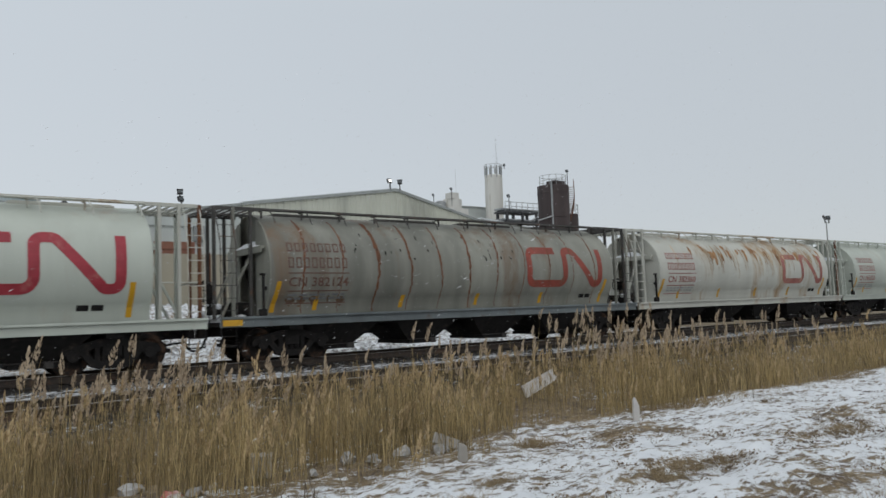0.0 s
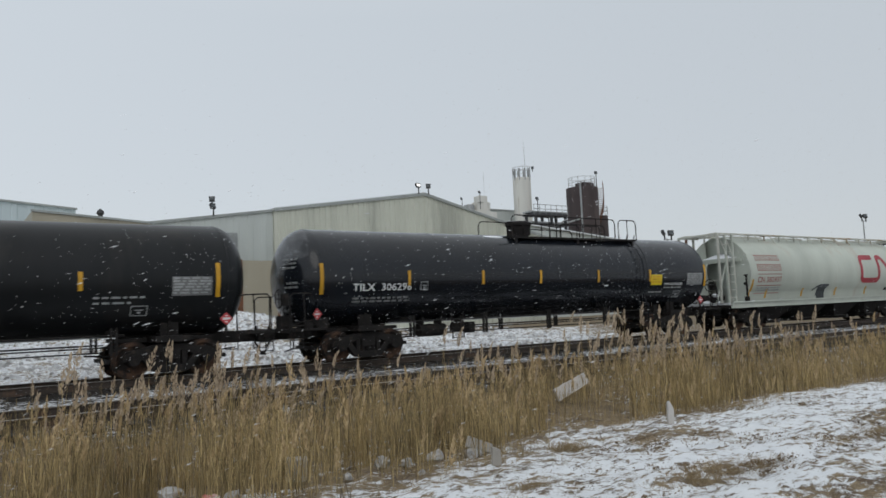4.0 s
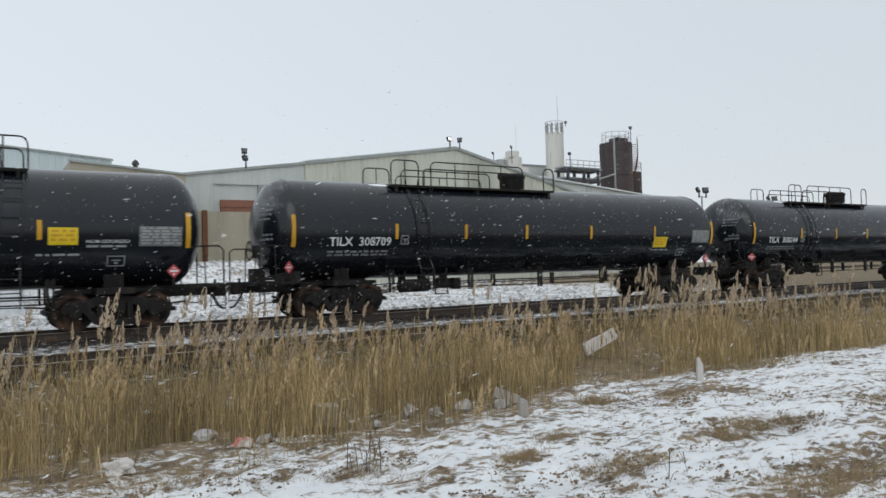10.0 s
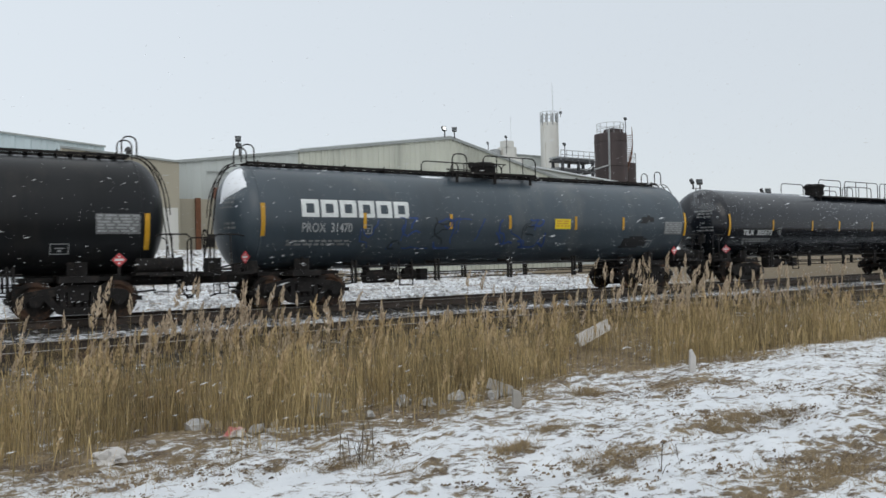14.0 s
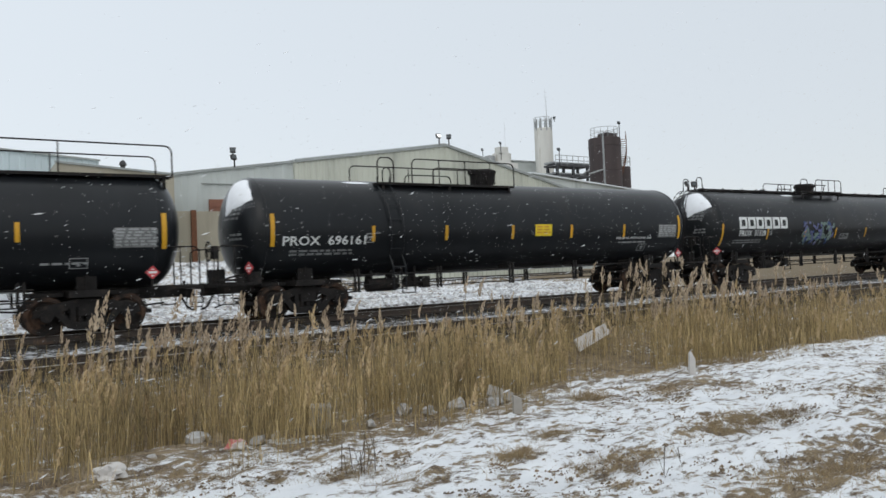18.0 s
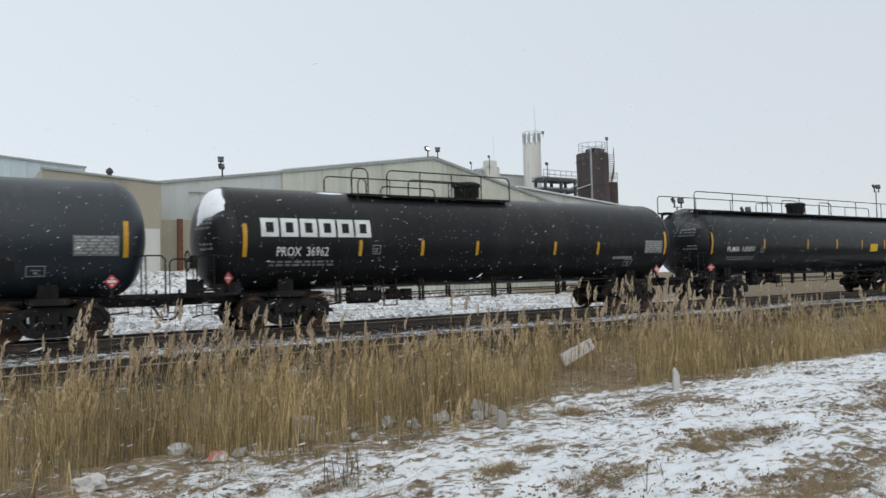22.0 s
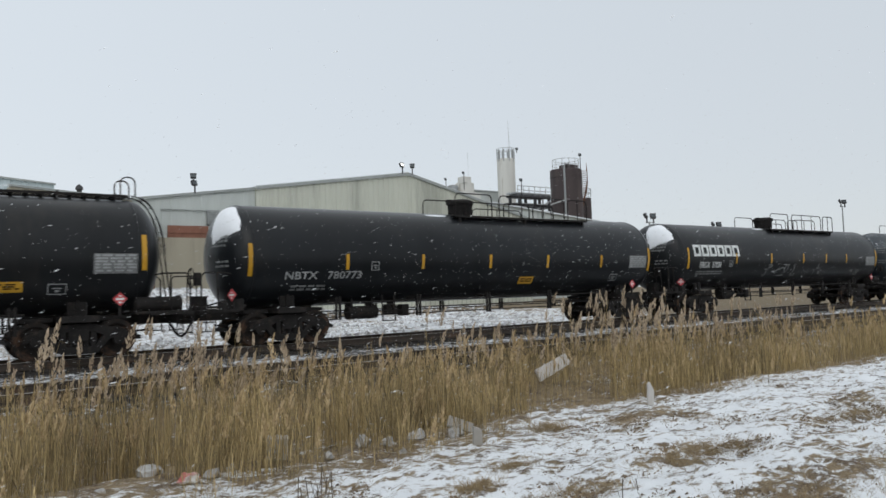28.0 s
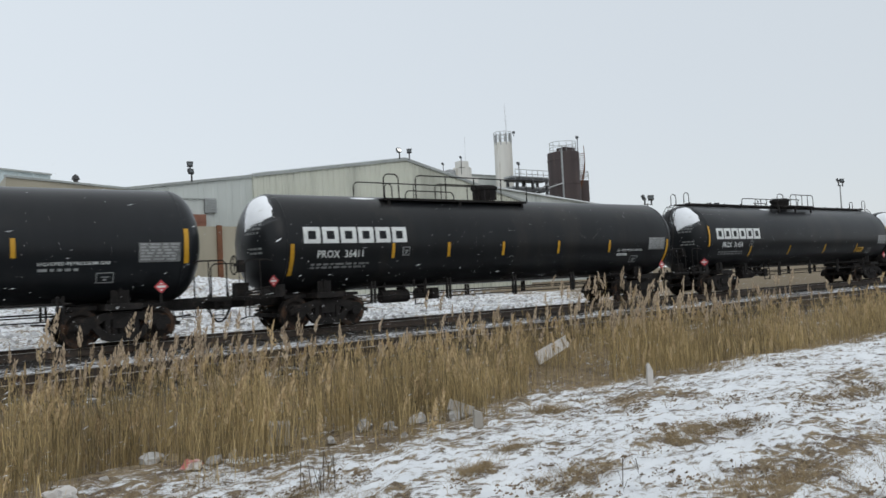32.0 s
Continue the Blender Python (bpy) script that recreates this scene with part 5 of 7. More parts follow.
def bare_ground(x, y):
    """How far the snow is broken by earth and dead grass, 0 to 1."""
    b = np.zeros_like(x)
    for cx, cy, rad, h in CLUMPS:
        b = np.maximum(b, (0.4 + 0.5 * h) * np.exp(-((x - cx) / (rad * 1.5)) ** 2 - ((y - cy) / (rad * 0.62)) ** 2))
    # trampled verge in front of the reeds
    edge = reed_edge(x)
    wide = 0.55 + 1.0 * np.clip((3.2 - x) / 2.6, 0, 1)
    verge = np.clip((y - edge + wide) / (wide + 0.1), 0, 1) * np.clip((11.9 - y) / 0.5, 0, 1)
    gap = 0.35 * np.exp(-((x - 7.4) / 1.5) ** 2 - ((y - 7.6) / 0.55) ** 2)
    inside = np.clip((y - edge - 0.3) / 0.8, 0, 1) * np.clip((12.0 - y) / 0.4, 0, 1)
    return np.clip(np.maximum(b, 0.8 * verge) + gap + 0.35 * inside, 0, 1.25)


def ground_z(x, y):
    """Height of the land: field, reed ditch, two track beds, lot and bank behind."""
    def bump(c, w, h):
        return h * np.exp(-((y - c) / w) ** 2)
    z = np.full_like(x, -0.36)
    z = z + bump(9.5, 1.6, -0.34) + bump(SIDING_Y, 2.0, 0.17) + bump(17.0, 1.4, -0.05) + bump(TRACK_Y, 2.2, 0.17)
    back = np.clip((y - 23.0) / 12.0, 0, 1)
    z = z + 0.75 * back ** 1.5
    bank = np.clip((y - 33.5) / 4.0, 0, 1)
    left = 0.5 - 0.5 * np.tanh((x - 16.0) / 2.5)
    z = z + bank * bank * (3 - 2 * bank) * 1.55 * left
    return z


def build_ground():
    def axis(lo, hi, step, far):
        a = list(np.arange(lo, hi + step / 2, step))
        d, v = step, hi
        while v < far:
            d *= 1.35
            v += d
            a.append(v)
        d, v = step, lo
        b = []
        while v > -far:
            d *= 1.35
            v -= d
            b.append(v)
        return np.array(b[::-1] + a)
    xs, ys = axis(-4.0, 30.0, 0.16, 3500), axis(1.5, 42.0, 0.16, 3500)
    X, Y = np.meshgrid(xs, ys)
    Z = ground_z(X, Y)
    rs = np.random.RandomState(5)
    near = ((Y < 12.0) & (Y > 0) & (X > -5) & (X < 32)) | ((Y > 22.5) & (Y < 42) & (X > -5) & (X < 32))
    rough = sum(a * np.sin(X * kx + p) * np.sin(Y * ky + q) for a, kx, ky, p, q in [(0.03, 1.1, 1.7, 0, 1), (0.025, 2.3, 3.1, 2, 0.4), (0.014, 5.1, 4.3, 1, 2)])
    Z = Z + np.where(near, rough + rs.normal(0, 0.016, X.shape), 0)
    # wheel ruts along the field
    for c in (2.6, 4.4):
        Z = Z - 0.06 * np.exp(-((Y - c) / 0.22) ** 2) * (np.abs(X) < 60)
    ny, nx = X.shape
    verts = np.stack([X, Y, Z], -1).reshape(-1, 3)
    i = np.arange(nx * ny).reshape(ny, nx)
    faces = np.stack([i[:-1, :-1], i[:-1, 1:], i[1:, 1:], i[1:, :-1]], -1).reshape(-1, 4)
    me = bpy.data.meshes.new("ground")
    me.from_pydata(verts.tolist(), [], faces.tolist())
    me.shade_smooth()
    me.attributes.new("bare", "FLOAT", "POINT").data.foreach_set("value", bare_ground(X, Y).reshape(-1).astype(np.float32))
    me.materials.append(ground_material())
    return tagged(new("ground", me), "snow-dusted field with dry brown grass and mud", "ground", kind="structure")


def ground_material():
    m = bpy.data.materials.new("snowy_ground")
    m.use_nodes = True
    nt = m.node_tree
    L = nt.links.new
    b = nt.nodes["Principled BSDF"]
    b.inputs["Roughness"].default_value = 0.92
    b.inputs["Specular IOR Level"].default_value = 0.2
    tc = nt.nodes.new("ShaderNodeTexCoord")

    def tex(scale, detail=6, rough=0.6, stretch=None):
        n = nt.nodes.new("ShaderNodeTexNoise")
        n.inputs["Scale"].default_value = scale
        n.inputs["Detail"].default_value = detail
        n.inputs["Roughness"].default_value = rough
        if stretch:
            mp = nt.nodes.new("ShaderNodeMapping")
            mp.inputs["Scale"].default_value = stretch
            L(tc.outputs["Object"], mp.inputs[0])
            L(mp.outputs[0], n.inputs["Vector"])
        else:
            L(tc.outputs["Object"], n.inputs["Vector"])
        return n.outputs["Fac"]

    def math_node(op, a, c, clamp=False):
        n = nt.nodes.new("ShaderNodeMath")
        n.operation = op
        n.use_clamp = clamp
        for k, v in ((0, a), (1, c)):
            if isinstance(v, (int, float)):
                n.inputs[k].default_value = v
            else:
                L(v, n.inputs[k])
        return n.outputs[0]

    def ramp(v, lo, hi, a=0.0, c=1.0):
        n = nt.nodes.new("ShaderNodeMapRange")
        n.inputs["From Min"].default_value = lo
        n.inputs["From Max"].default_value = hi
        n.inputs["To Min"].default_value = a
        n.inputs["To Max"].default_value = c
        L(v, n.inputs["Value"])
        return n.outputs[0]

    def mix(f, a, c):
        n = nt.nodes.new("ShaderNodeMix")
        n.data_type = "RGBA"
        L(f, n.inputs["Factor"])
        for s, v in (("A", a), ("B", c)):
            if isinstance(v, tuple):
                n.inputs[s].default_value = (*v, 1)
            else:
                L(v, n.inputs[s])
        return n.outputs["Result"]

    sep = nt.nodes.new("ShaderNodeSeparateXYZ")
    L(tc.outputs["Object"], sep.inputs[0])
    y = sep.outputs["Y"]
    at = nt.nodes.new("ShaderNodeAttribute")
    at.attribute_name = "bare"
    bare = at.outputs["Fac"]
    ballast = math_node("MULTIPLY", ramp(y, 11.4, 12.0), ramp(y, 22.2, 22.8, 1, 0))
    grassy = math_node("MULTIPLY", math_node("MULTIPLY", ramp(y, 32.6, 33.4), ramp(y, 35.2, 36.2, 1, 0)), ramp(sep.outputs["X"], 12.5, 15.5))
    far = ramp(y, 60.0, 90.0)
    # snow cover: patches, fine breaks, and where the zones hold less
    cover = math_node("ADD", math_node("MULTIPLY", tex(1.0, 5, 0.6, (0.5, 1.6, 1.0)), 0.50), math_node("MULTIPLY", tex(9.0, 8, 0.74, (0.7, 1.0, 1.0)), 1.10))
    cover = math_node("SUBTRACT", cover, math_node("MULTIPLY", bare, 0.165))
    cover = math_node("SUBTRACT", cover, math_node("MULTIPLY", ballast, 0.18))
    strip = math_node("MULTIPLY", ramp(y, 16.6, 17.2), ramp(y, 18.6, 19.3, 1, 0))
    cover = math_node("ADD", cover, math_node("MULTIPLY", strip, 0.09))
    cover = math_node("SUBTRACT", cover, math_node("MULTIPLY", grassy, 0.2))
    cover = math_node("SUBTRACT", cover, math_node("MULTIPLY", far, 0.2))
    cover = math_node("ADD", cover, math_node("MULTIPLY", ramp(y, 22.4, 23.2), -0.03))
    east = math_node("MULTIPLY", ramp(sep.outputs["X"], 27.0, 42.0), ramp(y, 22.4, 24.0))
    cover = math_node("SUBTRACT", cover, math_node("MULTIPLY", east, 0.24))
    snow = ramp(cover, 0.685, 0.775)
    earth = mix(ramp(tex(9, 8, 0.7), 0.35, 0.65), (0.13, 0.10, 0.066), (0.31, 0.235, 0.145))
    earth = mix(ramp(tex(2.6, 5, 0.7), 0.46, 0.60), earth, (0.10, 0.072, 0.052))
    earth = mix(ramp(tex(60, 4, 0.7), 0.52, 0.66), earth, (0.36, 0.30, 0.21))
    stone = mix(ramp(tex(14, 8, 0.8), 0.35, 0.65), (0.014, 0.0125, 0.0115), (0.062, 0.055, 0.05))
    earth = mix(ballast, earth, stone)
    earth = mix(math_node("MAXIMUM", math_node("MAXIMUM", grassy, east), far), earth, (0.17, 0.135, 0.09))
    white = mix(ramp(tex(3, 6), 0.3, 0.7), (0.67, 0.69, 0.72), (0.79, 0.81, 0.83))
    L(mix(snow, earth, white), b.inputs["Base Color"])
    bp = nt.nodes.new("ShaderNodeBump")
    bp.inputs["Strength"].default_value = 0.55
    bp.inputs["Distance"].default_value = 0.04
    L(math_node("ADD", tex(40, 6, 0.7), math_node("MULTIPLY", snow, 0.5)), bp.inputs["Height"])
    L(bp.outputs["Normal"], b.inputs["Normal"])
    return m


build_ground()


def gz(x, y):
    return float(ground_z(np.array([float(x)]), np.array([float(y)]))[0])


# ---- tracks ----
def bm_rail_bar():
    bm = bmesh.new()
    prof = [(-0.07, -0.18), (0.07, -0.18), (0.07, -0.165), (0.012, -0.14), (0.012, -0.045), (0.036, -0.03), (0.036, -0.004), (0.028, 0.0), (-0.028, 0.0), (-0.036, -0.004), (-0.036, -0.03), (-0.012, -0.045), (-0.012, -0.14), (-0.07, -0.165)]
    return prism(bm, prof, -220, 650, "yz")


def bm_tie():
    bm = bmesh.new()
    box(bm, -0.115, 0.115, -1.3, 1.3, -0.36, -0.18)
    bmesh.ops.bevel(bm, geom=bm.edges[:], offset=0.012, segments=1, affect="EDGES")
    return bm


def track(y, name_label):
    tr = thing("track", name_label, "track", kind="structure", m=pose(0, y, 0))
    for s in (-0.7525, 0.7525):
        rail = part("rail", bm_rail_bar, RAIL, tr, "rusty steel rail", at=(0, s, 0))
        part("rail_head", lambda: box(bmesh.new(), -220, 650, -0.034, 0.034, -0.028, 0.003), RAIL_HEAD, rail, "worn head with snow on it")
    rng = random.Random(int(y))
    for k in range(110):
        part("tie", bm_tie, WOOD_TIE, tr, at=pose(-4 + 0.55 * k + rng.uniform(-0.02, 0.02), rng.uniform(-0.04, 0.04), rng.uniform(-0.02, 0.01), 0, 0, rng.uniform(-1.5, 1.5)))


track(SIDING_Y, "rusty siding track half buried in snow and ballast")
track(TRACK_Y, "main line track on stone ballast")


# ---- buildings and plant behind the line ----
def cladding(name, base, wave=0.28, streaks=0.12):
    return material(name, base, 0.55, 0.1, 0.14, 0.8, 0.04, 20, tuple(c * 0.72 for c in base), streaks, streak=True)


CREAM = cladding("cream_metal_cladding", (0.49, 0.50, 0.43), streaks=0.3)
PALE = cladding("pale_green_grey_cladding", (0.47, 0.50, 0.48))
BEIGE = cladding("beige_rendered_wall", (0.33, 0.30, 0.23))
LIGHT_BLUE = cladding("pale_blue_grey_cladding", (0.46, 0.53, 0.55))
TRIM = material("grey_roof_trim", (0.31, 0.33, 0.32), 0.6, 0.2, 0.2, 4)
ROOF_LIGHT = material("pale_snowy_roof", (0.62, 0.65, 0.67), 0.7, 0, 0.12, 2)
CONCRETE = material("pale_concrete", (0.58, 0.57, 0.53), 0.85, 0, 0.14, 1.5, 0.1, 10, (0.36, 0.32, 0.26), 0.15, streak=True)
BROWN = material("dark_brown_tank_paint", (0.045, 0.031, 0.030), 0.65, 0, 0.35, 1.2, 0.08, 10, (0.10, 0.07, 0.06), 0.2, streak=True)
PALE_STEEL = material("pale_painted_steel", (0.52, 0.54, 0.55), 0.6, 0, 0.1, 6)
GALV = material("galvanised_steel", (0.30, 0.31, 0.31), 0.5, 0.6, 0.2, 6)
DARKMETAL = material("dark_metal", (0.05, 0.05, 0.052), 0.6, 0.3, 0.3, 8)
DOORRED = material("red_brown_door", (0.23, 0.10, 0.065), 0.7, 0, 0.2, 3)
GLASS_DARK = material("dark_window_glass", (0.06, 0.07, 0.075), 0.15, 0, 0.2, 3)
LAMP_GLASS = bpy.data.materials.new("lit_lamp_glass")
LAMP_GLASS.use_nodes = True
LAMP_GLASS.node_tree.nodes["Principled BSDF"].inputs["Emission Color"].default_value = (1.0, 0.97, 0.9, 1)
LAMP_GLASS.node_tree.nodes["Principled BSDF"].inputs["Emission Strength"].default_value = 1.6
SLAT_WOOD = material("weathered_pallet_wood", (0.34, 0.25, 0.15), 0.85, 0, 0.3, 5, 0.3, 40, each=0.2)


def ribbed_wall(y, outline, pitch=0.42, depth=0.05):
    """Profiled sheet under a sloping eave: outline gives (x, top) from end to end; the foot stands on the ground."""
    bm = bmesh.new()
    xs, tops = zip(*outline)
    x, cols = xs[0], []
    while x < xs[-1]:
        for dx, d in ((0, 0), (pitch * 0.55, 0), (pitch * 0.65, depth), (pitch * 0.9, depth)):
            if x + dx <= xs[-1]:
                cols.append((x + dx, d))
        x += pitch
    cols.append((xs[-1], 0))
    for xb in xs[1:-1]:
        cols.append((xb, 0))
    cols.sort()
    low, up = [], []
    for cx, d in cols:
        top = float(np.interp(cx, xs, tops))
        low.append(bm.verts.new((cx, y - d, -0.4)))
        up.append(bm.verts.new((cx, y - d, top)))
    for k in range(len(cols) - 1):
        if cols[k + 1][0] - cols[k][0] > 1e-4:
            bm.faces.new((low[k], low[k + 1], up[k + 1], up[k]))
    return bm


def solid(outline, y0, y1, z0=-0.4):
    """The closed mass behind a front: an outline in x and z, carried back."""
    bm = bmesh.new()
    poly = [(outline[0][0], z0)] + list(outline) + [(outline[-1][0], z0)]
    return prism(bm, poly[::-1], y0, y1)


def floodlight(parent, x, y, z, turn=0, lit=False, pole=0.5, size=1.0):
    bm = bmesh.new()
    rod(bm, [(0, 0, -pole), (0, 0, 0)], 0.05, 6)
    box(bm, -0.17, 0.17, -0.08, 0.08, 0.03, 0.30, pose(0, 0, 0, -25, 0, 0))
    box(bm, -0.19, 0.19, -0.11, 0.04, 0.29, 0.33, pose(0, 0, 0, -25, 0, 0))
    ob = part("floodlight", bm, DARKMETAL, parent, at=pose(x, y, z, 0, 0, turn) @ Matrix.Scale(size, 4))
    g = box(bmesh.new(), -0.14, 0.14, -0.092, -0.081, 0.06, 0.27, pose(0, 0, 0, -25, 0, 0))
    part("lamp_glass", g, LAMP_GLASS if lit else GLASS_DARK, ob)


def warehouse():
    w = thing("warehouse", "large cream metal warehouse with a low gable", "building")
    front = [(18.1, 8.41), (29.75, 10.08), (41.6, 7.15)]
    part("wall", solid([(18.1, 8.38), (29.75, 10.04), (41.6, 7.12)], 45.02, 95), CREAM, w)
    part("cladding", ribbed_wall(45.0, front), CREAM, w, "cream profiled metal sheet")
    bm = bmesh.new()
    for (xa, za), (xb, zb) in zip(front, front[1:]):
        prism(bm, [(xa, za - 0.12), (xb, zb - 0.12), (xb, zb + 0.08), (xa, za + 0.08)], 44.85, 44.94)
    part("roof_trim", bm, TRIM, w)
    bm = bmesh.new()
    for (xa, za), (xb, zb) in zip(front, front[1:]):
        prism(bm, [(xa, za + 0.02), (xb, zb + 0.02), (xb, zb + 0.14), (xa, za + 0.14)], 44.98, 95.2)
    part("roof", bm, ROOF_LIGHT, w)
    floodlight(w, 29.15, 44.8, 10.5, 10, True, 0.45)
    floodlight(w, 30.0, 44.8, 10.5, -35, False, 0.45)
    # the flush bay beside it
    b = thing("warehouse_bay", "pale metal side bay with loading door and vent", "building")
    part("wall", solid([(9.6, 7.2), (18.1, 8.38)], 45.25, 92), PALE, b)
    part("cladding", ribbed_wall(45.22, [(9.6, 7.22), (18.1, 8.40)], 0.9, 0.03), PALE, b, "pale profiled sheet")
    bm = bmesh.new()
    prism(bm, [(9.6, 7.12), (18.1, 8.30), (18.1, 8.46), (9.6, 7.28)], 45.06, 45.16)
    part("roof_trim", bm, TRIM, b)
    part("wall_rail", box(bmesh.new(), 12.2, 15.5, 45.08, 45.18, 6.80, 6.83, pose(0, 0, 0)), TRIM, b)
    vent = part("vent", box(bmesh.new(), 14.95, 15.68, 45.02, 45.2, 5.95, 6.85), GALV, b, "square louvred wall vent")
    for k in range(6):
        part("louvre", box(bmesh.new(), 15.0, 15.63, 44.97, 45.02, 6.02 + k * 0.14, 6.08 + k * 0.14), TRIM, vent)
    part("loading_door", box(bmesh.new(), 12.6, 15.0, 45.02, 45.2, 2.0, 5.85), DOORRED, b, "red-brown sliding door")
    for k in range(5):
        part("door_rib", box(bmesh.new(), 12.6, 15.0, 44.98, 45.02, 2.4 + k * 0.75, 2.46 + k * 0.75), DOORRED, b)
    floodlight(b, 14.2, 45.0, 8.3, 20, False, 0.45)
    floodlight(b, 14.15, 45.1, 8.75, -15, False, 0.45)
    lo = thing("yard_wall", "beige concrete yard wall with rusty posts", "wall")
    part("panel", box(bmesh.new(), 9.8, 21.0, 43.6, 43.85, -0.2, 5.0), BEIGE, lo)
    for x in (11.24, 15.25, 17.8, 20.4):
        part("post", box(bmesh.new(), x - 0.14, x + 0.14, 43.4, 43.6, -0.2, 5.05), RUST, lo, "rusty steel post")


def lathe_mesh(prof, seg=24, axis="z"):
    bm = bmesh.new()
    rings = lathe(bm, prof, seg, axis)
    bm.faces.new(rings[-1])
    bmesh.ops.recalc_face_normals(bm, faces=bm.faces)
    return bm


def low_buildings():
    a = thing("beige_building", "flat-roofed beige building beside the yard", "building")
    part("wall", solid([(3.93, 7.05), (9.4, 6.62)], 40, 58), BEIGE, a)
    part("parapet", prism(bmesh.new(), [(3.85, 7.0), (9.45, 6.57), (9.45, 6.67), (3.85, 7.1)], 39.9, 40.0), TRIM, a)
    part("lean_to", solid([(0.2, 6.2), (3.9, 6.45)], 40.6, 57), LIGHT_BLUE, a, "pale lean-to with a dark eave")
    part("lean_to_eave", prism(bmesh.new(), [(0.0, 6.16), (3.9, 6.46), (3.9, 6.58), (0.0, 6.26)], 40.45, 40.6), DARKMETAL, a)
    for z in (0.0, 0.34):
        part("roof_pipe", rod(bmesh.new(), [(-1.0, 40.3, 5.95 - z), (3.8, 40.3, 6.3 - z)], 0.07, 8), GALV, a)
    part("wall_base", box(bmesh.new(), 0.3, 9.3, 39.93, 40.0, -0.2, 4.2), CONCRETE, a)
    part("roof_cowl", lathe_mesh([(6.6, 0.12), (7.0, 0.12), (7.05, 0.2), (7.2, 0.15), (7.3, 0.04)], 10), DARKMETAL, a, at=(7.1, 41.0, 0.1))
    b = thing("blue_grey_shed", "pale blue-grey metal shed with a low gable", "building")
    part("wall", solid([(-8.0, 9.6), (1.23, 10.75), (8.73, 10.12)], 60.02, 90), LIGHT_BLUE, b)
    part("cladding", ribbed_wall(60.0, [(-8.0, 9.6), (1.23, 10.76), (8.73, 10.13)], 1.0, 0.05), LIGHT_BLUE, b)
    part("roof_trim", prism(bmesh.new(), [(-8.0, 9.55), (1.23, 10.71), (8.8, 10.07), (8.8, 10.2), (1.23, 10.84), (-8.0, 9.68)], 59.8, 59.92), TRIM, b)
    part("roof_vent", box(bmesh.new(), 0.9, 1.5, 60.2, 61, 10.8, 11.2), TRIM, b)
    c = thing("low_shed", "long low shed with a pale snowy roof", "building")
    part("wall", solid([(43.5, 9.0), (46.0, 9.79), (62.0, 8.3)], 55, 75), PALE, c)
    part("roof", prism(bmesh.new(), [(43.3, 9.0), (46.0, 9.8), (62.4, 8.28), (62.4, 8.42), (46.0, 9.95), (43.3, 9.16)], 54.7, 75.2), ROOF_LIGHT, c)
    # white tank and stacked slatted racks by the yard
    d = thing("storage_tank", "white horizontal storage tank on legs", "tank")
    bm = bmesh.new()
    lathe(bm, [(-2.0, 0.05), (-1.95, 0.4), (-1.7, 0.75), (-1.3, 0.85), (1.3, 0.85), (1.7, 0.75), (1.95, 0.4), (2.0, 0.05)], 28)
    part("shell", bm, CONCRETE, d, smooth=True)
    for x in (-1.1, 1.1):
        part("leg", box(bmesh.new(), x - 0.12, x + 0.12, -0.6, 0.6, -3.0, -0.6), DARKMETAL, d)
    d.matrix_basis = pose(-0.7, 33.2, 3.9)
    for k, x in enumerate((-1.6, -0.1)):
        r = thing("slatted_rack", "stack of weathered wooden pallets", "pallets", "pallet stacks")
        for q in range(12):
            part("slat", lambda: box(bmesh.new(), -0.62, 0.62, -0.5, 0.5, 0, 0.10), SLAT_WOOD, r, at=(0, 0, 0.15 * q))
        for dx in (-0.5, 0.0, 0.5):
            part("block", lambda: box(bmesh.new(), -0.06, 0.06, -0.45, 0.45, 0, 1.8), SLAT_WOOD, r, at=(dx, 0, 0))
        r.matrix_basis = pose(x, 31.6, gz(x, 31.6) + 1.6)
        base = tagged(part("dirt_mound", lathe_mesh([(-0.6, 1.9), (0.6, 1.5), (1.62, 1.1), (1.625, 0.02)], 14), DIRTY_SNOW, None, "", True, at=(x, 31.6, gz(x, 31.6))), "heap of dirty snow under stacked pallets", "snow heap")
    e = thing("hopper_silo", "pale blue-grey silo with a conical top", "silo", m=pose(-2.0, 30.0, 0))
    part("shell", lathe_mesh([(-0.4, 1.05), (6.2, 1.05), (7.2, 0.3), (7.3, 0.02)], 24), LIGHT_BLUE, e, smooth=True)
    part("mast", rod(bmesh.new(), [(0.2, 0, 7.2), (0.2, 0, 12.5)], 0.04, 6), GALV, e)
    part("bracket", rod(bmesh.new(), [(0.85, 0, 6.25), (1.3, 0, 6.25)], 0.04, 6), GALV, e)


def ring_rail(parent, r, z, h=1.0, posts=12, mat=None):
    for zz in (z + h * 0.5, z + h):
        part("guard_rail", rod(bmesh.new(), [(r * math.cos(k * math.tau / 24), r * math.sin(k * math.tau / 24), zz) for k in range(25)], 0.03, 5, False), mat or GALV, parent)
    for k in range(posts):
        a = k * math.tau / posts
        part("rail_post", rod(bmesh.new(), [(r * math.cos(a), r * math.sin(a), z), (r * math.cos(a), r * math.sin(a), z + h)], 0.03, 5), mat or GALV, parent)


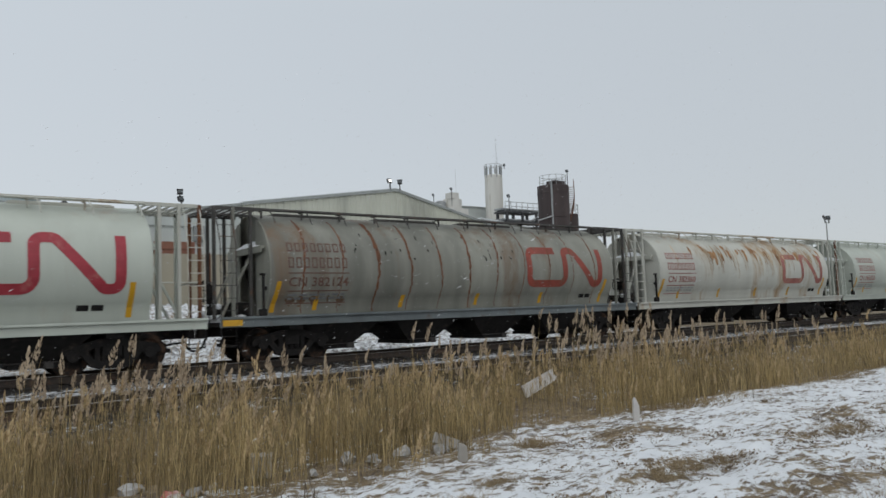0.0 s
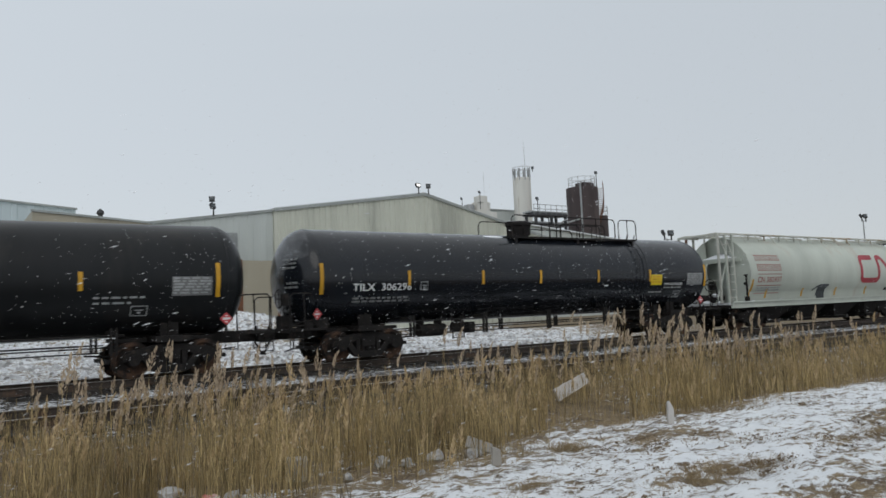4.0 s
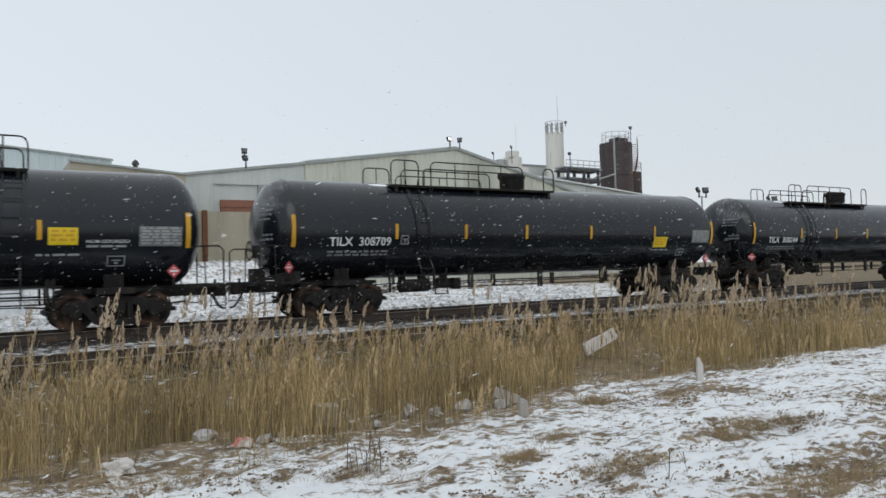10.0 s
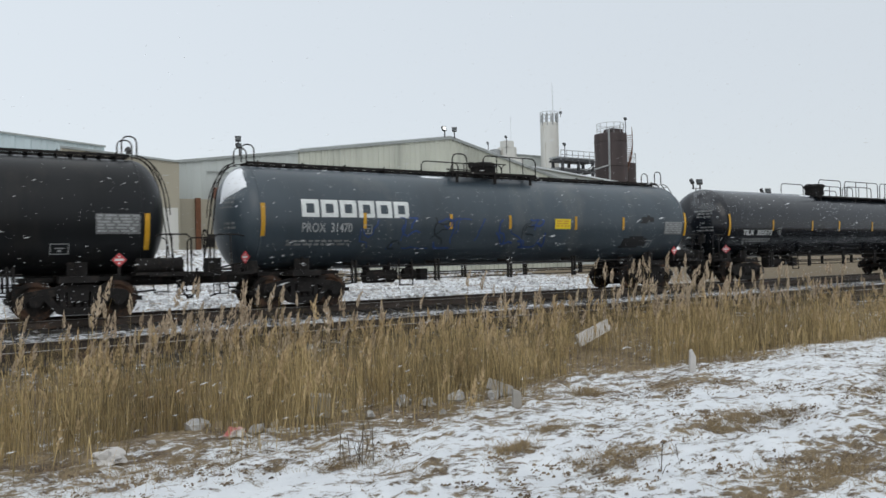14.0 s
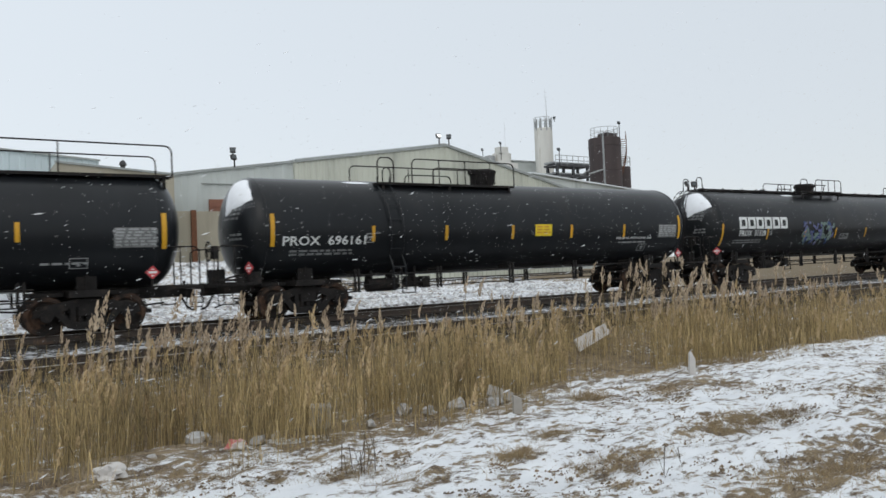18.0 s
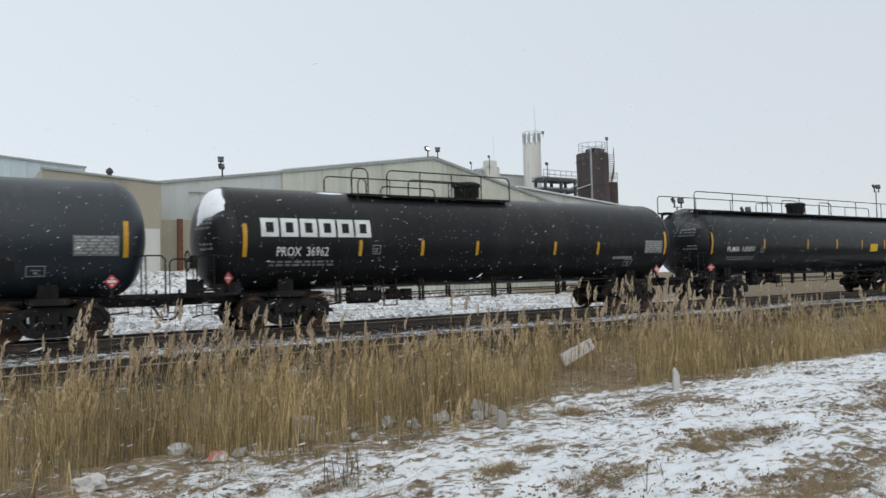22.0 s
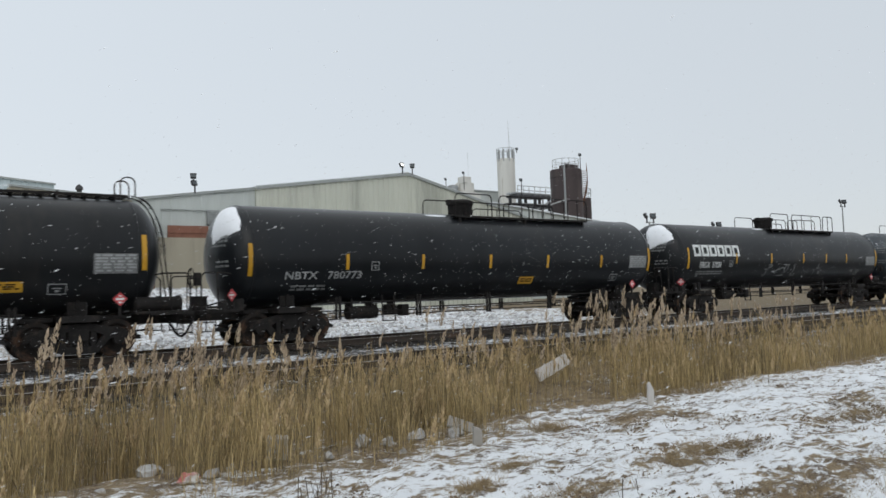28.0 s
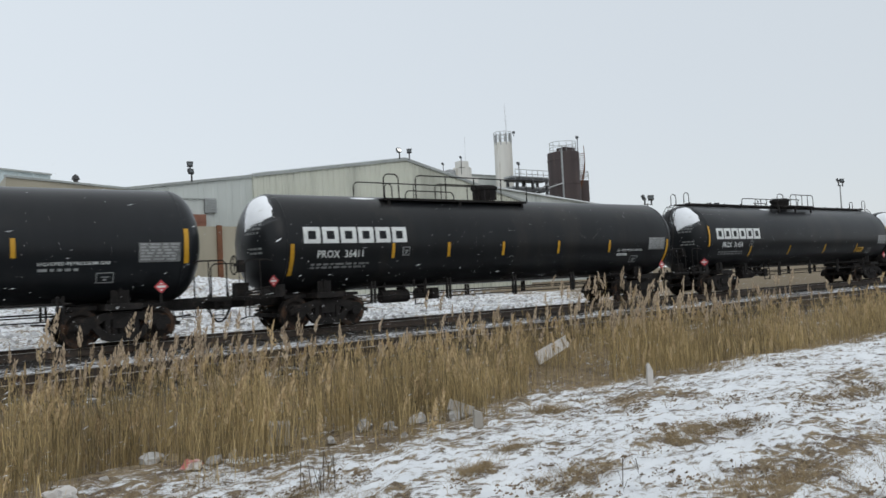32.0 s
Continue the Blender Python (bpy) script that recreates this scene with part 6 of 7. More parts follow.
def silos():
    s = thing("white_silo", "tall white concrete silo with cage and antenna", "silo", m=pose(65.45, 75, 0))
    part("shell", lathe_mesh([(-0.4, 1.2), (18.9, 1.2), (19.0, 1.1), (19.05, 0.02)], 28), CONCRETE, s, smooth=True)
    for k in range(10):
        part("cage_post", lambda: box(bmesh.new(), 1.1, 1.2, -0.08, 0.08, 18.6, 20.2), GALV, s, at=pose(0, 0, 0, 0, 0, 36 * k))
    ring_rail(s, 1.2, 19.3, 1.1)
    ant = rod(bmesh.new(), [(0.4, -0.4, 19), (0.3, -0.4, 22.4), (0.2, -0.4, 24.3)], [0.045, 0.03, 0.012], 6)
    for k in range(6):
        z = 20.8 + 0.6 * k
        rod(ant, [(0.15, -0.4, z), (0.5, -0.4, z)], 0.025, 5)
    part("antenna", ant, PALE_STEEL, s)
    floodlight(s, 1.5, -0.6, 20.3, -40, False, 0.4)
    b = thing("brown_tank", "dark brown cylindrical tank with railed top", "tank", m=pose(66.1, 64.6, 0))
    part("shell", lathe_mesh([(-0.4, 1.95), (15.9, 1.95), (15.95, 1.9), (16.2, 0.02)], 36), BROWN, b, smooth=True)
    for z in (3.0, 6.0, 9.0, 12.0, 15.0):
        part("hoop", lathe_mesh([(z - 0.06, 1.96), (z - 0.05, 2.0), (z + 0.05, 2.0), (z + 0.06, 1.96)], 36), BROWN, b)
    ring_rail(b, 1.65, 15.9, 1.3)
    part("top_hatch", box(bmesh.new(), -0.9, 0.9, -1.2, 0.2, 16.0, 16.5), BROWN, b)
    part("riser_pipe", rod(bmesh.new(), [(-1.52, -1.26, 0), (-1.52, -1.26, 16.3), (-0.9, -0.8, 16.5)], 0.12, 8), GALV, b)
    part("cross_pipe", rod(bmesh.new(), [(-1.6, -1.3, 12.0), (-4.0, 0.2, 11.2)], 0.1, 8), GALV, b)
    floodlight(b, 1.6, -1.0, 17.7, -30, False, 1.7)
    st = bmesh.new()
    for k in range(24):
        a = radians(-60 + k * 3.2)
        z = 15.6 - k * 0.24
        box(st, -0.06, 0.06, -0.35, 0.35, z, z + 0.06, pose(2.3 * math.cos(a), 2.3 * math.sin(a), 0, 0, 0, math.degrees(a) + 90))
        rod(st, [(2.6 * math.cos(a), 2.6 * math.sin(a), z), (2.6 * math.cos(a), 2.6 * math.sin(a), z + 1.0)], 0.035, 5)
    part("stair", st, RUST, b)
    c = thing("small_brown_tank", "smaller brown tank with a guard rail", "tank", m=pose(71.6, 67.0, 0))
    part("shell", lathe_mesh([(-0.4, 1.0), (13.0, 1.0), (13.15, 0.02)], 28), BROWN, c, smooth=True)
    ring_rail(c, 1.0, 13.1, 1.1, 10)
    p = thing("pipe_rack", "steel pipe rack with railed walkways", "pipe rack", m=pose(58.3, 63.0, 0))
    for x in (-2.2, 0.2, 2.4):
        for y in (-0.8, 0.8):
            part("column", box(bmesh.new(), x - 0.13, x + 0.13, y - 0.13, y + 0.13, -0.4, 12.0), DARKMETAL, p)
    for z in (9.6, 10.7, 11.9):
        part("beam", box(bmesh.new(), -2.6, 2.6, -1.0, 1.0, z, z + 0.22), DARKMETAL, p)
        for k in range(4):
            part("pipe", rod(bmesh.new(), [(-2.8, -0.6 + 0.4 * k, z + 0.4), (2.8, -0.6 + 0.4 * k, z + 0.4)], 0.13, 8), GALV, p)
    bm = bmesh.new()
    for z in (12.6, 13.1):
        rod(bm, [(-2.6, -1, z), (2.6, -1, z)], 0.04, 5)
    for k in range(7):
        rod(bm, [(-2.6 + 5.2 * k / 6, -1, 12.0), (-2.6 + 5.2 * k / 6, -1, 13.1)], 0.035, 5)
    part("guard_rail", bm, GALV, p)
    part("brace", rod(bmesh.new(), [(-2.5, -0.9, 9.0), (2.5, -0.9, 11.6)], 0.08, 6), GALV, p)
    floodlight(p, -2.0, -1.0, 13.6, 0, False, 1.7)
    k = thing("plant_block", "small pale plant block with roof tanks", "building", m=pose(59.3, 75, -0.7))
    part("wall", box(bmesh.new(), -3.0, 1.6, 0, 6, -0.4, 14.9), CONCRETE, k)
    part("roof_tank", lathe_mesh([(14.9, 1.25), (16.2, 1.25), (16.5, 0.7), (16.52, 0.02)], 20), CONCRETE, k, at=(0.2, 1.6, 0))
    part("roof_box", box(bmesh.new(), -0.9, 0.4, 0.4, 1.6, 16.2, 17.0), CONCRETE, k)
    part("roof_tank", lathe_mesh([(14.9, 0.7), (15.8, 0.7), (16.0, 0.02)], 16), GALV, k, at=(-1.9, 1.4, 0))
    part("aerial", rod(bmesh.new(), [(0.1, 0.6, 16.9), (0.1, 0.6, 20.2)], 0.02, 5), PALE_STEEL, k)
    floodlight(k, -1.1, 0.0, 17.2, 20, False, 2.0)
    floodlight(k, -4.0, 0.0, 16.2, 30, False, 2.0)
    q = thing("plant_annex", "pale flat annex behind the silo", "building", m=pose(63.0, 78, 0))
    part("wall", box(bmesh.new(), -2.6, 3.5, 0, 6, -0.4, 14.9), PALE, q)
    part("coping", box(bmesh.new(), -2.7, 3.6, -0.1, 6.1, 14.9, 15.1), TRIM, q)


def light_mast(x, y, top, label):
    m = thing("light_mast", label, "light mast", "yard lights", pose(x, y, 0))
    part("pole", rod(bmesh.new(), [(0, 0, -0.4), (0, 0, top)], [0.16, 0.09], 10), GALV, m)
    part("crossbar", rod(bmesh.new(), [(-0.7, 0, top - 0.1), (0.7, 0, top - 0.1)], 0.05, 6), GALV, m)
    floodlight(m, -0.6, -0.1, top + 0.4, 25, False, 0.3, 2.0)
    floodlight(m, 0.7, -0.1, top + 0.4, -30, False, 0.3, 2.0)


warehouse()
low_buildings()
silos()
light_mast(125.7, 60, 13.5, "tall yard light mast with two floodlights")
light_mast(75.9, 60, 9.4, "short yard light mast behind the shed")
light_mast(93.0, 62, 9.0, "short yard light mast far along the yard")


# ---- reeds, grass and litter ----
def strands(name, label, category, count, place, mat, seed, heads=None, head_mat=None, leaves=2, plume=1.0):
    """Many thin stalks in one mesh: three-sided stems with narrow leaves, and feathery heads on some."""
    rs = np.random.RandomState(seed)
    verts, faces, mats = [], [], []
    for k in range(count):
        x, y, h, lean, az, r = place(rs)
        z0 = gz(x, y) - 0.05
        dx, dy = lean * math.cos(az), lean * math.sin(az)
        pts = [(x, y, z0), (x + dx * 0.35, y + dy * 0.35, z0 + h * 0.55), (x + dx, y + dy, z0 + h)]
        base = len(verts)
        for i, p in enumerate(pts):
            rr = r * (1, 0.8, 0.45)[i]
            for q in range(3):
                a = q * 2.094 + az
                verts.append((p[0] + rr * math.cos(a), p[1] + rr * math.sin(a), p[2]))
        for i in (0, 1):
            for q in range(3):
                q2 = (q + 1) % 3
                faces.append((base + i * 3 + q, base + i * 3 + q2, base + i * 3 + 3 + q2, base + i * 3 + 3 + q))
                mats.append(0)
        for _ in range(leaves):
            f = rs.uniform(0.25, 0.92)
            a = rs.uniform(0, 6.28)
            l = rs.uniform(0.07, 0.18)
            p = (x + dx * f * f, y + dy * f * f, z0 + h * f)
            w = 0.0035
            b = len(verts)
            up = rs.uniform(1.2, 3.2)
            c, s = math.cos(a), math.sin(a)
            verts += [(p[0] - s * w, p[1] + c * w, p[2]), (p[0] + s * w, p[1] - c * w, p[2]), (p[0] + c * l * 0.5 + s * w, p[1] + s * l * 0.5 - c * w, p[2] + l * up * 0.7), (p[0] + c * l * 0.5 - s * w, p[1] + s * l * 0.5 + c * w, p[2] + l * up * 0.7), (p[0] + c * l, p[1] + s * l, p[2] + l * up * 0.6)]
            faces += [(b, b + 1, b + 2, b + 3), (b + 3, b + 2, b + 4)]
            mats += [0, 0]
        if heads is not None and rs.rand() < heads:
            hl = rs.uniform(0.17, 0.30) * plume
            hx, hy, hz = pts[2]
            droop = rs.uniform(0.02, 0.10)
            ca, sa = math.cos(az), math.sin(az)
            wide = hl * rs.uniform(0.13, 0.22)
            for j in range(30):
                t = (j + 0.5) / 30
                r = wide * math.sin(math.pi * t ** 0.62) ** 0.8
                a = j * 2.4 + rs.uniform(-0.5, 0.5)
                rr = r * rs.uniform(0.15, 0.75)
                px, py, pz = hx + droop * t * t * ca + rr * math.cos(a), hy + droop * t * t * sa + rr * math.sin(a), hz + hl * t - 0.4 * droop * t * t
                l = hl * rs.uniform(0.15, 0.28)
                ex, ey, ez = px + 0.35 * r * math.cos(a) + 0.12 * l * ca, py + 0.35 * r * math.sin(a), pz + l
                w = hl * 0.055 * (1.15 - 0.5 * t)
                mx, my, mz = (px + ex) / 2, (py + ey) / 2, (pz + ez) / 2
                s, c = math.sin(a), math.cos(a)
                b = len(verts)
                verts += [(px, py, pz), (mx - s * w, my + c * w, mz), (ex, ey, ez), (mx + s * w, my - c * w, mz)]
                faces.append((b, b + 1, b + 2, b + 3))
                mats.append(1)
    me = bpy.data.meshes.new(name)
    me.from_pydata(verts, [], faces)
    me.materials.append(mat)
    if head_mat:
        me.materials.append(head_mat)
        me.polygons.foreach_set("material_index", mats)
    return tagged(new(name, me), label, category, kind="stuff")


def island_material(name, dark, light, rough=0.85):
    m = bpy.data.materials.new(name)
    m.use_nodes = True
    nt = m.node_tree
    b = nt.nodes["Principled BSDF"]
    b.inputs["Roughness"].default_value = rough
    b.inputs["Specular IOR Level"].default_value = 0.2
    g = nt.nodes.new("ShaderNodeNewGeometry")
    mx = nt.nodes.new("ShaderNodeMix")
    mx.data_type = "RGBA"
    mx.inputs["A"].default_value = (*dark, 1)
    mx.inputs["B"].default_value = (*light, 1)
    n = nt.nodes.new("ShaderNodeTexNoise")
    n.inputs["Scale"].default_value = 0.9
    tc = nt.nodes.new("ShaderNodeTexCoord")
    nt.links.new(tc.outputs["Object"], n.inputs["Vector"])
    ad = nt.nodes.new("ShaderNodeMath")
    ad.operation = "MULTIPLY_ADD"
    nt.links.new(n.outputs["Fac"], ad.inputs[0])
    ad.inputs[1].default_value = 1.2
    sb = nt.nodes.new("ShaderNodeMath")
    sb.operation = "MULTIPLY_ADD"
    nt.links.new(g.outputs["Random Per Island"], sb.inputs[0])
    sb.inputs[1].default_value = 0.8
    sb.inputs[2].default_value = -0.5
    nt.links.new(sb.outputs[0], ad.inputs[2])
    ad.use_clamp = True
    nt.links.new(ad.outputs[0], mx.inputs["Factor"])
    nt.links.new(mx.outputs["Result"], b.inputs["Base Color"])
    return m


REED = island_material("dry_reed_stem", (0.085, 0.070, 0.040), (0.54, 0.405, 0.20))
PLUME = island_material("reed_plume", (0.25, 0.19, 0.13), (0.60, 0.49, 0.36))
PLUME_LOW = island_material("tan_reed_plume", (0.27, 0.19, 0.10), (0.60, 0.46, 0.27))
STRAW = island_material("dry_grass_blade", (0.16, 0.118, 0.068), (0.40, 0.305, 0.18))
TWIG = island_material("dead_weed_stem", (0.05, 0.04, 0.03), (0.13, 0.10, 0.07))


def reed_place(rs):
    while True:
        x, y = rs.uniform(-2.5, 34.0), rs.uniform(6.2, 11.9)
        edge = float(reed_edge(x)) + 0.22 * math.sin(x * 2.1) + 0.16 * math.sin(x * 5.3 + 1)
        dens = 0.38 + 1.5 * noise.noise((x * 0.9, y * 0.9, 2.0)) + 0.9 * noise.noise((x * 3.2, y * 3.2, 5.0))
        if 0.90 < x / y < 1.12 and y < 10.3 and rs.rand() < 0.8:
            continue
        if rs.rand() < 0.3 * (x > 15) + 0.5 * min(1.0, max(0.0, (y - 8.8) / 1.2)) + 0.15 * (x < 4):
            continue
        if y > edge - 0.5 and rs.rand() < (0.25 + dens) * min(1.0, max(0.13, 0.25 + (y - edge) * 0.7)):
            break
    tall = 0.5 + 0.5 * noise.noise((x * 0.35, y * 0.5, 7.0))
    full = -gz(x, y) + 0.05 + 0.34 * tall + 0.42 * max(0, (9.6 - y) / 3) * rs.rand()
    h = full * (0.34 + 0.76 * rs.rand())
    h *= min(1.0, 0.3 + 0.75 * max(0.0, y - edge) + 0.35 * rs.rand())
    if rs.rand() < 0.07:
        h += rs.uniform(0.1, 0.45)
    lean = abs(rs.normal(0, 0.05)) + 0.01
    if rs.rand() < 0.04:
        lean, h = rs.uniform(0.2, 0.6), h * rs.uniform(0.4, 0.8)
    return x, y, h, lean, rs.normal(0.2, 0.9) if rs.rand() < 0.75 else rs.uniform(0, 6.28), rs.uniform(0.0015, 0.0034)


strands("reeds", "dense dry tan reeds with feathery heads in the ditch", "reeds", 17500, reed_place, REED, 3, 0.065, PLUME_LOW, 1, plume=0.85)


def tall_reed_place(rs):
    while True:
        x, y = rs.uniform(-2.0, 20.0), rs.uniform(9.0, 11.9)
        if rs.rand() < 0.18 + 0.9 * noise.noise((x * 0.6, y * 0.3, 11.0)) + 0.75 * (x < 4.5) + 0.2 * (x < 8) + 0.8 * (11.0 < x < 14.6):
            break
    top = rs.uniform(-0.25, 0.45) if rs.rand() < 0.82 else rs.uniform(0.4, 0.85)
    if 11.0 < x < 14.6:
        top += rs.uniform(0.0, 0.35)
    return x, y, top - gz(x, y), abs(rs.normal(0, 0.08)) + 0.015, rs.normal(0.2, 0.8), rs.uniform(0.0026, 0.0044)


strands("tall_reeds", "taller reeds with full plumes along the siding", "reeds", 640, tall_reed_place, REED, 9, 0.8, PLUME, plume=1.12)


def grass_place(rs):
    cx, cy, rad, hh = CLUMPS[rs.randint(0, len(CLUMPS))] if rs.rand() < 0.35 else MATS[rs.randint(0, len(MATS))]
    return cx + rs.normal(0, rad * 0.95), cy + rs.normal(0, rad * 0.42), rs.uniform(0.02, 0.11) * hh, rs.uniform(0.02, 0.12), rs.uniform(0, 6.28), rs.uniform(0.0014, 0.0028)


strands("dry_grass", "flattened tufts of dry grass in the snow", "grass", 17000, grass_place, STRAW, 4, leaves=0)


def litter_place(rs):
    x = rs.uniform(-1.5, 24.0)
    y = float(reed_edge(x)) + rs.normal(0.05, 0.42) - max(0.0, (3.2 - x) * 0.3) * rs.rand()
    return x, y, rs.uniform(0.02, 0.12), rs.uniform(0.03, 0.16), rs.uniform(0, 6.28), rs.uniform(0.0015, 0.003)


strands("reed_litter", "broken reed stems and straw at the ditch edge", "litter", 17000, litter_place, STRAW, 6, leaves=0)


def weed_place(rs):
    cx, cy = ((4.42, 3.78), (2.66, 5.55), (2.64, 5.52), (2.7, 5.6), (3.05, 6.3))[rs.randint(0, 5)]
    return cx + rs.normal(0, 0.07), cy + rs.normal(0, 0.07), rs.uniform(0.06, 0.24), rs.uniform(0.02, 0.14), rs.uniform(0, 6.28), rs.uniform(0.0008, 0.0013)


strands("dead_weeds", "thin dark dead weed stems in the snow", "weeds", 13, weed_place, TWIG, 8, leaves=3)


def clods():
    """Small lumps of mud and dead leaves that break the snow."""
    rs = np.random.RandomState(12)
    verts, faces = [], []
    cx = cy = rad = 0
    for k in range(20000):
        if k % 14 == 0:
            rad = rs.uniform(0.025, 0.15)
            if rs.rand() < 0.35:
                gx, gy, gr, hh = CLUMPS[rs.randint(0, len(CLUMPS))]
                cx, cy = gx + rs.normal(0, gr * 1.8), gy + rs.normal(0, gr * 0.9)
            else:
                cx, cy = rs.uniform(0.5, 28), rs.uniform(2.2, 7.6)
        x, y = cx + rs.normal(0, rad * 1.3), cy + rs.normal(0, rad * 0.7)
        s = 0.004 + 0.013 * rs.rand() ** 2.2
        z = gz(x, y)
        b = len(verts)
        for q in range(5):
            a = q * 1.2566
            verts.append((x + 1.6 * s * rs.uniform(0.6, 1.3) * math.cos(a), y + s * rs.uniform(0.6, 1.3) * math.sin(a), z - 0.01))
        verts.append((x + s * 0.3, y, z + s * rs.uniform(0.2, 0.7)))
        for q in range(5):
            faces.append((b + q, b + (q + 1) % 5, b + 5))
    me = bpy.data.meshes.new("clods")
    me.from_pydata(verts, [], faces)
    me.materials.append(island_material("mud_clod", (0.075, 0.056, 0.042), (0.23, 0.17, 0.11), 0.95))
    tagged(new("clods", me), "lumps of mud and dead leaves in the snow", "clods", kind="stuff")


clods()

def snow_lumps():
    """Clotted ploughed snow on the strip behind the line."""
    rs = np.random.RandomState(15)
    verts, faces = [], []
    for k in range(9000):
        x, y = rs.uniform(-3, 28), 22.8 + 15.5 * rs.rand() ** 1.3
        if noise.noise((x * 0.5, y * 0.7, 3.0)) < rs.uniform(-0.5, 0.3):
            continue
        s = rs.uniform(0.03, 0.11)
        z = gz(x, y)
        b = len(verts)
        for q in range(6):
            a = q * 1.0472
            verts.append((x + 1.5 * s * rs.uniform(0.6, 1.3) * math.cos(a), y + s * rs.uniform(0.6, 1.3) * math.sin(a), z - 0.03))
        for q in range(3):
            a = q * 2.094 + 0.5
            verts.append((x + 0.6 * s * math.cos(a), y + 0.5 * s * math.sin(a), z + s * rs.uniform(0.5, 1.1)))
        for q in range(3):
            f, g, h = b + 2 * q, b + (2 * q + 1) % 6, b + (2 * q + 2) % 6
            t, u = b + 6 + q, b + 6 + (q + 1) % 3
            faces += [(f, g, t), (g, h, u), (g, u, t)]
        faces.append((b + 6, b + 7, b + 8))
    me = bpy.data.meshes.new("snow_lumps")
    me.from_pydata(verts, [], faces)
    me.materials.append(island_material("clotted_grey_snow", (0.22, 0.21, 0.20), (0.74, 0.76, 0.79), 0.95))
    tagged(new("snow_lumps", me), "clotted lumps of grey ploughed snow", "snow", kind="stuff")


snow_lumps()

FOAM = material("grimy_white_foam", (0.52, 0.50, 0.48), 0.85, 0, 0.12, 6, 0.3, 40, (0.45, 0.42, 0.36), 0.1)
CARTON = material("faded_carton", (0.34, 0.32, 0.29), 0.8, 0, 0.15, 8)
PLASTIC = material("crumpled_white_plastic", (0.40, 0.395, 0.385), 0.55, 0, 0.45, 14, 0.3, 24, (0.20, 0.16, 0.11), 0.45)
REDPLASTIC = material("torn_red_wrapper", (0.38, 0.10, 0.08), 0.5, 0, 0.2, 10, second=(0.55, 0.53, 0.5), amount=0.55)


def bm_crumple(sx, sy, sz, seed, sub=2):
    bm = bmesh.new()
    bmesh.ops.create_icosphere(bm, subdivisions=sub, radius=1)
    for v in bm.verts:
        n = 1 + 0.75 * noise.noise(Vector((v.co.x * 1.8 + seed, v.co.y * 1.8, v.co.z * 1.8))) + 0.35 * noise.noise(v.co * 4 + Vector((seed, 0, 0)))
        v.co = Vector((v.co.x * sx, v.co.y * sy, max(-0.25, v.co.z) * sz)) * n
    return bm


def bm_board(w, h, t, bites=True):
    bm = bmesh.new()
    prism(bm, [(-w / 2, 0), (w / 2 - 0.05, 0.02), (w / 2 - 0.02, h * 0.4), (w / 2 - 0.07, h * 0.55), (w / 2, h * 0.97), (-w / 2 + 0.03, h)], -t / 2, t / 2)
    bmesh.ops.bevel(bm, geom=bm.edges[:], offset=0.008, segments=1, affect="EDGES")
    return bm


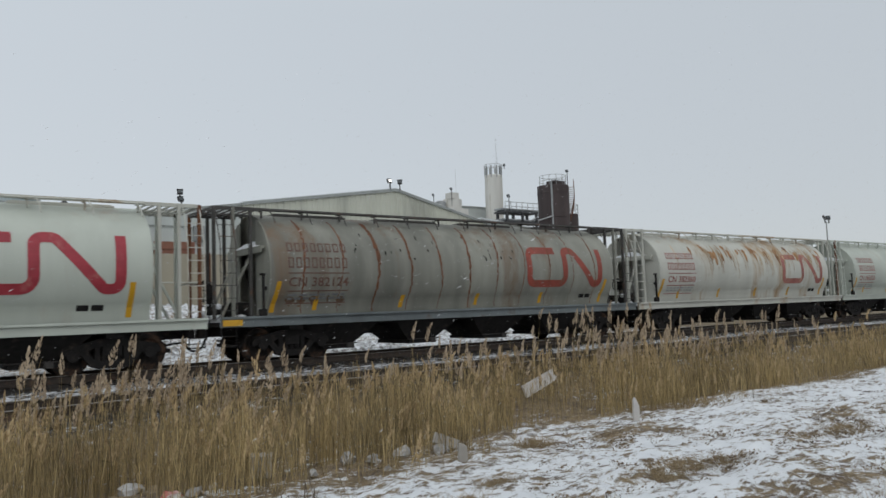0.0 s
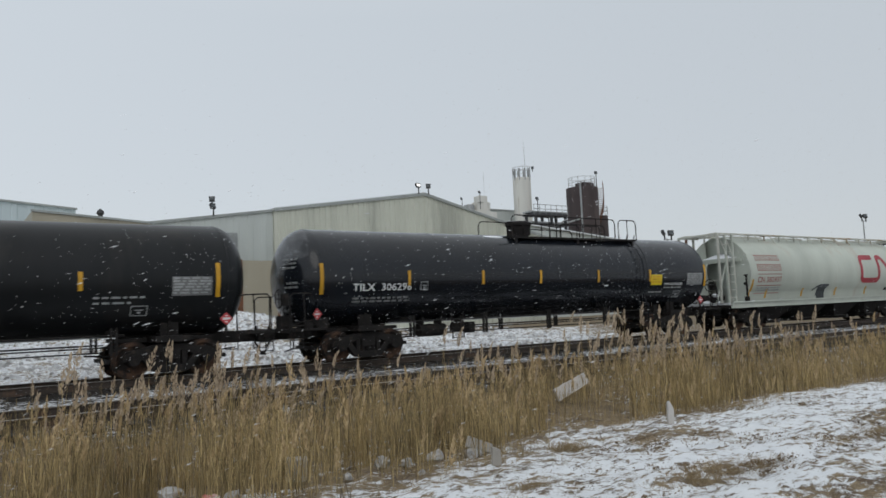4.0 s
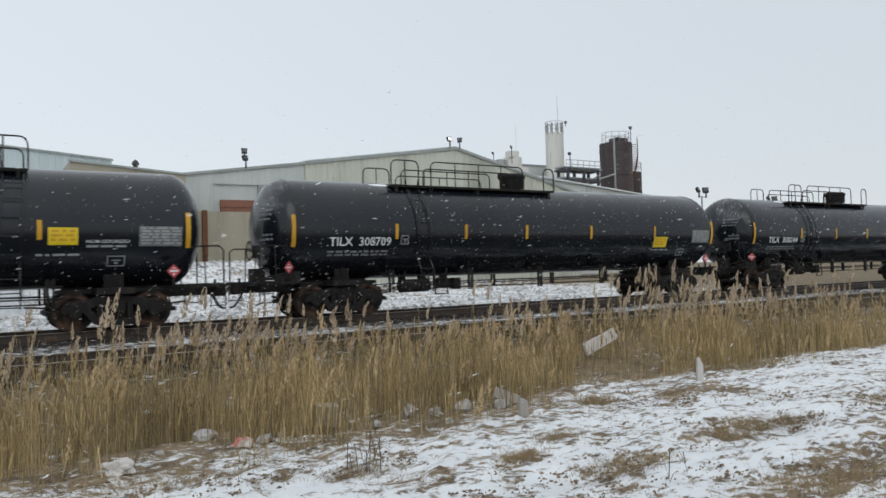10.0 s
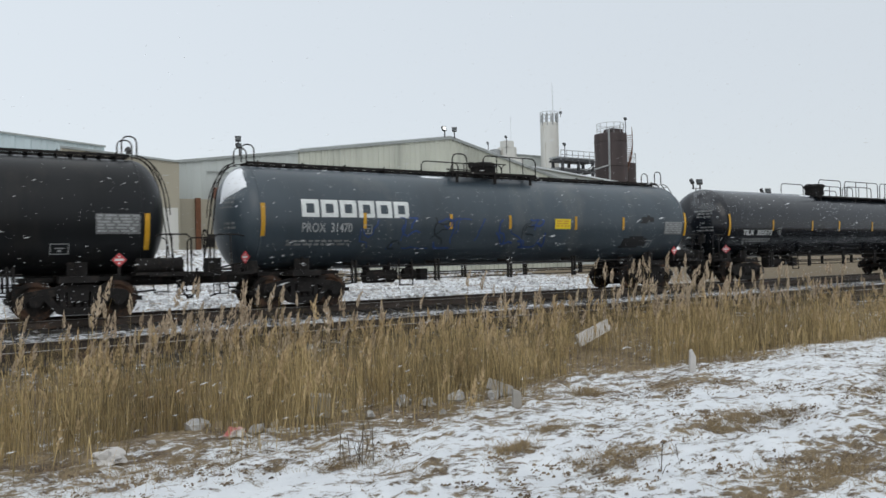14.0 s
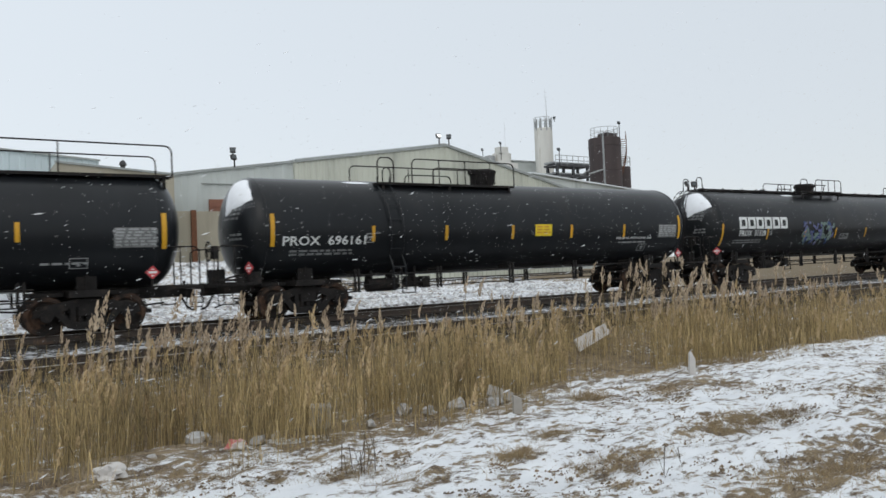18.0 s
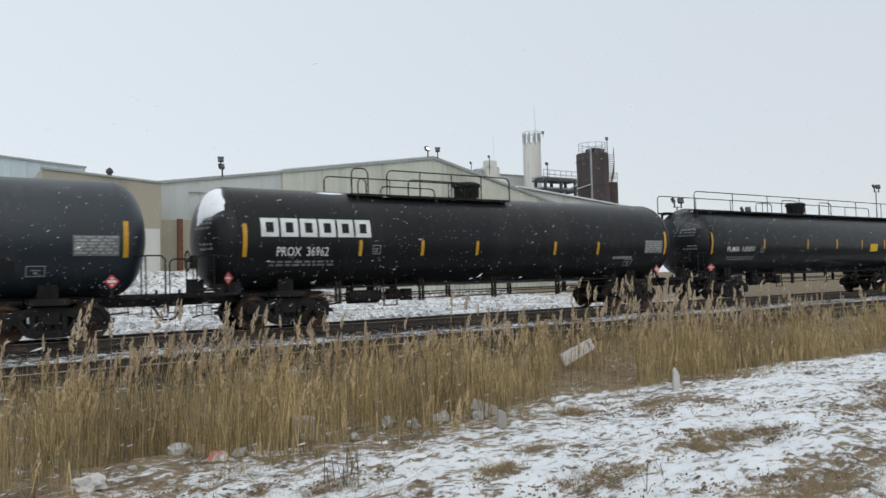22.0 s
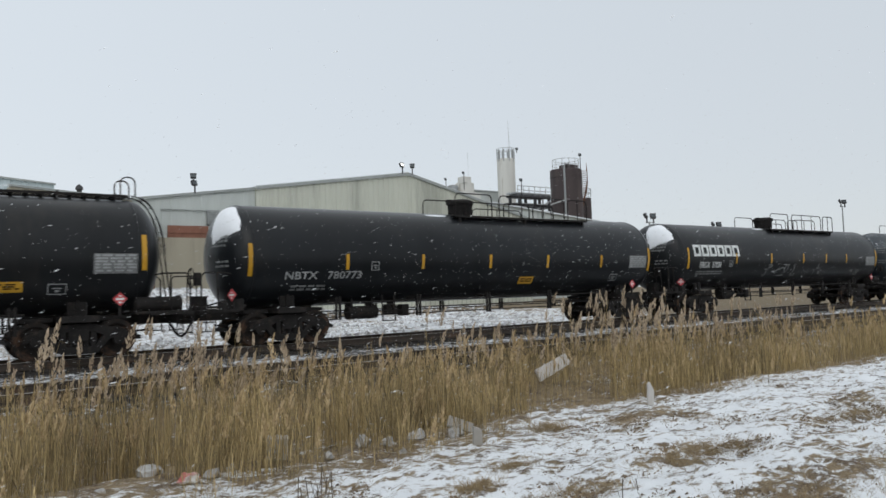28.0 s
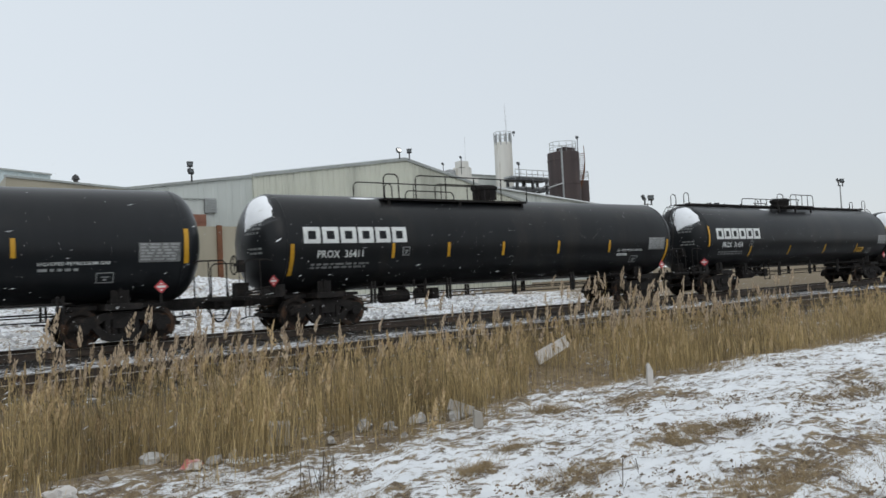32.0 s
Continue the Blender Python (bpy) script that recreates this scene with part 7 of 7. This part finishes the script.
def debris():
    tagged(part("foam_slab", bm_board(0.80, 0.25, 0.07), FOAM, at=pose(10.2, 10.45, gz(10.2, 10.45) + 0.26, -20, -22, -12)), "grimy white foam slab leaning in the reeds", "foam slab")
    tagged(part("marker_stub", prism(bmesh.new(), [(-0.042, 0), (0.042, 0), (0.038, 0.22), (-0.02, 0.33), (-0.042, 0.30)], -0.03, 0.03), FOAM, at=pose(8.62, 6.96, gz(8.62, 6.96) - 0.02, 0, 2, -30)), "broken white marker stub standing in snow", "marker post")
    tagged(part("marker_stub", prism(bmesh.new(), [(-0.05, 0), (0.05, 0), (0.045, 0.20), (-0.04, 0.24)], -0.03, 0.03), CARTON, at=pose(5.01, 6.38, gz(5.01, 6.38) - 0.02, 4, -3, -20)), "small pale marker stub in the grass", "marker post")
    tagged(part("carton", box(bmesh.new(), -0.11, 0.11, -0.08, 0.08, 0, 0.22), CARTON, at=pose(3.16, 7.45, gz(3.16, 7.45) + 0.05, 6, 4, -20)), "faded white carton among the reeds", "carton")
    tagged(part("plastic_bag", bm_crumple(0.15, 0.09, 0.075, 3, 3), FOAM, at=pose(0.97, 6.78, gz(0.97, 6.78) + 0.03, 0, 0, -30), smooth=False), "torn white plastic sheet lying on the ground", "plastic bag")
    tagged(part("plastic_bag", bm_crumple(0.14, 0.12, 0.12, 9), PLASTIC, at=pose(2.07, 8.1, gz(2.07, 8.1) + 0.03), smooth=True), "crumpled white plastic bag in the reeds", "plastic bag")
    tagged(part("food_wrapper", bm_crumple(0.09, 0.08, 0.07, 5), REDPLASTIC, at=pose(2.12, 7.0, gz(2.12, 7.0) + 0.05)), "torn red and white food wrapper", "wrapper")
    for k, (x, y, s) in enumerate(((2.4, 7.15, 0.12), (2.62, 7.3, 0.09), (4.3, 7.6, 0.16), (4.45, 7.3, 0.12), (4.9, 7.4, 0.14), (5.3, 7.2, 0.15), (3.6, 7.1, 0.1), (2.2, 6.5, 0.07), (6.6, 7.0, 0.08), (1.4, 7.2, 0.08), (4.2, 6.6, 0.07), (7.3, 7.6, 0.08))):
        tagged(part("plastic_scrap", bm_crumple(s * 0.7, s * 0.5, s * 0.6, 20 + k, 2), PLASTIC, at=pose(x, y, gz(x, y) + 0.02, 0, 0, k * 40)), "scrap of dirty white plastic in the weeds", "litter", "scraps of litter")
    tagged(part("foam_sheet", bm_board(0.4, 0.15, 0.03), CARTON, at=pose(5.4, 7.2, gz(5.4, 7.2) + 0.04, -30, 22, -10)), "bent sheet of dirty pale foam in the grass", "foam sheet")


debris()


# ---- falling snow ----
FLAKE = bpy.data.materials.new("snow_flake")
FLAKE.use_nodes = True
f_nt = FLAKE.node_tree
f_d, f_t, f_m = f_nt.nodes.new("ShaderNodeBsdfDiffuse"), f_nt.nodes.new("ShaderNodeBsdfTranslucent"), f_nt.nodes.new("ShaderNodeMixShader")
for n in (f_d, f_t):
    n.inputs["Color"].default_value = (0.95, 0.96, 0.97, 1)
f_nt.links.new(f_d.outputs[0], f_m.inputs[1])
f_nt.links.new(f_t.outputs[0], f_m.inputs[2])
f_a, f_x = f_nt.nodes.new("ShaderNodeBsdfTransparent"), f_nt.nodes.new("ShaderNodeMixShader")
f_x.inputs["Fac"].default_value = 0.45
f_nt.links.new(f_m.outputs[0], f_x.inputs[1])
f_nt.links.new(f_a.outputs[0], f_x.inputs[2])
f_nt.links.new(f_x.outputs[0], f_nt.nodes["Material Output"].inputs["Surface"])
FLAKES = []


def snowfall(seed, drift, count):
    """A drift of flakes that crosses the view; each one a small lump drawn out along its fall."""
    rs = np.random.RandomState(seed)
    v = Vector(drift)
    d = v.normalized()
    a = d.cross(Vector((0, 0, 1))).normalized()
    b = d.cross(a)
    verts, faces = [], []
    for k in range(count):
        y = 2.5 + 16.0 * rs.rand() ** 0.8
        p = Vector((rs.uniform(-0.3, 2.6) * y * 0.9 + rs.uniform(-1, 1), y, rs.uniform(-0.6, 1.3 + 0.17 * y))) - v * rs.uniform(0, 32)
        s = rs.uniform(0.0013, 0.0038) * (1.6 if rs.rand() < 0.07 else 1.0)
        i = len(verts)
        l = rs.uniform(2.5, 7.0)
        verts += [tuple(p + q) for q in (d * s * l, -d * s * l, a * s, -a * s, b * s, -b * s)]
        faces += [(i, i + 2, i + 4), (i, i + 4, i + 3), (i, i + 3, i + 5), (i, i + 5, i + 2), (i + 1, i + 4, i + 2), (i + 1, i + 3, i + 4), (i + 1, i + 5, i + 3), (i + 1, i + 2, i + 5)]
    me = bpy.data.meshes.new("snow_flakes")
    me.from_pydata(verts, [], faces)
    me.materials.append(FLAKE)
    ob = tagged(new("snow_flakes", me), "small white flakes of wind-blown falling snow", "snowfall", kind="stuff")
    FLAKES.append((ob, v))


snowfall(31, (-3.4, 0.4, -1.0), 23000)
snowfall(32, (-2.4, -0.3, -1.2), 21000)
snowfall(33, (-4.6, 0.1, -0.6), 21000)


# ---- motion of the train, its wheels and the snow ----
def motions():
    times = [k * 2.0 for k in range(17)]
    for ob, centre in TRAIN:
        walk(ob, [(t, pose(centre + speed_way(t), TRACK_Y, 0)) for t in times])
    spin = [k / 15 for k in range(481)]
    first = {}
    for w, dx in WHEELS:
        if dx not in first:
            walk(w, [(t, pose(dx, 0, WHEEL_R, 0, math.degrees(speed_way(t) / WHEEL_R), 0)) for t in spin])
            first[dx] = w
        else:
            w.rotation_mode = "QUATERNION"
            keys = w.animation_data_create()
            keys.action = first[dx].animation_data.action
            keys.action_slot = first[dx].animation_data.action_slot
    for ob, v in FLAKES:
        walk(ob, [(0.0, pose(0, 0, 0)), (32.0, pose(*(v * 32.0)))])


motions()
